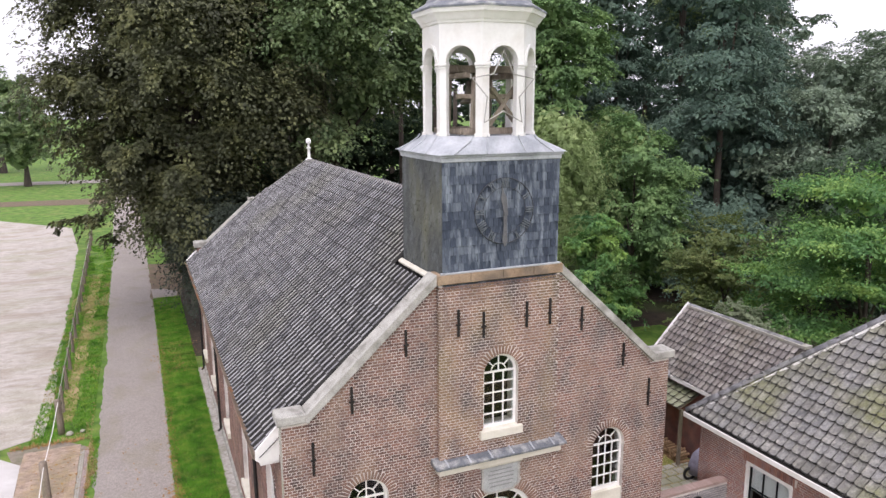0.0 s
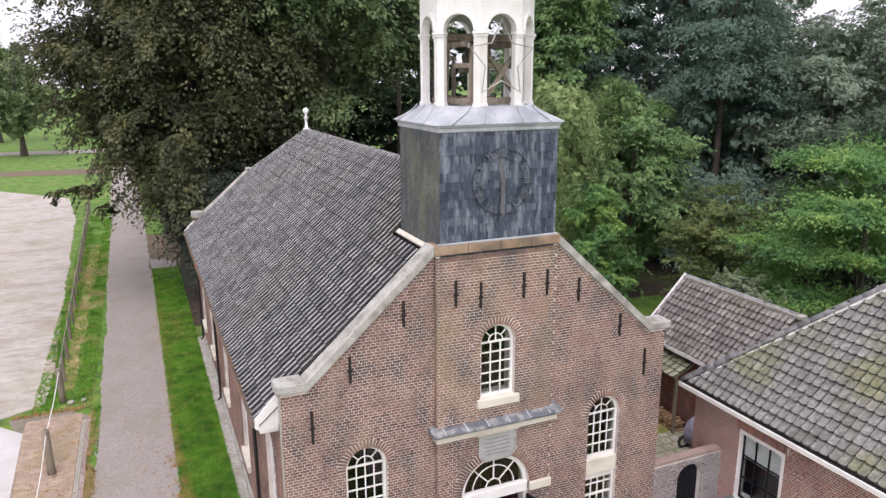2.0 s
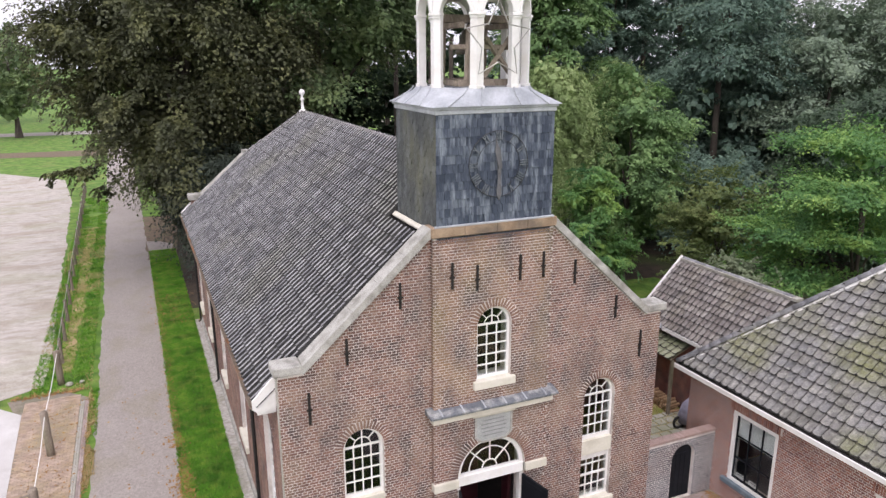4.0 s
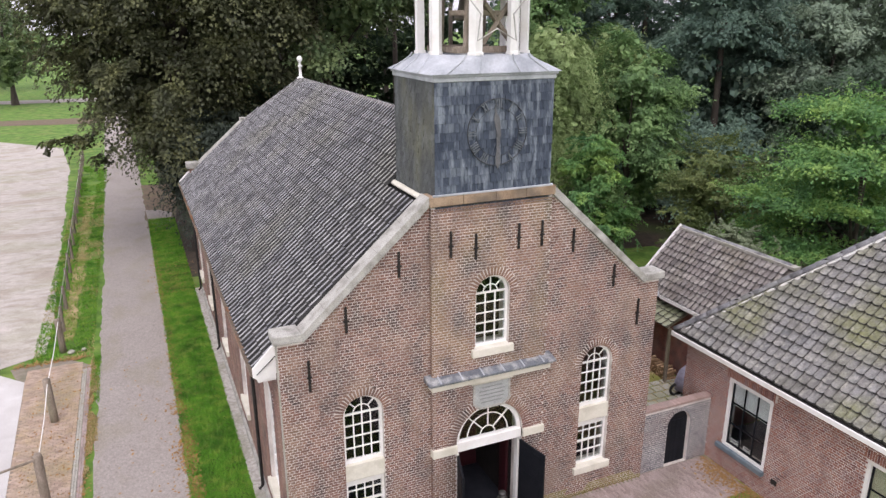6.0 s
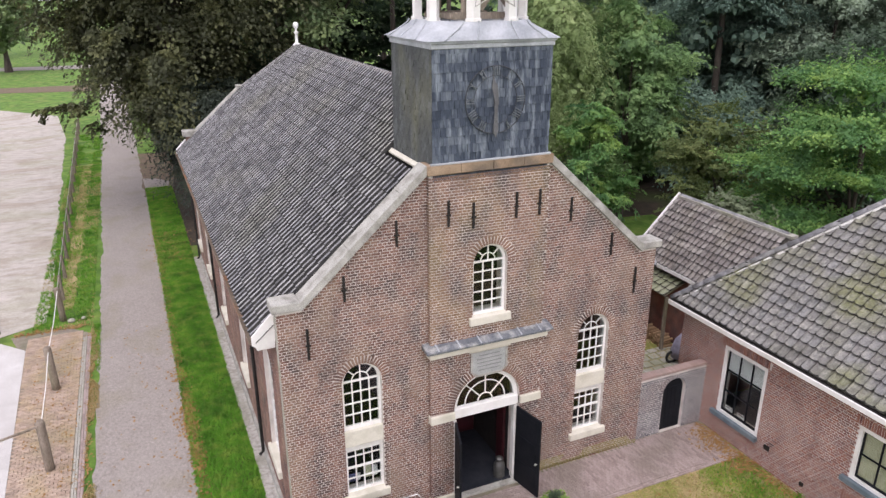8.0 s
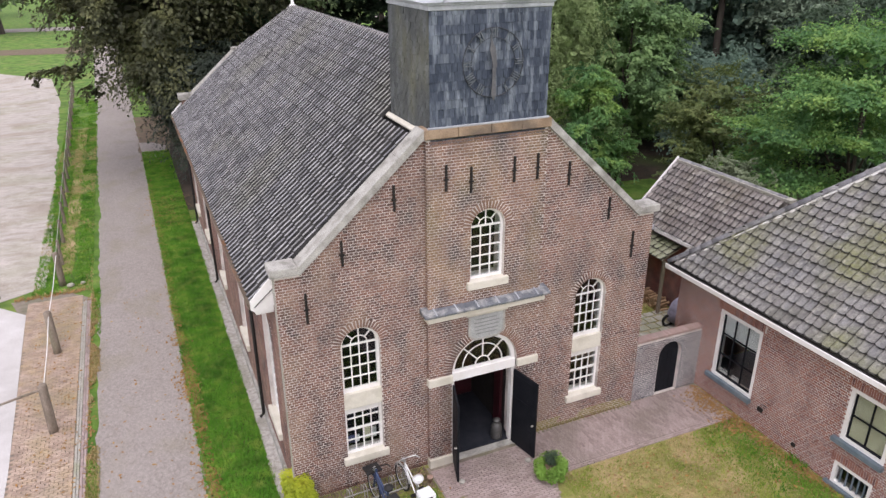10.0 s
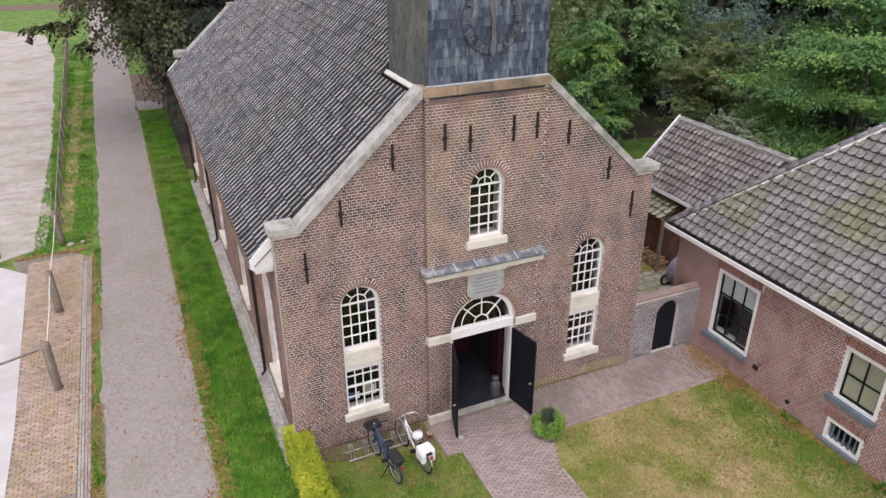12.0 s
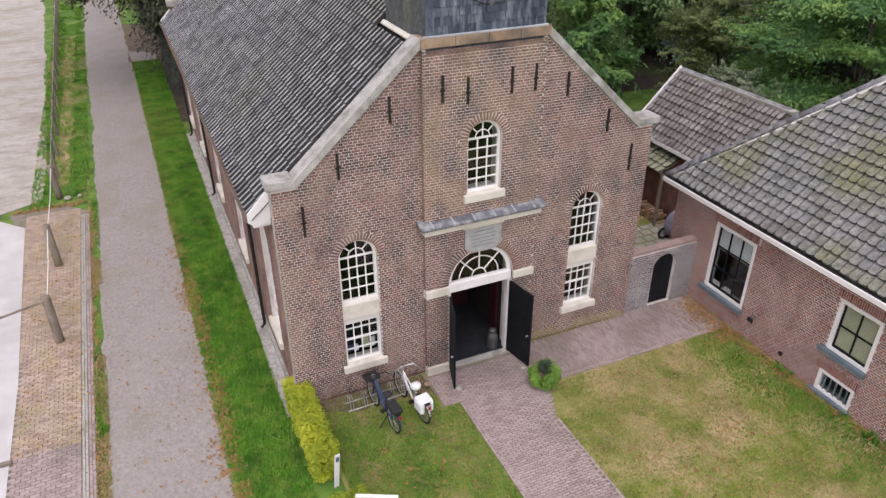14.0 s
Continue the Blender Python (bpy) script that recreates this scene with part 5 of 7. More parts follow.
for i in range(4):
    x = GATE[0] - 0.33 + 0.165 * i
    part("gate_board", box((x + 0.005, 0.205, 0.05), (x + 0.158, 0.219, 1.45)), M_BLACK, gw)

# low house behind
out = thing("outbuilding", "low outbuilding with brown-grey tiled roof and white verge", "outbuilding")
OX, OEX, OEZ, ORX, ORZ, OY1 = 10.2, 9.9, 2.95, 11.92, 4.97, 6.75
part("front_wall", box((OX, 1.4, 0), (OX + 0.25, OY1 - 0.15, 3.05)), M_BRICK_RED, out)
part("end_wall", panel([(OX + 0.26, 0), (13.6, 0), (13.6, 3.0), (ORX, ORZ - 0.15), (OX + 0.26, 3.1)], [], 0.25, pose(0, OY1 - 0.4, 0)), M_BRICK_RED, out)
bm = bmesh.new()
for pts in ([(OEX, 1.4, OEZ), (OEX, OY1, OEZ), (ORX, OY1, ORZ), (ORX, 1.4, ORZ)], [(2 * ORX - OEX, 1.4, OEZ), (2 * ORX - OEX, OY1, OEZ), (ORX, OY1, ORZ), (ORX, 1.4, ORZ)]):
    bm.faces.new([bm.verts.new(p) for p in pts])
bmesh.ops.solidify(bm, geom=bm.faces[:], thickness=0.08)
o_roof = part("roof", bm, M_TILE_BROWN, out, "brown-grey tiled roof")
ou = Vector((ORX - OEX, 0, ORZ - OEZ))
ot = tile_field((OEX, OY1, OEZ), (0, -1, 0), ou.normalized(), int((OY1 - 1.4) / 0.215), int(ou.length / 0.3), 0.215, 0.3, lambda u, s: True, rng, 0.008, 0.02)
pieces("roof_tile", "roof_tiles", flat_tile(0.215, 0.3), ot, M_TILE_BROWN, o_roof, (10, 4, 3), 300, "", False, (M_TILE_EDGE, FLAT_EDGE))
pieces("ridge_tile", "ridge_tiles", ridge_tile(0.36, 0.11), [pose(ORX, OY1 - 0.02 - 0.34 * i, ORZ - 0.035, 0, 0, 180) for i in range(15)], M_TILE, o_roof, (12, 4, 5), 300, "", True)
part("ridge_bedding", beam((ORX, 1.4, ORZ - 0.03), (ORX, OY1, ORZ - 0.03), 0.3, 0.1), M_FLAG, o_roof, "pale mortar under the ridge tiles")
part("verge_board", beam((OEX - 0.05, OY1 + 0.03, OEZ - 0.02), (ORX, OY1 + 0.03, ORZ + 0.06), 0.06, 0.2, (0, 0, 1)), M_WHITE, out, "white verge board")
part("gutter_board", box((OEX - 0.08, 1.4, OEZ - 0.1), (OEX + 0.02, OY1, OEZ + 0.02)), M_WHITE, out)
# ---- trees ----
M_BARK = surf("dark_bark", [(0.045, 0.035, 0.03), (0.09, 0.075, 0.06)], 4, 0.95, 0.8, 20, stretch=(1, 1, 0.25))


def leaf_mat(name, cols, trans=0.3):
    return surf(name, cols, 0.75, 0.6, 0.0, 4.0, rand=0.22, trans=trans, spec=0.35)


L_BEECH = leaf_mat("dark_olive_leaf", [(0.042, 0.047, 0.03), (0.092, 0.102, 0.05), (0.23, 0.24, 0.10)])
L_MAPLE = leaf_mat("mid_green_leaf", [(0.085, 0.135, 0.065), (0.19, 0.27, 0.125), (0.37, 0.46, 0.20)])
L_LIME = leaf_mat("fresh_green_leaf", [(0.07, 0.135, 0.055), (0.15, 0.26, 0.095), (0.29, 0.42, 0.165)])
L_DARK = leaf_mat("deep_green_leaf", [(0.04, 0.066, 0.042), (0.065, 0.105, 0.062), (0.11, 0.16, 0.09)])
# Needles and wood-edge leaves are lightened: distance haze is put into their colour.
L_BLUE = leaf_mat("hazed_blue_green_needle", [(0.06, 0.105, 0.085), (0.115, 0.185, 0.14), (0.21, 0.30, 0.215)])
L_HAZY = leaf_mat("hazy_green_leaf", [(0.11, 0.155, 0.115), (0.20, 0.265, 0.185), (0.31, 0.39, 0.265)])
L_BRIGHT = leaf_mat("bright_green_leaf", [(0.055, 0.145, 0.065), (0.13, 0.27, 0.08), (0.34, 0.49, 0.12)], 0.35)
L_WILLOW = leaf_mat("pale_willow_leaf", [(0.16, 0.23, 0.09), (0.26, 0.35, 0.14), (0.37, 0.45, 0.20)], 0.35)
L_GREY = leaf_mat("grey_green_leaf", [(0.16, 0.21, 0.12), (0.28, 0.32, 0.20)], 0.3)
L_BOX = leaf_mat("yellow_green_leaf", [(0.13, 0.21, 0.012), (0.36, 0.43, 0.03), (0.66, 0.65, 0.06)], 0.3)


def leaf_cloud(name, centers, radii, counts, size, material, parent, rs, droop=0.0, flat=0.7, shell=0.55, aspect=0.55):
    """Leaves in clumps: centers (n,3), radii (n,3); each leaf is a pointed folded quad turned at random, leaning outwards."""
    P, Nn = [], []
    for c, r, k in zip(centers, radii, counts):
        d = rs.normal(size=(k, 3))
        d /= np.linalg.norm(d, axis=1)[:, None]
        d[:, 2] = np.where(d[:, 2] < 0, d[:, 2] * flat, d[:, 2])
        q = shell + (1 - shell) * rs.random(k) ** 0.6
        P.append(c + d * r * q[:, None])
        Nn.append(d)
    P, Nn = np.concatenate(P), np.concatenate(Nn)
    n = len(P)
    nrm = Nn + rs.normal(scale=0.42, size=(n, 3)) + np.array([0, 0, 0.5])
    nrm /= np.linalg.norm(nrm, axis=1)[:, None]
    a = rs.normal(size=(n, 3)) + np.array([0, 0, -droop])
    a -= nrm * np.sum(a * nrm, 1)[:, None]
    a /= np.linalg.norm(a, axis=1)[:, None] + 1e-9
    b = np.cross(nrm, a)
    s = size * (0.6 + 0.8 * rs.random(n))[:, None]
    V = np.empty((n, 4, 3))
    V[:, 0] = P - a * s * 0.5
    V[:, 1] = P + b * s * aspect * 0.5 + nrm * s * 0.08
    V[:, 2] = P + a * s * 0.5
    V[:, 3] = P - b * s * aspect * 0.5 + nrm * s * 0.08
    me = bpy.data.meshes.new(name)
    me.vertices.add(n * 4)
    me.vertices.foreach_set("co", V.ravel())
    me.loops.add(n * 4)
    me.loops.foreach_set("vertex_index", np.arange(n * 4))
    me.polygons.add(n)
    me.polygons.foreach_set("loop_start", np.arange(n) * 4)
    me.update(calc_edges=True)
    me.materials.append(material)
    ob = new(name, me)
    ob.parent = parent
    return ob


def spray_cloud(name, centers, radii, counts, size, material, parent, rs, droop=0.5, aspect=0.55, per=40, width=0.3, habit="broad", rise=0.3):
    """Leaves along twigs: every clump carries several sprays that grow outwards from the trunk and bend down towards their tips."""
    C, Rr = np.asarray(centers, float), np.asarray(radii, float)
    idx = np.repeat(np.arange(len(C)), np.maximum(3, np.asarray(counts) // per))
    S = len(idx)
    out = C[idx] * np.array([1, 1, 0])
    out /= np.linalg.norm(out, axis=1)[:, None] + 1e-6
    if habit == "weep":
        d = out * 0.22 + rs.normal(scale=0.1, size=(S, 3)) + np.array([0, 0, -1])
    elif habit == "conifer":
        d = out + rs.normal(scale=0.55, size=(S, 3)) * np.array([1, 1, 0.25]) + np.array([0, 0, rise])
    else:
        d = out * 0.7 + rs.normal(scale=0.7, size=(S, 3)) * np.array([1, 1, 0.6]) + np.array([0, 0, rise])
    d /= np.linalg.norm(d, axis=1)[:, None]
    L = Rr[idx].mean(1) * (0.6 + 0.75 * rs.random(S))
    base = C[idx] + rs.normal(size=(S, 3)) * Rr[idx] * np.array([0.34, 0.34, 0.2])
    side = np.cross(d, np.array([0.05, 0.03, 1.0]))
    side /= np.linalg.norm(side, axis=1)[:, None] + 1e-6
    j = np.repeat(np.arange(S), per)
    n = len(j)
    t = rs.random(n) ** 0.8
    q = np.clip(rs.normal(size=n), -2.2, 2.2)
    lat = q * width * (0.2 + 1.3 * np.sqrt(t) * (1.08 - t))
    P = base[j] + d[j] * (L[j] * t)[:, None] + side[j] * (L[j] * lat)[:, None]
    P[:, 2] -= L[j] * (droop * t * t + 0.3 * np.abs(lat))
    P += rs.normal(scale=0.035, size=(n, 3)) * L[j][:, None]
    nrm = np.array([0, 0, 0.9]) + d[j] * (droop * t)[:, None] * 0.8 + out[j] * 0.45 + rs.normal(scale=0.5, size=(n, 3))
    nrm /= np.linalg.norm(nrm, axis=1)[:, None]
    a = d[j] + side[j] * (np.sign(q) * 0.7)[:, None] + rs.normal(scale=0.35, size=(n, 3)) - np.array([0, 0, 1]) * (droop * t)[:, None]
    a -= nrm * np.sum(a * nrm, 1)[:, None]
    a /= np.linalg.norm(a, axis=1)[:, None] + 1e-9
    b = np.cross(nrm, a)
    s = size * (0.55 + 0.8 * rs.random(n))[:, None]
    V = np.empty((n, 4, 3))
    V[:, 0] = P - a * s * 0.5
    V[:, 1] = P + b * s * aspect * 0.5 + nrm * s * 0.08
    V[:, 2] = P + a * s * 0.5
    V[:, 3] = P - b * s * aspect * 0.5 + nrm * s * 0.08
    me = bpy.data.meshes.new(name)
    me.vertices.add(n * 4)
    me.vertices.foreach_set("co", V.ravel())
    me.loops.add(n * 4)
    me.loops.foreach_set("vertex_index", np.arange(n * 4))
    me.polygons.add(n)
    me.polygons.foreach_set("loop_start", np.arange(n) * 4)
    me.update(calc_edges=True)
    me.materials.append(material)
    ob = new(name, me)
    ob.parent = parent
    return ob


def limb(points, r0, r1, seg=8):
    bm = bmesh.new()
    pts = [Vector(p) for p in points]
    n = len(pts)
    rings = []
    for i, p in enumerate(pts):
        d = (pts[min(i + 1, n - 1)] - pts[max(i - 1, 0)]).normalized()
        x = d.cross(Vector((0.9, 0.3, 0.1))).normalized()
        y = d.cross(x)
        r = r0 + (r1 - r0) * i / (n - 1)
        if i == 0:
            r *= 1.35
        rings.append([bm.verts.new(p + r * (math.cos(t) * x + math.sin(t) * y)) for t in (2 * math.pi * k / seg for k in range(seg))])
    for a, b in zip(rings, rings[1:]):
        for k in range(seg):
            bm.faces.new((a[k], a[(k + 1) % seg], b[(k + 1) % seg], b[k]))
    bm.faces.new(rings[-1])
    return bm


def tree(name, label, x, y, h, crown_r, crown_z0, material, seed, leaves=30000, size=0.22, clumps=110, clump_r=0.16, shape="round", droop=0.0, category="tree",
         trunk_r=0.35, squash=1.0, offset=(0, 0), aspect=0.55, limbs=6, group="", habit="broad", width=0.3, boughs=()):
    rs = np.random.RandomState(seed)
    rng = random.Random(seed)
    t = thing(name, label, category, x, y, 0, group=group)
    top = (rng.uniform(-0.4, 0.4), rng.uniform(-0.4, 0.4), h * 0.82)
    part("trunk", limb([(0, 0, -0.1), (0.05, 0.03, h * 0.15), (top[0] * 0.4, top[1] * 0.4, h * 0.45), top], trunk_r, trunk_r * 0.18), M_BARK, t, "dark bark trunk", True)
    cz = (crown_z0 + h) / 2
    hz_ = (h - crown_z0) / 2
    C, R = [], []
    for i in range(clumps):
        d = rs.normal(size=3)
        d /= np.linalg.norm(d)
        q = 0.45 + 0.55 * rs.random() ** 0.45
        if shape == "cone":
            zz = rs.random() ** 1.4
            rr = crown_r * (1.02 - zz) * (0.55 + 0.45 * rs.random())
            an = rs.random() * 2 * np.pi
            c = np.array([rr * np.cos(an), rr * np.sin(an), crown_z0 + (h - crown_z0) * zz])
            r = np.array([1.25, 1.25, 0.55]) * crown_r * clump_r * (1.25 - 0.7 * zz)
        elif shape == "layers":
            zz = 0.05 + 0.95 * rs.random()
            zz = round(zz * 4) / 4 + rs.normal() * 0.025
            rr = crown_r * math.sqrt(max(0.05, 1 - (zz * 1.6 - 0.55) ** 2)) * rs.random() ** 0.5
            an = rs.random() * 2 * np.pi
            c = np.array([rr * np.cos(an), rr * np.sin(an), crown_z0 + (h - crown_z0) * zz - 0.04 * rr * rr / crown_r])
            r = np.array([1.4, 1.4, 0.3]) * crown_r * clump_r * (0.6 + rs.random())
        else:
            c = np.array([d[0] * crown_r * q, d[1] * crown_r * q * squash, cz + d[2] * hz_ * q])
            lump = 1 + 0.25 * noise.noise((c[0] * 0.25 + seed, c[1] * 0.25, c[2] * 0.25))
            c[:2] *= lump
            r = np.array([1.0, 1.0, 0.8]) * crown_r * clump_r * (0.65 + 0.8 * rs.random())
        c[:2] += np.array(offset) * (c[2] / h)
        C.append(c)
        R.append(r)
    for bx, by, bz, br in boughs:
        C.append(np.array([bx, by, bz]))
        R.append(np.full(3, br))
    C, R = np.array(C), np.array(R)
    w = R[:, 0] * R[:, 1]
    K = np.maximum(20, (leaves * w / w.sum()).astype(int))
    spray_cloud("crown", C, R, K, size, material, t, rs, droop, aspect, 40, width, habit)
    core = C * np.array([0.6, 0.6, 1.0]) - np.array([0, 0, 0.05 * h])
    leaf_cloud("inner_foliage", core[:clumps], R[:clumps] * 0.7, np.full(clumps, 50), size * 2.0, material, t, rs, droop, 0.8, 0.1, 0.7)
    order = np.argsort(rs.random(len(C)))[:limbs]
    for j in order:
        c = C[j]
        z0 = max(crown_z0 * 0.7, min(c[2] * 0.55, h * 0.7))
        part("limb", limb([(top[0] * 0.3, top[1] * 0.3, z0), (c[0] * 0.45, c[1] * 0.45, (z0 + c[2]) / 2 + 0.3), tuple(c * np.array([0.95, 0.95, 1]))], trunk_r * 0.35, 0.03, 6), M_BARK, t, "", True)
    return t


# ---- paving ----
def paver_base():
    v = [(0, 0, 0), (1, 0, 0), (1, 1, 0), (0, 1, 0), (0.03, 0.05, 1), (0.97, 0.05, 1), (0.97, 0.95, 1), (0.03, 0.95, 1)]
    f = [(4, 5, 6, 7), (0, 1, 5, 4), (1, 2, 6, 5), (2, 3, 7, 6), (3, 0, 4, 7)]
    return v, f


def pavers(x0, x1, y0, y1, along_x, ln, w, z, rng, keep=None, joint=0.008):
    out = []
    u0, u1, v0, v1 = (x0, x1, y0, y1) if along_x else (y0, y1, x0, x1)
    r = 0
    v = v0
    while v < v1 - 0.01:
        u = u0 - (ln / 2 if r % 2 else 0)
        while u < u1 - 0.01:
            a, b = max(u, u0) + joint / 2, min(u + ln, u1) - joint / 2
            u += ln
            if b - a < 0.03:
                continue
            h = 0.03 + rng.uniform(-0.004, 0.004)
            d = min(w, v1 - v) - joint
            cx, cy_ = ((a + b) / 2, v + w / 2) if along_x else (v + w / 2, (a + b) / 2)
            if keep and not keep(cx, cy_):
                continue
            m = Matrix.Translation((a, v + joint / 2, z)) if along_x else Matrix.Translation((v + joint / 2 + d, a, z)) @ Matrix.Rotation(math.pi / 2, 4, 'Z')
            out.append(m @ Matrix.Diagonal((b - a, d, h, 1)))
        v += w
        r += 1
    return out


rng = random.Random(31)
path_bed = sheet("pavement", [(-1.65, -0.13), (-1.62, -1.42), (-1.08, -1.48), (-1.2, -9), (0.72, -9), (0.78, -3.0), (1.3, -1.75), (7.2, -1.5), (7.45, -0.6), (7.45, 0.09), (5.0, 0.09), (5.0, -0.02), (1.6, -0.02), (1.6, -0.13)], 0.022, M_JOINT, 0, "pinkish brick path and apron before the church door", "path")


def on_path(x, y):
    if -1.6 < x < 1.25 and -1.45 < y < -0.13:
        return True
    if -1.1 - 0.02 * (y + 1.4) * -1 < x < 0.76 and y <= -1.45:
        return True
    if 0.7 < x < 1.3 and -2.9 < y <= -1.4 and (1.3 - x) > (-1.6 - y) * 0.42:
        return True
    return False


pb1 = pavers(-1.6, 1.3, -8.8, -0.3, True, 0.2, 0.068, 0.015, rng, on_path)
pb2 = pavers(1.3, 7.4, -1.6, 0.05, False, 0.2, 0.068, 0.015, rng, lambda x, y: y < -0.03 or x > 5.0)
pieces("paver", "pavers", paver_base(), pb1 + pb2, M_PAVER, path_bed, (0, -2, 0), 300, "pinkish clinker pavers")
edge = pavers(-1.2, -1.06, -8.8, -1.5, False, 0.2, 0.07, 0.018, rng) + pavers(0.76, 0.84, -8.8, -3.0, False, 0.2, 0.07, 0.018, rng) + pavers(1.3, 7.3, -1.75, -1.61, True, 0.2, 0.07, 0.018, rng)
pieces("edge_paver", "edge_pavers", paver_base(), edge, M_PAVER, path_bed, (0, -3, 0), 200)
tan_bed = sheet("pavement_tan", [(-12.0, -60), (-9.76, -60), (-9.76, 14.2), (-10.6, 15.1), (-12.6, 15.0), (-12.0, 13)], 0.022, M_JOINT, 0, "tan clinker pavement with weeds beside the lane", "pavement")
tp = pavers(-11.98, -10.08, -4, 14.6, True, 0.21, 0.1, 0.016, rng, lambda x, y: x > -11.63 - max(0, y - 4) * 0.036)
pieces("paver", "pavers", paver_base(), [m for m in tp if m[1][3] >= 1.0], M_PAVER_TAN, tan_bed, (-10.8, 3, 0), 300, "tan clinker pavers")
pieces("paver", "pavers", paver_base(), [m for m in tp if m[1][3] < 1.0], M_PAVER, tan_bed, (-10.8, 0, 0), 200, "pinkish clinker pavers")
border = pavers(-9.92, -9.77, -6, 14, False, 0.2, 0.072, 0.016, rng)
pieces("edge_paver", "edge_pavers", paver_base(), border, M_PAVER, tan_bed, (-9.9, 3, 0), 200)
kerb = pavers(-10.07, -9.93, -6, 14, False, 0.2, 0.07, 0.02, rng)
pieces("edge_paver", "edge_pavers", paver_base(), kerb, M_FLAG, tan_bed, (-10, 3, 0), 200)
flag_bed = sheet("courtyard", [(5.05, 0.35), (HX, 0.35), (HX, 1.3), (10.2, 1.3), (10.2, 9), (5.05, 9)], 0.02, M_LAWN, 0, "mossy courtyard ground", "courtyard")
fl = pavers(5.3, 10.0, 0.5, 4.4, True, 0.42, 0.4, 0.018, rng, None, 0.05)
pieces("flagstone", "flagstones", paver_base(), fl, M_FLAG, flag_bed, (8, 3, 0), 300)


# ---- grass, weeds and fallen leaves ----
def blades(name, spots, h, material, label, rs, w=0.012):
    """Grass tufts: each spot gets three leaning blades."""
    n = len(spots)
    P = np.repeat(np.array(spots), 3, axis=0)
    k = len(P)
    P = P + np.c_[rs.normal(scale=0.02, size=(k, 2)), np.zeros(k)]
    an = rs.random(k) * 2 * np.pi
    ln = h * (0.5 + rs.random(k))
    d = np.c_[np.cos(an), np.sin(an), np.zeros(k)]
    sd = np.c_[-np.sin(an), np.cos(an), np.zeros(k)] * w
    V = np.empty((k, 3, 3))
    V[:, 0], V[:, 1] = P - sd, P + sd
    V[:, 2] = P + d * ln[:, None] * 0.6 + np.array([0, 0, 1]) * ln[:, None]
    me = bpy.data.meshes.new(name)
    me.vertices.add(k * 3)
    me.vertices.foreach_set("co", V.ravel())
    me.loops.add(k * 3)
    me.loops.foreach_set("vertex_index", np.arange(k * 3))
    me.polygons.add(k)
    me.polygons.foreach_set("loop_start", np.arange(k) * 3)
    me.update(calc_edges=True)
    me.materials.append(material)
    return tagged(new(name, me), label, "grass", kind="stuff")


rs = np.random.RandomState(4)


def dry(x, y):
    worn = 0.0 if x < 1 else 0.75 * math.exp(-((x - 4.6) ** 2 / 0.7 + (y + 4.4) ** 2 / 2.6)) + 0.35 * math.exp(-((x - 3.2) ** 2 / 1.2 + (y + 3.0) ** 2 / 0.6)) - 0.35 * math.exp(-((x - 6.4) ** 2 / 0.5))
    return worn + noise.noise((x * 0.42 + 3.0, y * 0.42, 0.5)) + 0.5 * noise.noise((x * 1.3, y * 1.3, 2.0))


def spots_in(n, x0, x1, y0, y1, ok):
    q = np.c_[x0 + (x1 - x0) * rs.random(n), y0 + (y1 - y0) * rs.random(n)]
    return [(x, y, 0.015) for x, y in q if ok(x, y)]


off_path = lambda x, y: not (-1.7 < x < 1.4 and y > -1.5) and not (-1.22 < x < 0.85 and y < -1.4) and not (x > 1.3 and y > -1.8) and not (0.7 < x < 1.35 and y > -2.9)
blades("grass", spots_in(40000, -4.6, 7.4, -8, -0.05, lambda x, y: off_path(x, y) and dry(x, y) < (0.4 if x < 0 else 0.05) + 0.25 * rs.normal()), 0.04, M_GRASS_LAWN, "short green lawn grass", rs, 0.009)
blades("grass", spots_in(40000, -4.6, 7.4, -8, -0.05, lambda x, y: off_path(x, y) and dry(x, y) > (0.2 if x < 0 else -0.1) + 0.2 * rs.normal()), 0.03, M_GRASS_DRY, "short dry yellowed lawn grass", rs)
blades("grass", spots_in(12000, -4.6, -1.2, -8, -0.9, lambda x, y: off_path(x, y) and noise.noise((x * 0.8, y * 0.8, 7)) + 0.3 * rs.normal() > -0.1), 0.045, M_GRASS, "fresh green grass between hedge and path", rs, 0.009)
blades("grass", spots_in(48000, -7.0, -5.35, -4, 36, lambda x, y: True), 0.07, M_GRASS, "lush green verge grass", rs)
blades("grass", spots_in(22000, -11.9, -9.75, 15, 58, lambda x, y: dry(x, y) < 0.2 and (not -11.0 < x < -10.4 or rs.random() < 0.35)), 0.08, M_GRASS, "green verge grass along the fence", rs)
blades("grass", spots_in(7000, -11.9, -9.75, 15, 45, lambda x, y: dry(x, y) > 0.0), 0.06, M_GRASS_DRY, "dry verge grass along the fence", rs)
blades("weeds", spots_in(5000, -9.78, -9.46, -4, 15, lambda x, y: dry(x * 3, y) > -0.1), 0.06, M_GRASS_DRY, "dry weeds along the lane edge", rs)
blades("weeds", spots_in(4000, -9.76, -9.46, -4, 15, lambda x, y: dry(x * 3 + 5, y * 0.8) > 0.05), 0.06, M_GRASS, "green weeds along the lane edge", rs)
blades("weeds", spots_in(1600, -11.6, -10.1, -2, 14.6, lambda x, y: dry(x * 2, y * 2) > 0.2), 0.04, M_GRASS_DRY, "weeds between the pavers", rs)
blades("grass", spots_in(7000, 5.6, 7.35, -8, -1.8, lambda x, y: rs.random() < (x - 5.4) / 2), 0.05, M_GRASS, "lusher dark grass along the house wall", rs, 0.009)
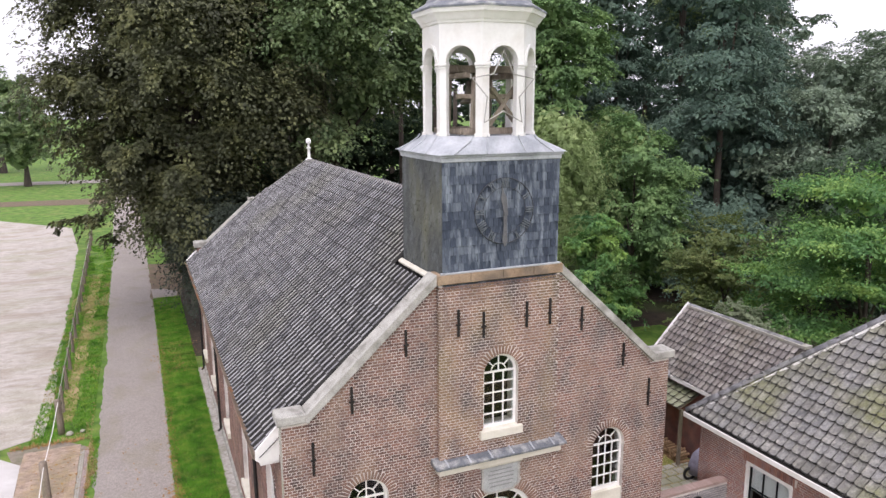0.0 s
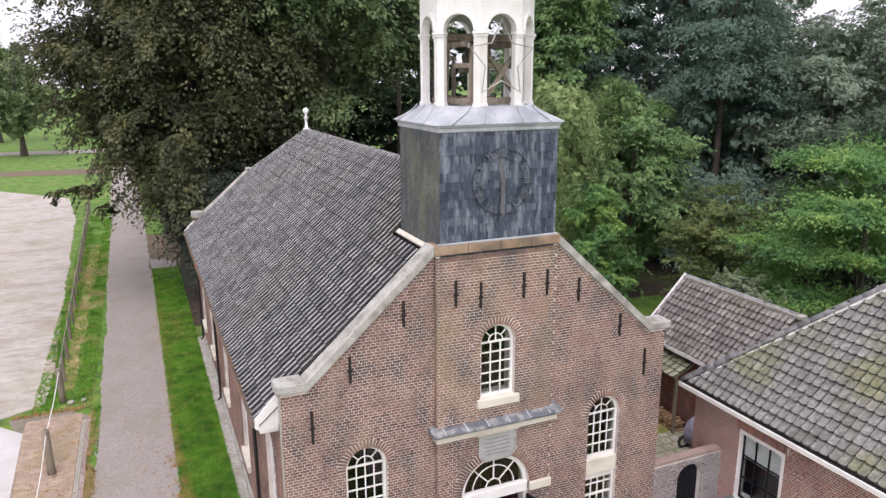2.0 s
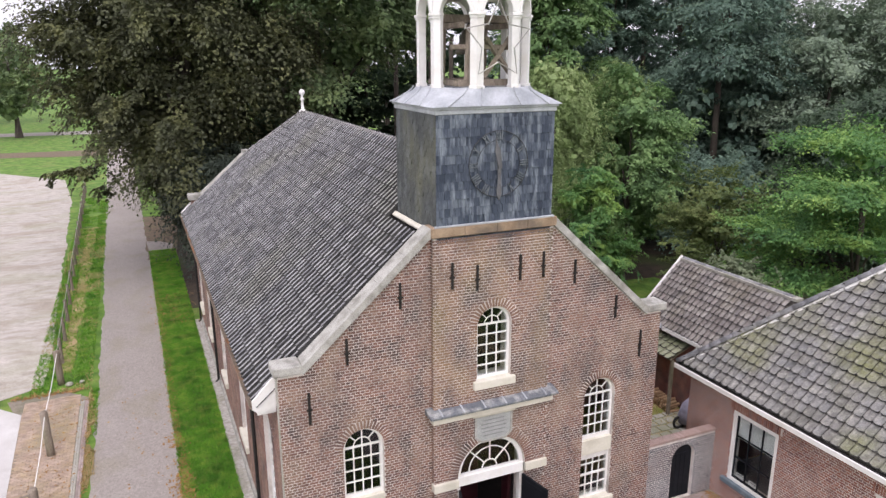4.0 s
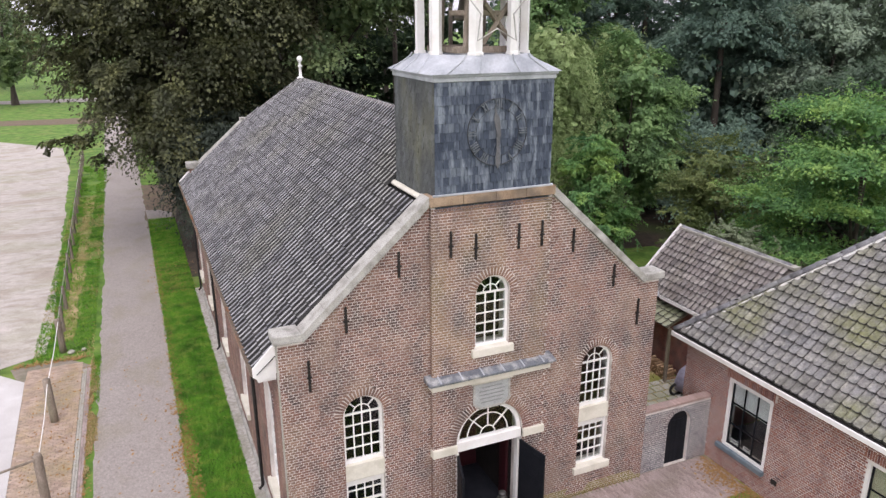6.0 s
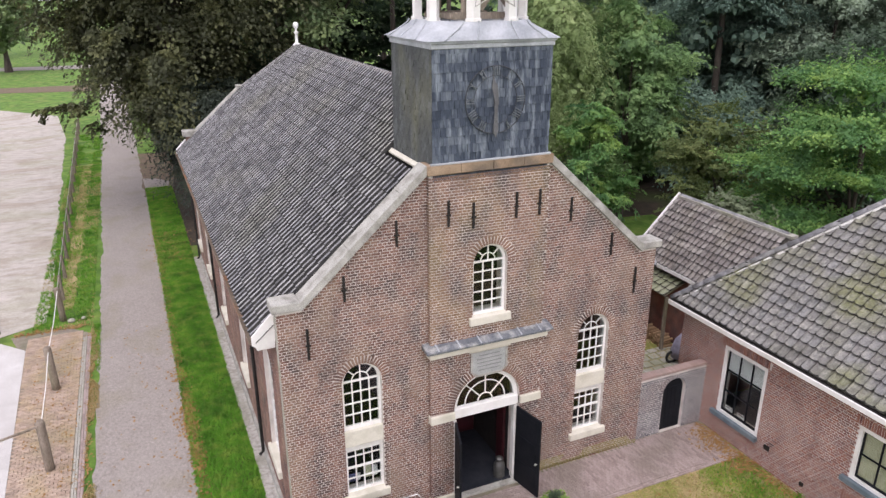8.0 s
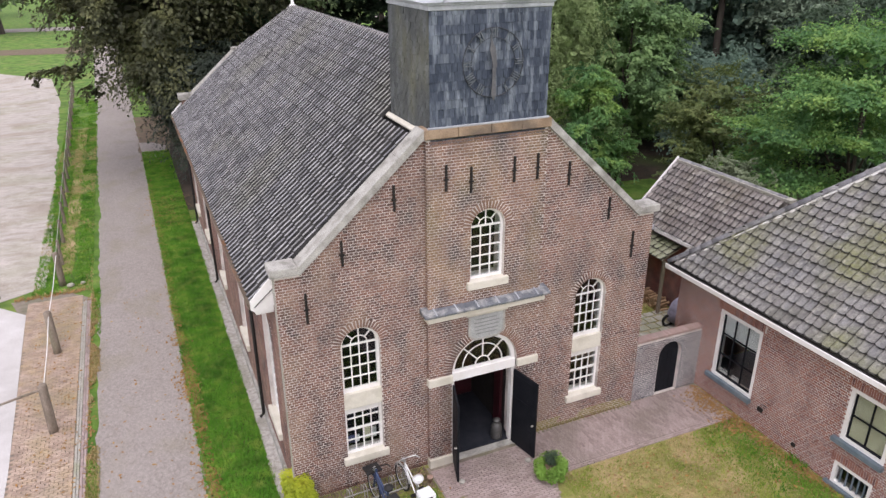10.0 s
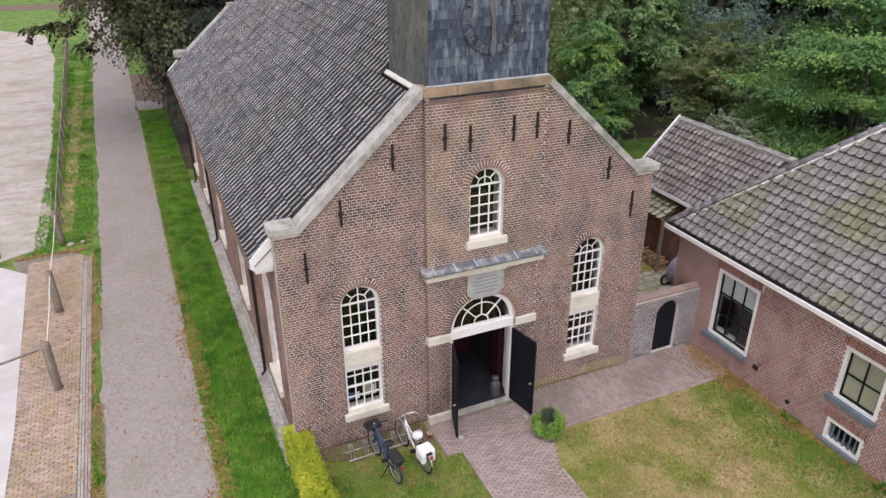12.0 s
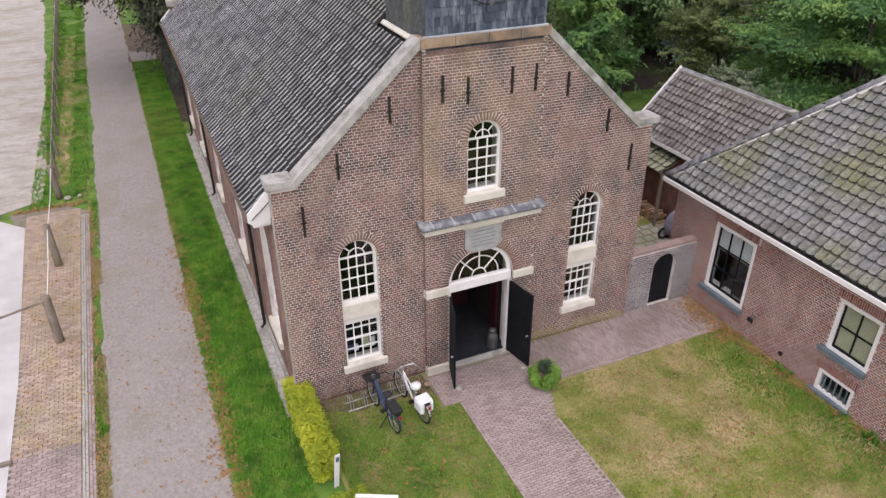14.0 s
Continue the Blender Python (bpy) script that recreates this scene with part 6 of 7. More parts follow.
blades("weeds", spots_in(260, 7.2, 7.46, -7.2, -3.0, lambda x, y: noise.noise((y * 1.4, 3, 0)) > 0.1), 0.16, M_GRASS, "tufts of weeds at the foot of the house wall", rs, 0.02)
blades("weeds", spots_in(2500, 5.2, 10.0, 3.6, 7.5, lambda x, y: True), 0.06, M_GRASS_DRY, "moss and weeds in the courtyard", rs)


def litter(spots, label):
    k = len(spots)
    P = np.array(spots) + np.c_[np.zeros((k, 2)), 0.012 + 0.02 * rs.random(k)]
    an = rs.random(k) * 2 * np.pi
    a = np.c_[np.cos(an), np.sin(an), rs.normal(scale=0.3, size=k)] * (0.035 + 0.03 * rs.random(k))[:, None]
    b = np.c_[-np.sin(an), np.cos(an), rs.normal(scale=0.3, size=k)] * 0.028
    V = np.stack([P - a, P + b, P + a, P - b], 1)
    me = bpy.data.meshes.new("fallen_leaves")
    me.from_pydata(V.reshape(-1, 3).tolist(), [], [[4 * i, 4 * i + 1, 4 * i + 2, 4 * i + 3] for i in range(k)])
    me.materials.append(M_LITTER)
    return tagged(new("fallen_leaves", me), label, "leaves", kind="stuff")


def band(n, x, y0, y1, sd, zz=0.02, f=lambda y: 1.0):
    ys = y0 + (y1 - y0) * rs.random(n)
    return [(x + rs.normal() * sd, y, zz) for y in ys if rs.random() < f(y)]


litter(band(1300, -6.98, -3, 10, 0.16, f=lambda y: 0.15 + 0.85 * (noise.noise((y * 0.4, 6, 0)) > 0.05)) + band(2600, -6.82, -3, 9, 0.1, f=lambda y: 0.25 + 0.75 * (noise.noise((y * 0.5, 0, 0)) > -0.1)) + band(1200, -6.88, 9, 30, 0.08) + [(-6.2 + rs.normal() * 0.5, 21 + 5 * rs.random(), 0.03) for _ in range(700)], "orange-brown leaves along the lane edge")
litter(band(350, -9.8, -3, 14.5, 0.1, f=lambda y: 0.2 + 0.8 * (noise.noise((y * 0.5, 9, 0)) > 0.0)) + band(300, -9.7, -3, 14.5, 0.07, f=lambda y: 0.3 + 0.7 * (noise.noise((y * 0.4, 4, 0)) > -0.1)) + [(-10.0 - 2.5 * rs.random(), 15.1 + rs.normal() * 0.1, 0.02) for _ in range(300)], "orange-brown leaves along the pavement edge")
litter(band(700, 7.1, -2.4, -0.2, 0.2) + band(650, 7.25, -4.6, 0.0, 0.1) + band(250, 7.32, -7.5, -3.5, 0.07) + [(6.4 + rs.random(), -1.0 + rs.normal() * 0.25, 0.045) for _ in range(60)], "brown leaves at the foot of the house wall")


litter([(-4.4 + 3.1 * rs.random(), -6.5 + 5.6 * rs.random(), 0.03) for _ in range(160)] + [(1.5 + 5.6 * rs.random(), -7 + 5 * rs.random(), 0.03) for _ in range(220)], "scattered yellow leaves on the lawn")
litter([(-11.5 + 1.5 * rs.random(), 1 + 13 * rs.random() ** 0.8, 0.045) for _ in range(260)] + [(-9.5 + 2.6 * rs.random(), -2 + 16 * rs.random(), 0.02) for _ in range(140)], "scattered brown leaves on lane and pavement")


# ---- fence, posts, hedge and small things ----
fence = thing("fence", "weathered wooden post fence with wires and white cord", "fence")
for i in range(17):
    y = 18.2 + 2.7 * i
    x = -10.98 - 0.02 * (y - 18)
    part("fence_post", limb([(x, y, -0.05), (x + 0.01, y, 0.6), (x + random.uniform(-0.05, 0.05), y, 1.15)], 0.075, 0.07, 7), M_TIMBER, fence)
for z in (0.5, 0.85, 1.1):
    part("fence_wire", tube([(-10.98 - 0.02 * (y - 18), y, z + 0.02 * math.sin(y)) for y in range(16, 63, 2)], 0.012, seg=4), M_WIRE if z > 1 else M_IRON, fence)


def big_post(x, y, h):
    m = lathe([(0.13, -0.05), (0.125, 0.3), (0.12, h - 0.06), (0.1, h - 0.01), (0.05, h)], (0, 0, 0), 12)
    ob = mesh_ob("wooden_post", m, M_TIMBER, None, "", True)
    ob.matrix_basis = pose(x, y, 0, random.uniform(-1, 1), random.uniform(-1, 1), 0)
    return tagged(ob, "thick round weathered grey wooden post", "post", "posts along the pavement")


big_post(-10.64, 5.56, 1.62)
big_post(-10.76, 10.2, 1.6)
big_post(-10.85, 15.95, 1.45)
cord = mesh_ob("cord", tube([(-10.62, 5.5, 1.45), (-10.68, 7.8, 1.38), (-10.76, 10.15, 1.45), (-10.8, 13, 1.3), (-10.85, 15.9, 1.35)], 0.014, seg=5), M_WHITE)
tagged(cord, "white cord tied between the wooden posts", "cord")
rail = mesh_ob("rail", cyl((-10.7, 5.45, 1.5), (-14.5, 4.1, 1.48), 0.035, seg=8), M_TIMBER)
tagged(rail, "grey pole rail fixed to the wooden post", "rail")
low = mesh_ob("edge_board", box((-12.1, 0.85, 0.05), (-11.55, 0.95, 0.14), None, 0.01), M_TIMBER)
tagged(low, "short grey board lying on the slab edge", "board")
st = mesh_ob("stone", lathe([(0.02, 0), (0.13, 0.02), (0.15, 0.07), (0.1, 0.13), (0.02, 0.15)], (0, 0, 0), 9), M_FLAG, None, "", True)
tagged(st, "pale rounded stone on the ground", "stone", "loose stones")
st.matrix_basis = pose(-10.55, 15.7, 0.0)
for x, y, s in ((-1.02, -1.0, 0.6), (0.93, -0.98, 0.6), (-10.1, 15.75, 0.7)):
    o = copy_thing(st, pose(x, y, 0.03, 0, 0, 40))
    o.scale = (s, s, s)

# car-park sign at the edge of the lot
sign = thing("sign_board", "low red-brown sign board with a pale edge in the car park", "sign", -13.35, 15.6, 0)
part("board", box((-0.5, -0.02, 0.35), (0.3, 0.02, 0.85), None, 0.005), M_RED, sign)
part("board_rim", box((0.3, -0.03, 0.3), (0.34, 0.03, 0.9)), M_WHITE, sign)
for x in (-0.4, 0.32):
    part("post", box((x - 0.03, -0.05, 0), (x + 0.03, -0.021, 0.9)), M_TIMBER, sign)


def leafy_box(name, label, x0, x1, y0, y1, h, seed, n):
    r2 = np.random.RandomState(seed)
    t = thing(name, label, "hedge", (x0 + x1) / 2, (y0 + y1) / 2, 0)
    w, d = (x1 - x0) / 2, (y1 - y0) / 2
    C, R = [], []
    for i in np.arange(-d + 0.15, d, 0.22):
        for j in np.arange(-w + 0.13, w, 0.2):
            for k in np.arange(0.12, h - 0.05, 0.2):
                C.append((j + r2.normal() * 0.02, i + r2.normal() * 0.02, k + 0.04 * r2.normal()))
                R.append((0.16, 0.16, 0.16))
    C, R = np.array(C), np.array(R)
    leaf_cloud("foliage", C, R, np.full(len(C), max(24, 2 * n // len(C))), 0.055, L_BOX, t, r2, 0, 1.0, 0.3, 0.6)
    for i in range(5):
        part("stem", cyl((r2.uniform(-0.1, 0.1), -d + 0.3 + (2 * d - 0.6) * i / 4, -0.02), (r2.uniform(-0.1, 0.1), -d + 0.3 + (2 * d - 0.6) * i / 4, h * 0.8), 0.02), M_BARK, t)
    return t


# ---- bicycles ----
M_TYRE = surf("black_rubber", [(0.015, 0.015, 0.015), (0.03, 0.03, 0.03)], 20, 0.8, 0.1)
M_NAVY = surf("navy_bike_paint", [(0.015, 0.028, 0.075), (0.025, 0.045, 0.11)], 6, 0.35, 0.0)
M_CHROME = surf("dull_chrome", [(0.45, 0.45, 0.45), (0.6, 0.6, 0.6)], 10, 0.3, 0.0, metal=0.8)
M_WHITE_COVER = surf("white_plastic_cover", [(0.72, 0.72, 0.72), (0.82, 0.82, 0.82)], 6, 0.5, 0.1)
M_REDLIGHT = surf("red_reflector", [(0.3, 0.01, 0.02), (0.4, 0.02, 0.03)], 6, 0.3, 0.0)


def bicycle(label, x, y, rz, frame_mat, lean, white_bags):
    b = thing("bicycle", label, "bicycle", x, y, 0.02, rz, "bicycles in the rack")
    b.matrix_basis = pose(x, y, 0.02, 0, lean, rz)
    R = 0.34
    for yy, nm in ((-0.56, "rear_wheel"), (0.56, "front_wheel")):
        wh = part(nm, tube([(0, yy + R * math.cos(2 * math.pi * i / 28), R + R * math.sin(2 * math.pi * i / 28)) for i in range(28)], 0.024, True, 6), M_TYRE, b)
        part("rim", tube([(0, yy + (R - 0.04) * math.cos(2 * math.pi * i / 24), R + (R - 0.04) * math.sin(2 * math.pi * i / 24)) for i in range(24)], 0.011, True, 5), M_CHROME, wh)
        bm = bmesh.new()
        for i in range(10):
            t = math.pi * i / 10
            add_cyl(bm, (0, yy - (R - 0.04) * math.cos(t), R - (R - 0.04) * math.sin(t)), (0, yy + (R - 0.04) * math.cos(t), R + (R - 0.04) * math.sin(t)), 0.0025, seg=4)
        part("spoke", bm, M_CHROME, wh)
        part("mudguard", tube([(0, yy + (R + 0.04) * math.cos(t), R + (R + 0.04) * math.sin(t)) for t in [math.radians(10 + 16 * i) for i in range(11)]], 0.026, seg=5), frame_mat, b)
    for p, q, r in (((0, -0.56, R), (0, -0.12, 0.3), 0.014), ((0, -0.12, 0.3), (0, -0.25, 0.85), 0.018), ((0, -0.12, 0.3), (0, 0.4, 0.82), 0.024), ((0, -0.2, 0.62), (0, 0.4, 0.9), 0.02),
                    ((0, 0.56, R), (0, 0.38, 0.98), 0.02), ((0, -0.56, R), (0, -0.22, 0.72), 0.012)):
        part("frame_tube", cyl(p, q, r * (1.0 if white_bags else 1.6), seg=8), frame_mat, b)
    part("handlebar", tube([(-0.3, 0.22, 1.06), (-0.26, 0.32, 1.08), (-0.1, 0.38, 1.05), (0.1, 0.38, 1.05), (0.26, 0.32, 1.08), (0.3, 0.22, 1.06)], 0.014, seg=6), M_CHROME if white_bags else M_TYRE, b)
    part("head_lamp", lathe([(0.03, 0), (0.05, 0.03), (0.045, 0.08)], (0, 0.47, 0.9), 10), M_CHROME, b)
    part("saddle", lathe([(0.05, 0), (0.11, 0.03), (0.12, 0.07), (0.04, 0.1)], (0, -0.28, 0.88), 12), M_WHITE_COVER if white_bags else M_TYRE, b, "", True)
    part("luggage_rack", box((-0.07, -0.85, 0.7), (0.07, -0.35, 0.725), None, 0.006), M_IRON, b)
    part("crank", cyl((-0.12, -0.12, 0.3), (0.12, -0.12, 0.3), 0.05, seg=10), M_IRON, b)
    part("tail_light", box((-0.035, -0.93, 0.62), (0.035, -0.89, 0.7), None, 0.008), M_REDLIGHT, b)
    if white_bags:
        for s in (-1, 1):
            part("pannier", box((min(s * 0.06, s * 0.19), -0.82, 0.42), (max(s * 0.06, s * 0.19), -0.44, 0.74), None, 0.05), M_WHITE_COVER, b, "white pannier bag")
        part("saddle_cover", lathe([(0.13, 0), (0.14, 0.05), (0.09, 0.1), (0.02, 0.12)], (0, -0.24, 0.84), 12), M_WHITE_COVER, b, "white plastic saddle cover", True)
        part("bag_flap", box((-0.18, -0.8, 0.73), (0.18, -0.45, 0.77), None, 0.02), M_WHITE_COVER, b)
    else:
        part("battery", box((-0.06, -0.8, 0.62), (0.06, -0.4, 0.7), None, 0.01), M_NAVY, b)
        part("child_seat_bag", box((-0.13, -0.86, 0.73), (0.13, -0.4, 0.86), None, 0.03), M_TYRE, b)
        part("front_carrier", box((-0.2, 0.45, 0.82), (0.2, 0.78, 0.86), None, 0.01), M_IRON, b)
        part("kick_stand", beam((-0.02, -0.3, 0.3), (-0.28, -0.35, 0.02), 0.02, 0.02), M_IRON, b)
    return b


bicycle("dark navy electric bicycle parked in the rack", -3.14, -1.12, 7, M_NAVY, 0, False)
bicycle("grey bicycle with white saddle cover and white panniers", -2.38, -1.1, 8, M_CHROME, 0, True)
rack = thing("bicycle_rack", "galvanised steel bicycle rack standing by the church wall", "bicycle rack", -3.05, -0.62, 0.0, 2)
for yy in (0.0, 0.32):
    part("rack_rail", cyl((-0.85, yy, 0.05), (0.85, yy, 0.05), 0.02, seg=6), M_WIRE, rack)
for i in range(5):
    x = -0.75 + 0.37 * i
    for s in (-0.035, 0.035):
        part("rack_hoop", tube([(x + s, 0, 0.05), (x + s, 0.06, 0.36), (x + s, 0.16, 0.4), (x + s, 0.28, 0.34), (x + s, 0.32, 0.05)], 0.012, seg=5), M_WIRE, rack)
M_POT = surf("terracotta", [(0.32, 0.20, 0.15), (0.45, 0.33, 0.27)], 5, 0.85, 0.2)
for x, y, h in ((-1.95, -0.42, 0.13), (-1.74, -0.62, 0.17)):
    o = mesh_ob("flower_pot", lathe([(0.05, 0), (0.07, h * 0.8), (0.08, h * 0.82), (0.08, h), (0.065, h), (0.055, h * 0.85)], (x, y, 0.01), 12), M_POT, None, "", True)
    tagged(o, "small terracotta flower pot beside the door", "flower pot", "flower pots")
tree("beech_tree", "huge dark olive-green beech overhanging the lane", -4.2, 31.2, 25, 6.6, 5.0, L_BEECH, 1, 280000, 0.215, 190, 0.24, droop=1.0, aspect=0.62, trunk_r=0.65, limbs=10, offset=(-0.3, 0),
     boughs=[(-5.0 - 0.4 * i, 0.3 - 0.1 * i, 6.4 - 0.02 * i, 0.8 - 0.05 * i) for i in range(7)] + [(-4.4, 0.2, 5.4, 0.8), (-4.6, 0.0, 5.0, 0.6)])
tree("yew_bush", "nearly black-green yew under the beech behind the church", -2.4, 28.6, 8.5, 3.0, 0.6, leaf_mat("yew_needle", [(0.022, 0.032, 0.024), (0.038, 0.052, 0.036), (0.07, 0.088, 0.055)], 0.1), 65, 60000, 0.17, 80, 0.34, droop=1.0, trunk_r=0.25, category="bush")
tree("maple_tree", "large mid-green maple behind the church", 3.6, 30.5, 26, 7.0, 10.2, L_MAPLE, 2, 150000, 0.25, 95, 0.25, droop=0.6, aspect=0.62, trunk_r=0.5, limbs=8)
tree("willow_tree", "pale green weeping willow behind the tower", 12.9, 18.4, 12.6, 2.3, 5.0, L_WILLOW, 3, 50000, 0.2, 120, 0.75, droop=0.1, aspect=0.22, trunk_r=0.25, habit="weep", width=0.06)
tree("willow_tree", "small pale weeping willow before the dark wood", 19.0, 21.0, 12.4, 1.5, 8.2, L_WILLOW, 33, 16000, 0.2, 50, 0.9, droop=0.1, aspect=0.22, trunk_r=0.18, habit="weep", width=0.06)
tree("lime_tree", "tall fresh green lime tree behind the tower", 16.4, 23.4, 21.5, 2.9, 5.0, L_LIME, 34, 70000, 0.21, 60, 0.34, droop=0.6, trunk_r=0.28)
tree("ash_tree", "mid-green broadleaf tree beside the willow", 17.4, 17.4, 11.8, 2.6, 2.4, L_LIME, 4, 60000, 0.17, 52, 0.36, droop=0.6, trunk_r=0.2)
tree("elder_bush", "bright green bush behind the church gable", 12.2, 13.3, 7.4, 1.7, 1.4, L_BRIGHT, 5, 26000, 0.14, 60, 0.32, droop=0.5, trunk_r=0.1, category="bush")
for i, (x, y, h, r) in enumerate(((23.0, 28.0, 27, 3.8), (27.4, 21.5, 29, 5.0), (31.5, 24.0, 27, 4.0), (30.0, 28.5, 30, 5.5), (21.0, 33.0, 27, 5.0))):
    tree("spruce_tree", "tall dark blue-green spruce in the wood", x, y, h, r, 2.0 + i * 0.4, L_BLUE, 20 + i, 70000, 0.24, 95, 0.34, shape="cone", droop=0.75, trunk_r=0.35, group="spruces in the wood", aspect=0.42, habit="conifer", width=0.32)
for i, (x, y, h, r) in enumerate(((37.5, 15.2, 20.5, 3.6), (41.5, 23.5, 18.0, 4.2), (33.0, 18.4, 15.8, 3.8), (36.2, 25.0, 23.5, 4.0), (30.0, 12.5, 11.0, 3.6), (34.0, 10.0, 12.0, 3.8))):
    tree("wood_tree", "hazy green broadleaf tree at the wood's edge", x, y, h, r, 1.5, L_HAZY if i < 4 else L_DARK, 40 + i, 46000, 0.22, 56, 0.36, droop=0.55, trunk_r=0.22, group="trees at the wood's edge")
tree("birch_tree", "pale yellow-green birch top over the wood", 33.6, 30.5, 28, 2.8, 14.0, L_WILLOW, 35, 26000, 0.22, 70, 0.34, droop=0.8, trunk_r=0.2)
tree("hawthorn_bush", "olive green spiky bush behind the outbuilding", 17.1, 10.1, 8.0, 2.1, 1.5, leaf_mat("olive_leaf", [(0.065, 0.095, 0.03), (0.125, 0.17, 0.055), (0.25, 0.28, 0.10)]), 60, 22000, 0.14, 40, 0.42, droop=0.1, trunk_r=0.1, category="bush", width=0.2)
tree("robinia_tree", "bright green tree with layered feathery foliage", 18.4, 4.2, 9.4, 4.0, 2.6, L_BRIGHT, 61, 84000, 0.13, 40, 0.26, shape="layers", droop=0.12, trunk_r=0.2, habit="conifer", width=0.5)
tree("tamarisk_bush", "grey-green feathery shrub beside the bright tree", 13.9, 5.6, 5.2, 1.3, 1.6, L_GREY, 62, 17000, 0.11, 50, 0.34, droop=0.2, trunk_r=0.08, category="bush", width=0.2)
tree("field_tree", "round green tree in the far fields", -31.7, 150, 21, 7.5, 6, L_MAPLE, 63, 14000, 0.6, 60, 0.25, trunk_r=0.6)
tree("field_tree", "round green tree in the far fields", -24, 120, 17, 6.5, 4, L_MAPLE, 64, 14000, 0.5, 60, 0.25, trunk_r=0.5)

# dark wood behind everything
rsw = np.random.RandomState(77)
wood_c, wood_r = [], []
for k in range(520):
    f = rsw.random()
    x = -6 + 62 * f
    y = 62 - 34 * f ** 1.3 + rsw.normal() * 3.5
    top = 27 if f < 0.84 else 15.5
    wood_c.append((x, y, top * (0.05 + 0.95 * rsw.random() ** 0.9)))
    wood_r.append(np.array([2.4, 2.4, 1.8]) * (0.7 + 0.6 * rsw.random()))
for k in range(150):
    f = rsw.random()
    wood_c.append((-4 + 18 * f, 46 - 6 * f + rsw.normal() * 1.2, 0.5 + 11 * rsw.random()))
    wood_r.append(np.array([2.0, 2.0, 1.5]) * (0.7 + 0.6 * rsw.random()))
wood = spray_cloud("wood", np.array(wood_c), np.array(wood_r), np.full(len(wood_c), 200), 0.6, L_DARK, None, rsw, 0.6)
tagged(wood, "dense dark wood behind the church", "wood", kind="stuff")
under_c, under_r = [], []
for k in range(260):
    f = rsw.random()
    under_c.append((-3 + 30 * f + rsw.normal(), 40 - 10 * f + rsw.normal() * 2.5, 0.8 + 3.4 * rsw.random() ** 1.5))
    under_r.append(np.array([1.4, 1.4, 1.1]) * (0.6 + 0.7 * rsw.random()))
for k in range(60):
    f = rsw.random()
    under_c.append((26 + 16 * f + rsw.normal(), 19 - 9 * f + rsw.normal() * 1.5, 0.6 + 2.6 * rsw.random() ** 1.5))
    under_r.append(np.array([1.2, 1.2, 0.9]) * (0.6 + 0.7 * rsw.random()))
under = spray_cloud("undergrowth", np.array(under_c), np.array(under_r), np.full(len(under_c), 160), 0.28, L_DARK, None, rsw, 0.4)
tagged(under, "dark undergrowth along the wood's edge", "undergrowth", kind="stuff")
for i in range(26):
    x, y = -2 + 33 * rsw.random(), 37 + 12 * rsw.random()
    y -= max(0, x - 8) * 0.45
    o = mesh_ob("tree_trunk", limb([(x, y, 0), (x + rsw.normal() * 0.2, y, 6), (x + rsw.normal() * 0.4, y, 14)], 0.28, 0.15), M_BARK, None, "", True)
    tagged(o, "bare dark tree trunk in the wood's shade", "tree trunk", "trunks in the wood")

# hedge and planter
leafy_box("hedge", "clipped yellow-green box hedge by the church corner", -5.3, -4.62, -2.6, 0.2, 0.82, 70, 26000)
leafy_box("hedge", "clipped yellow-green box hedge at the gate", -5.25, -4.5, -4.6, -3.55, 0.62, 71, 9000)
pl = thing("planter", "bushy light green plant in a pot on the path", "planter", 1.12, -1.75, 0.02)
part("pot", lathe([(0.18, 0), (0.24, 0.28), (0.26, 0.3), (0.22, 0.3)], (0, 0, 0), 14), M_POT, pl, "", True)
r3 = np.random.RandomState(9)
an = r3.random(40) * 6.28
leaf_cloud("foliage", np.c_[0.3 * np.cos(an), 0.3 * np.sin(an), 0.2 + 0.35 * r3.random(40)], np.full((40, 3), 0.15), np.full(40, 90), 0.07, leaf_mat("lime_leaf", [(0.10, 0.22, 0.03), (0.18, 0.33, 0.05), (0.26, 0.42, 0.09)]), pl, r3)
leaf_cloud("conifer_tuft", np.c_[r3.normal(scale=0.05, size=14), r3.normal(scale=0.05, size=14), 0.5 + 0.02 * np.arange(14)], np.full((14, 3), 0.11), np.full(14, 70), 0.07, L_DARK, pl, r3, -2, 1, 0.2, 0.25)
sg = thing("marker_post", "thin white marker board beside the hedge", "marker", -4.86, -2.78, 0, 10)
part("board", box((-0.06, -0.012, 0.0), (0.06, 0.012, 1.0), pose(0, 0, 0, 3, 4, 0), 0.003), M_WHITE, sg)
part("label_plate", box((-0.04, -0.02, 0.8), (0.04, -0.0125, 0.93), pose(0, 0, 0, 3, 4, 0)), M_BLUEGREY, sg)
wr = thing("white_rail", "white painted low rail by the gate hedge", "rail", 0, 0, 0)
part("rail_bar", beam((-4.7, -3.8, 0.7), (-3.9, -4.2, 0.7), 0.08, 0.08, (0, 0, 1), 0.008), M_WHITE, wr)
for q in ((-4.6, -3.85), (-4.0, -4.15)):
    part("rail_post", box((q[0] - 0.03, q[1] - 0.03, 0), (q[0] + 0.03, q[1] + 0.03, 0.66)), M_WHITE, wr)

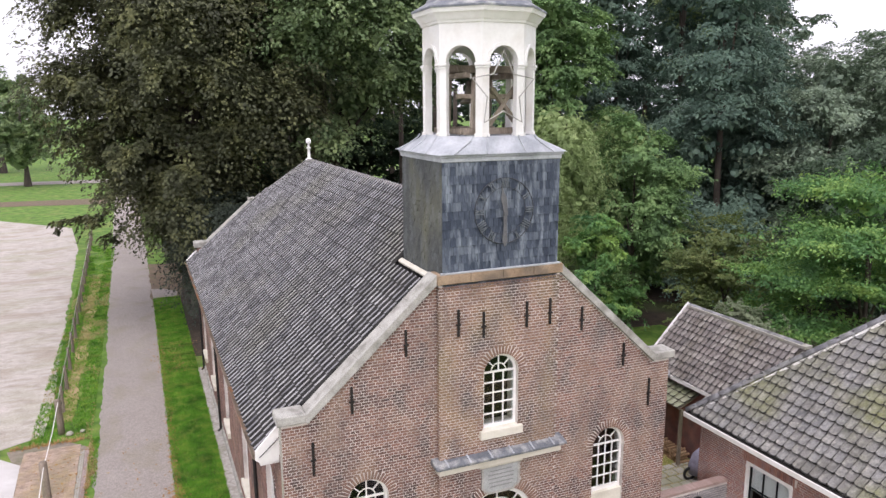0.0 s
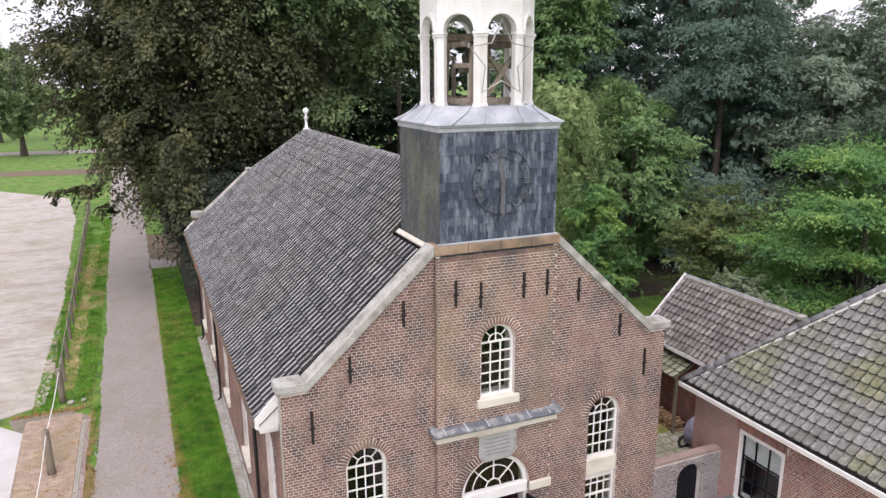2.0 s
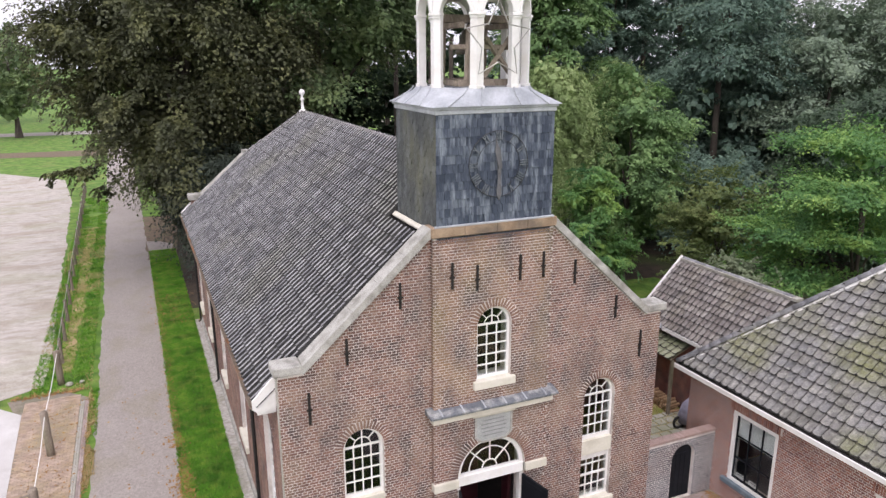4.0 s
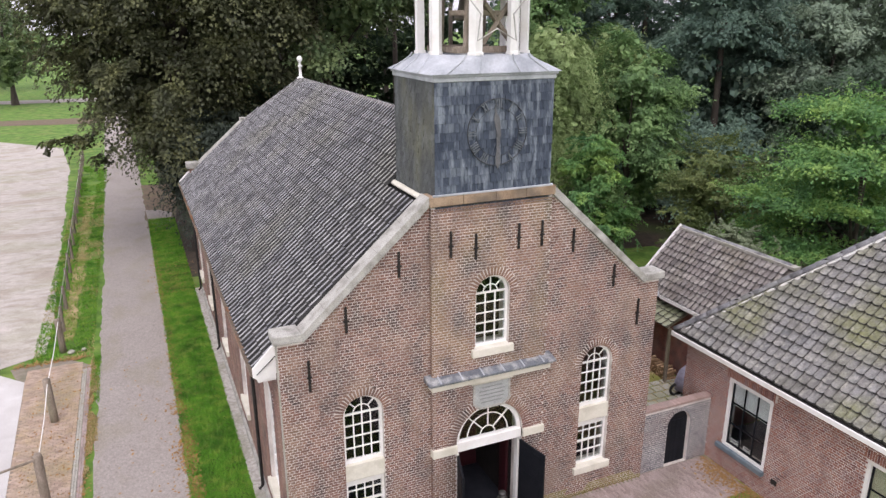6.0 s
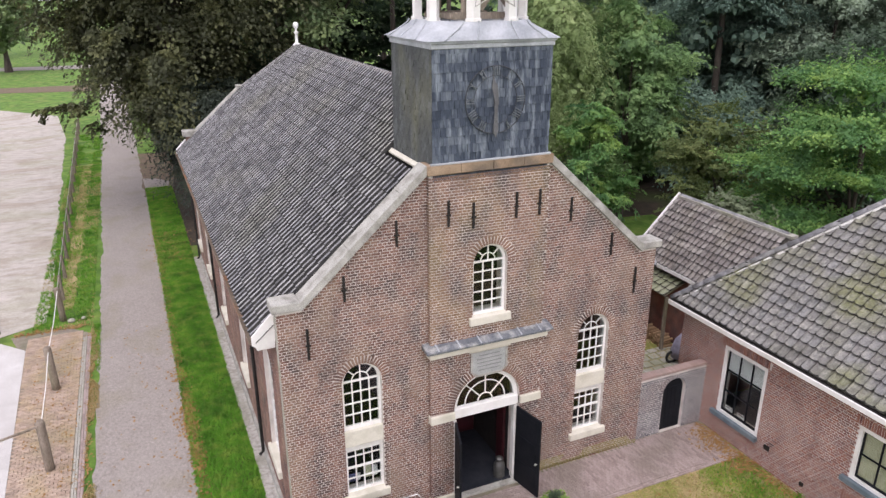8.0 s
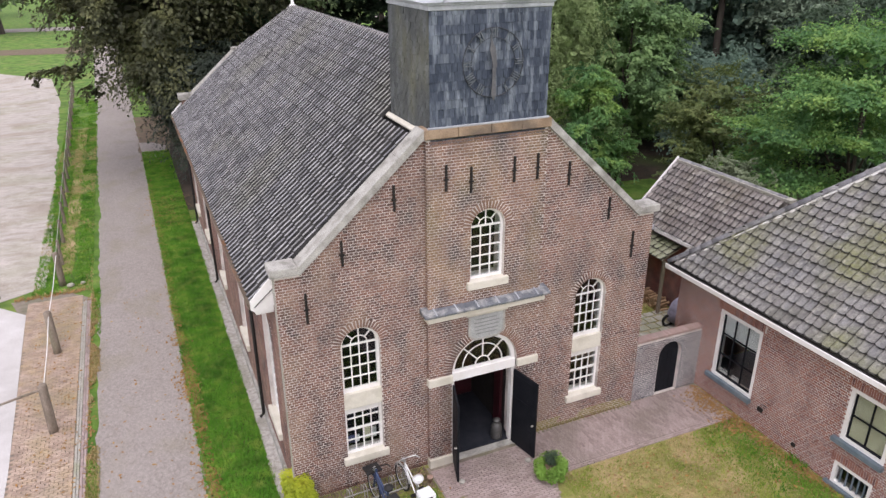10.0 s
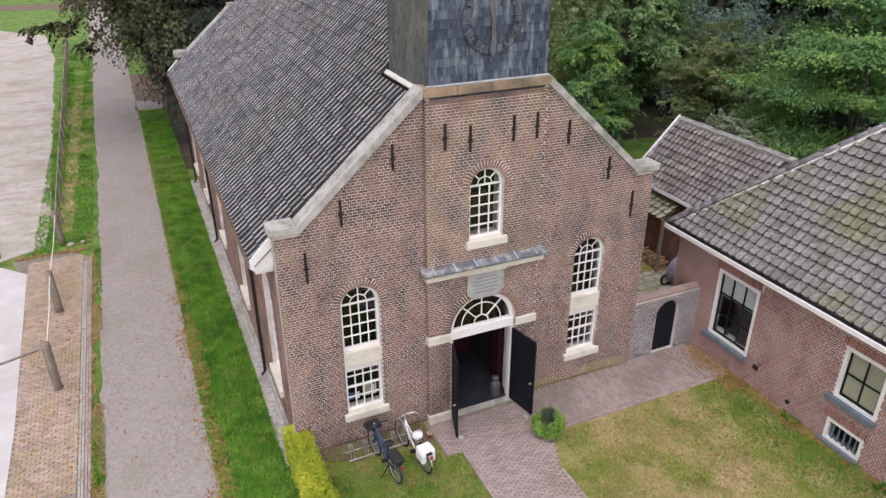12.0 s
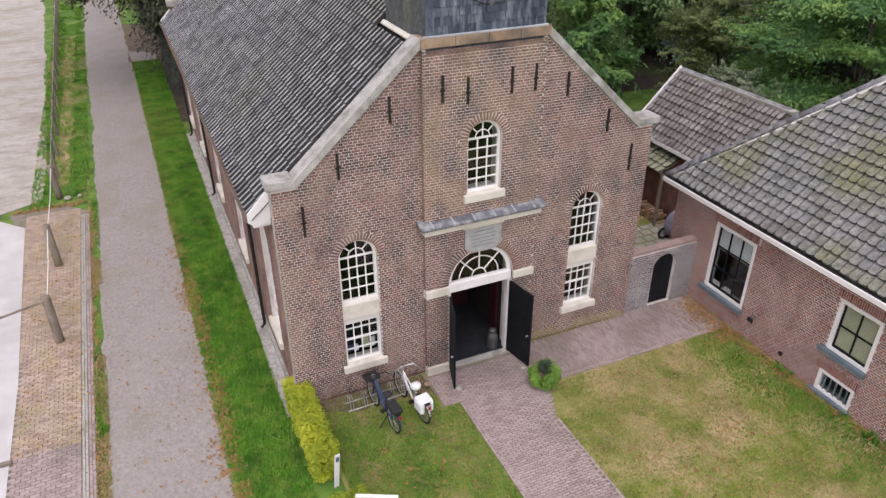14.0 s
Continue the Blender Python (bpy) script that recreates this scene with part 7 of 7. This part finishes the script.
# courtyard: lean-to with firewood, covered scooter
shed = thing("lean_to", "dark timber lean-to with a mossy tile roof against the outbuilding", "shed")
part("shed_wall", box((9.55, 6.2, 0), (10.19, 6.28, 2.4)), M_RED, shed)
for yy in (4.2, 5.2, 6.2):
    part("shed_post", box((9.4, yy - 0.05, 0), (9.5, yy + 0.05, 2.15)), M_TIMBER, shed)
part("roof_deck", beam((9.3, 5.25, 2.2), (10.2, 5.25, 2.6), 2.2, 0.04), M_TIMBER, shed)
su = Vector((0.9, 0, 0.4)).normalized()
stl = tile_field((9.25, 6.35, 2.2), (0, -1, 0), su, 8, 3, 0.28, 0.32, lambda u, s: True, random.Random(3), 0.005, 0.03)
M_TILE_GREEN = surf("green_mossy_tile", [(0.14, 0.15, 0.09), (0.24, 0.25, 0.17), (0.3, 0.3, 0.22)], 2, 0.85, 0.4, 30, rand=0.5, stain=(0.13, 0.17, 0.05), stain_scale=1.2)
pieces("roof_tile", "roof_tiles", flat_tile(0.28, 0.32), stl, M_TILE_GREEN, shed, (9, 5, 2), 300, "", False, (M_TILE_EDGE, FLAT_EDGE))
rr = random.Random(12)
M_LOG = surf("split_firewood", [(0.22, 0.13, 0.07), (0.38, 0.25, 0.15), (0.46, 0.33, 0.2)], 4, 0.9, 0.4, rand=0.7)
for i in range(46):
    z = 0.06 + 0.11 * (i // 12)
    y = 4.3 + 0.16 * (i % 12) + rr.uniform(-0.03, 0.03)
    o = mesh_ob("firewood_log", cyl((9.55 + rr.uniform(-0.1, 0.05), y, z), (9.95 + rr.uniform(-0.05, 0.1), y + rr.uniform(-0.06, 0.06), z + 0.01), 0.055, seg=6), M_LOG)
    tagged(o, "split firewood log in the lean-to stack", "firewood", "firewood stack")
sc = thing("scooter", "scooter under a grey-violet cover in the courtyard", "scooter", 9.75, 3.2, 0.02, 80)
M_COVER = surf("grey_violet_cover", [(0.20, 0.19, 0.25), (0.32, 0.30, 0.38)], 3, 0.6, 0.3, 8)
bm = lathe([(0.34, 0.2), (0.36, 0.5), (0.3, 0.85), (0.18, 1.05), (0.05, 1.1)], (0, 0, 0), 14)
bmesh.ops.transform(bm, matrix=Matrix.Diagonal((1.0, 1.8, 1, 1)), verts=bm.verts)
part("cover", bm, M_COVER, sc, "", True)
for yy in (-0.55, 0.6):
    part("wheel", tube([(0, yy + 0.2 * math.cos(2 * math.pi * i / 18), 0.22 + 0.2 * math.sin(2 * math.pi * i / 18)) for i in range(18)], 0.05, True, 6), M_TYRE, sc)

# ---- far parked car ----
M_CARPAINT = surf("silver_blue_car_paint", [(0.25, 0.3, 0.36), (0.32, 0.37, 0.43)], 3, 0.3, 0.0, metal=0.5)
car = thing("car", "silver-blue car on the far field road", "car", -34.5, 126.5, 0.04, 94)
part("body", box((-0.85, -2.1, 0.3), (0.85, 2.1, 0.85), None, 0.15), M_CARPAINT, car)
bm = box((-0.75, -1.2, 0.82), (0.75, 1.1, 1.42), None, 0.2)
part("cabin", bm, M_TYRE, car, "dark car windows")
part("car_roof", box((-0.68, -0.8, 1.4), (0.68, 0.7, 1.47), None, 0.03), M_CARPAINT, car)
for sx in (-0.8, 0.8):
    for sy in (-1.35, 1.35):
        part("wheel", cyl((sx - 0.1, sy, 0.32), (sx + 0.1, sy, 0.32), 0.32, seg=14), M_TYRE, car)
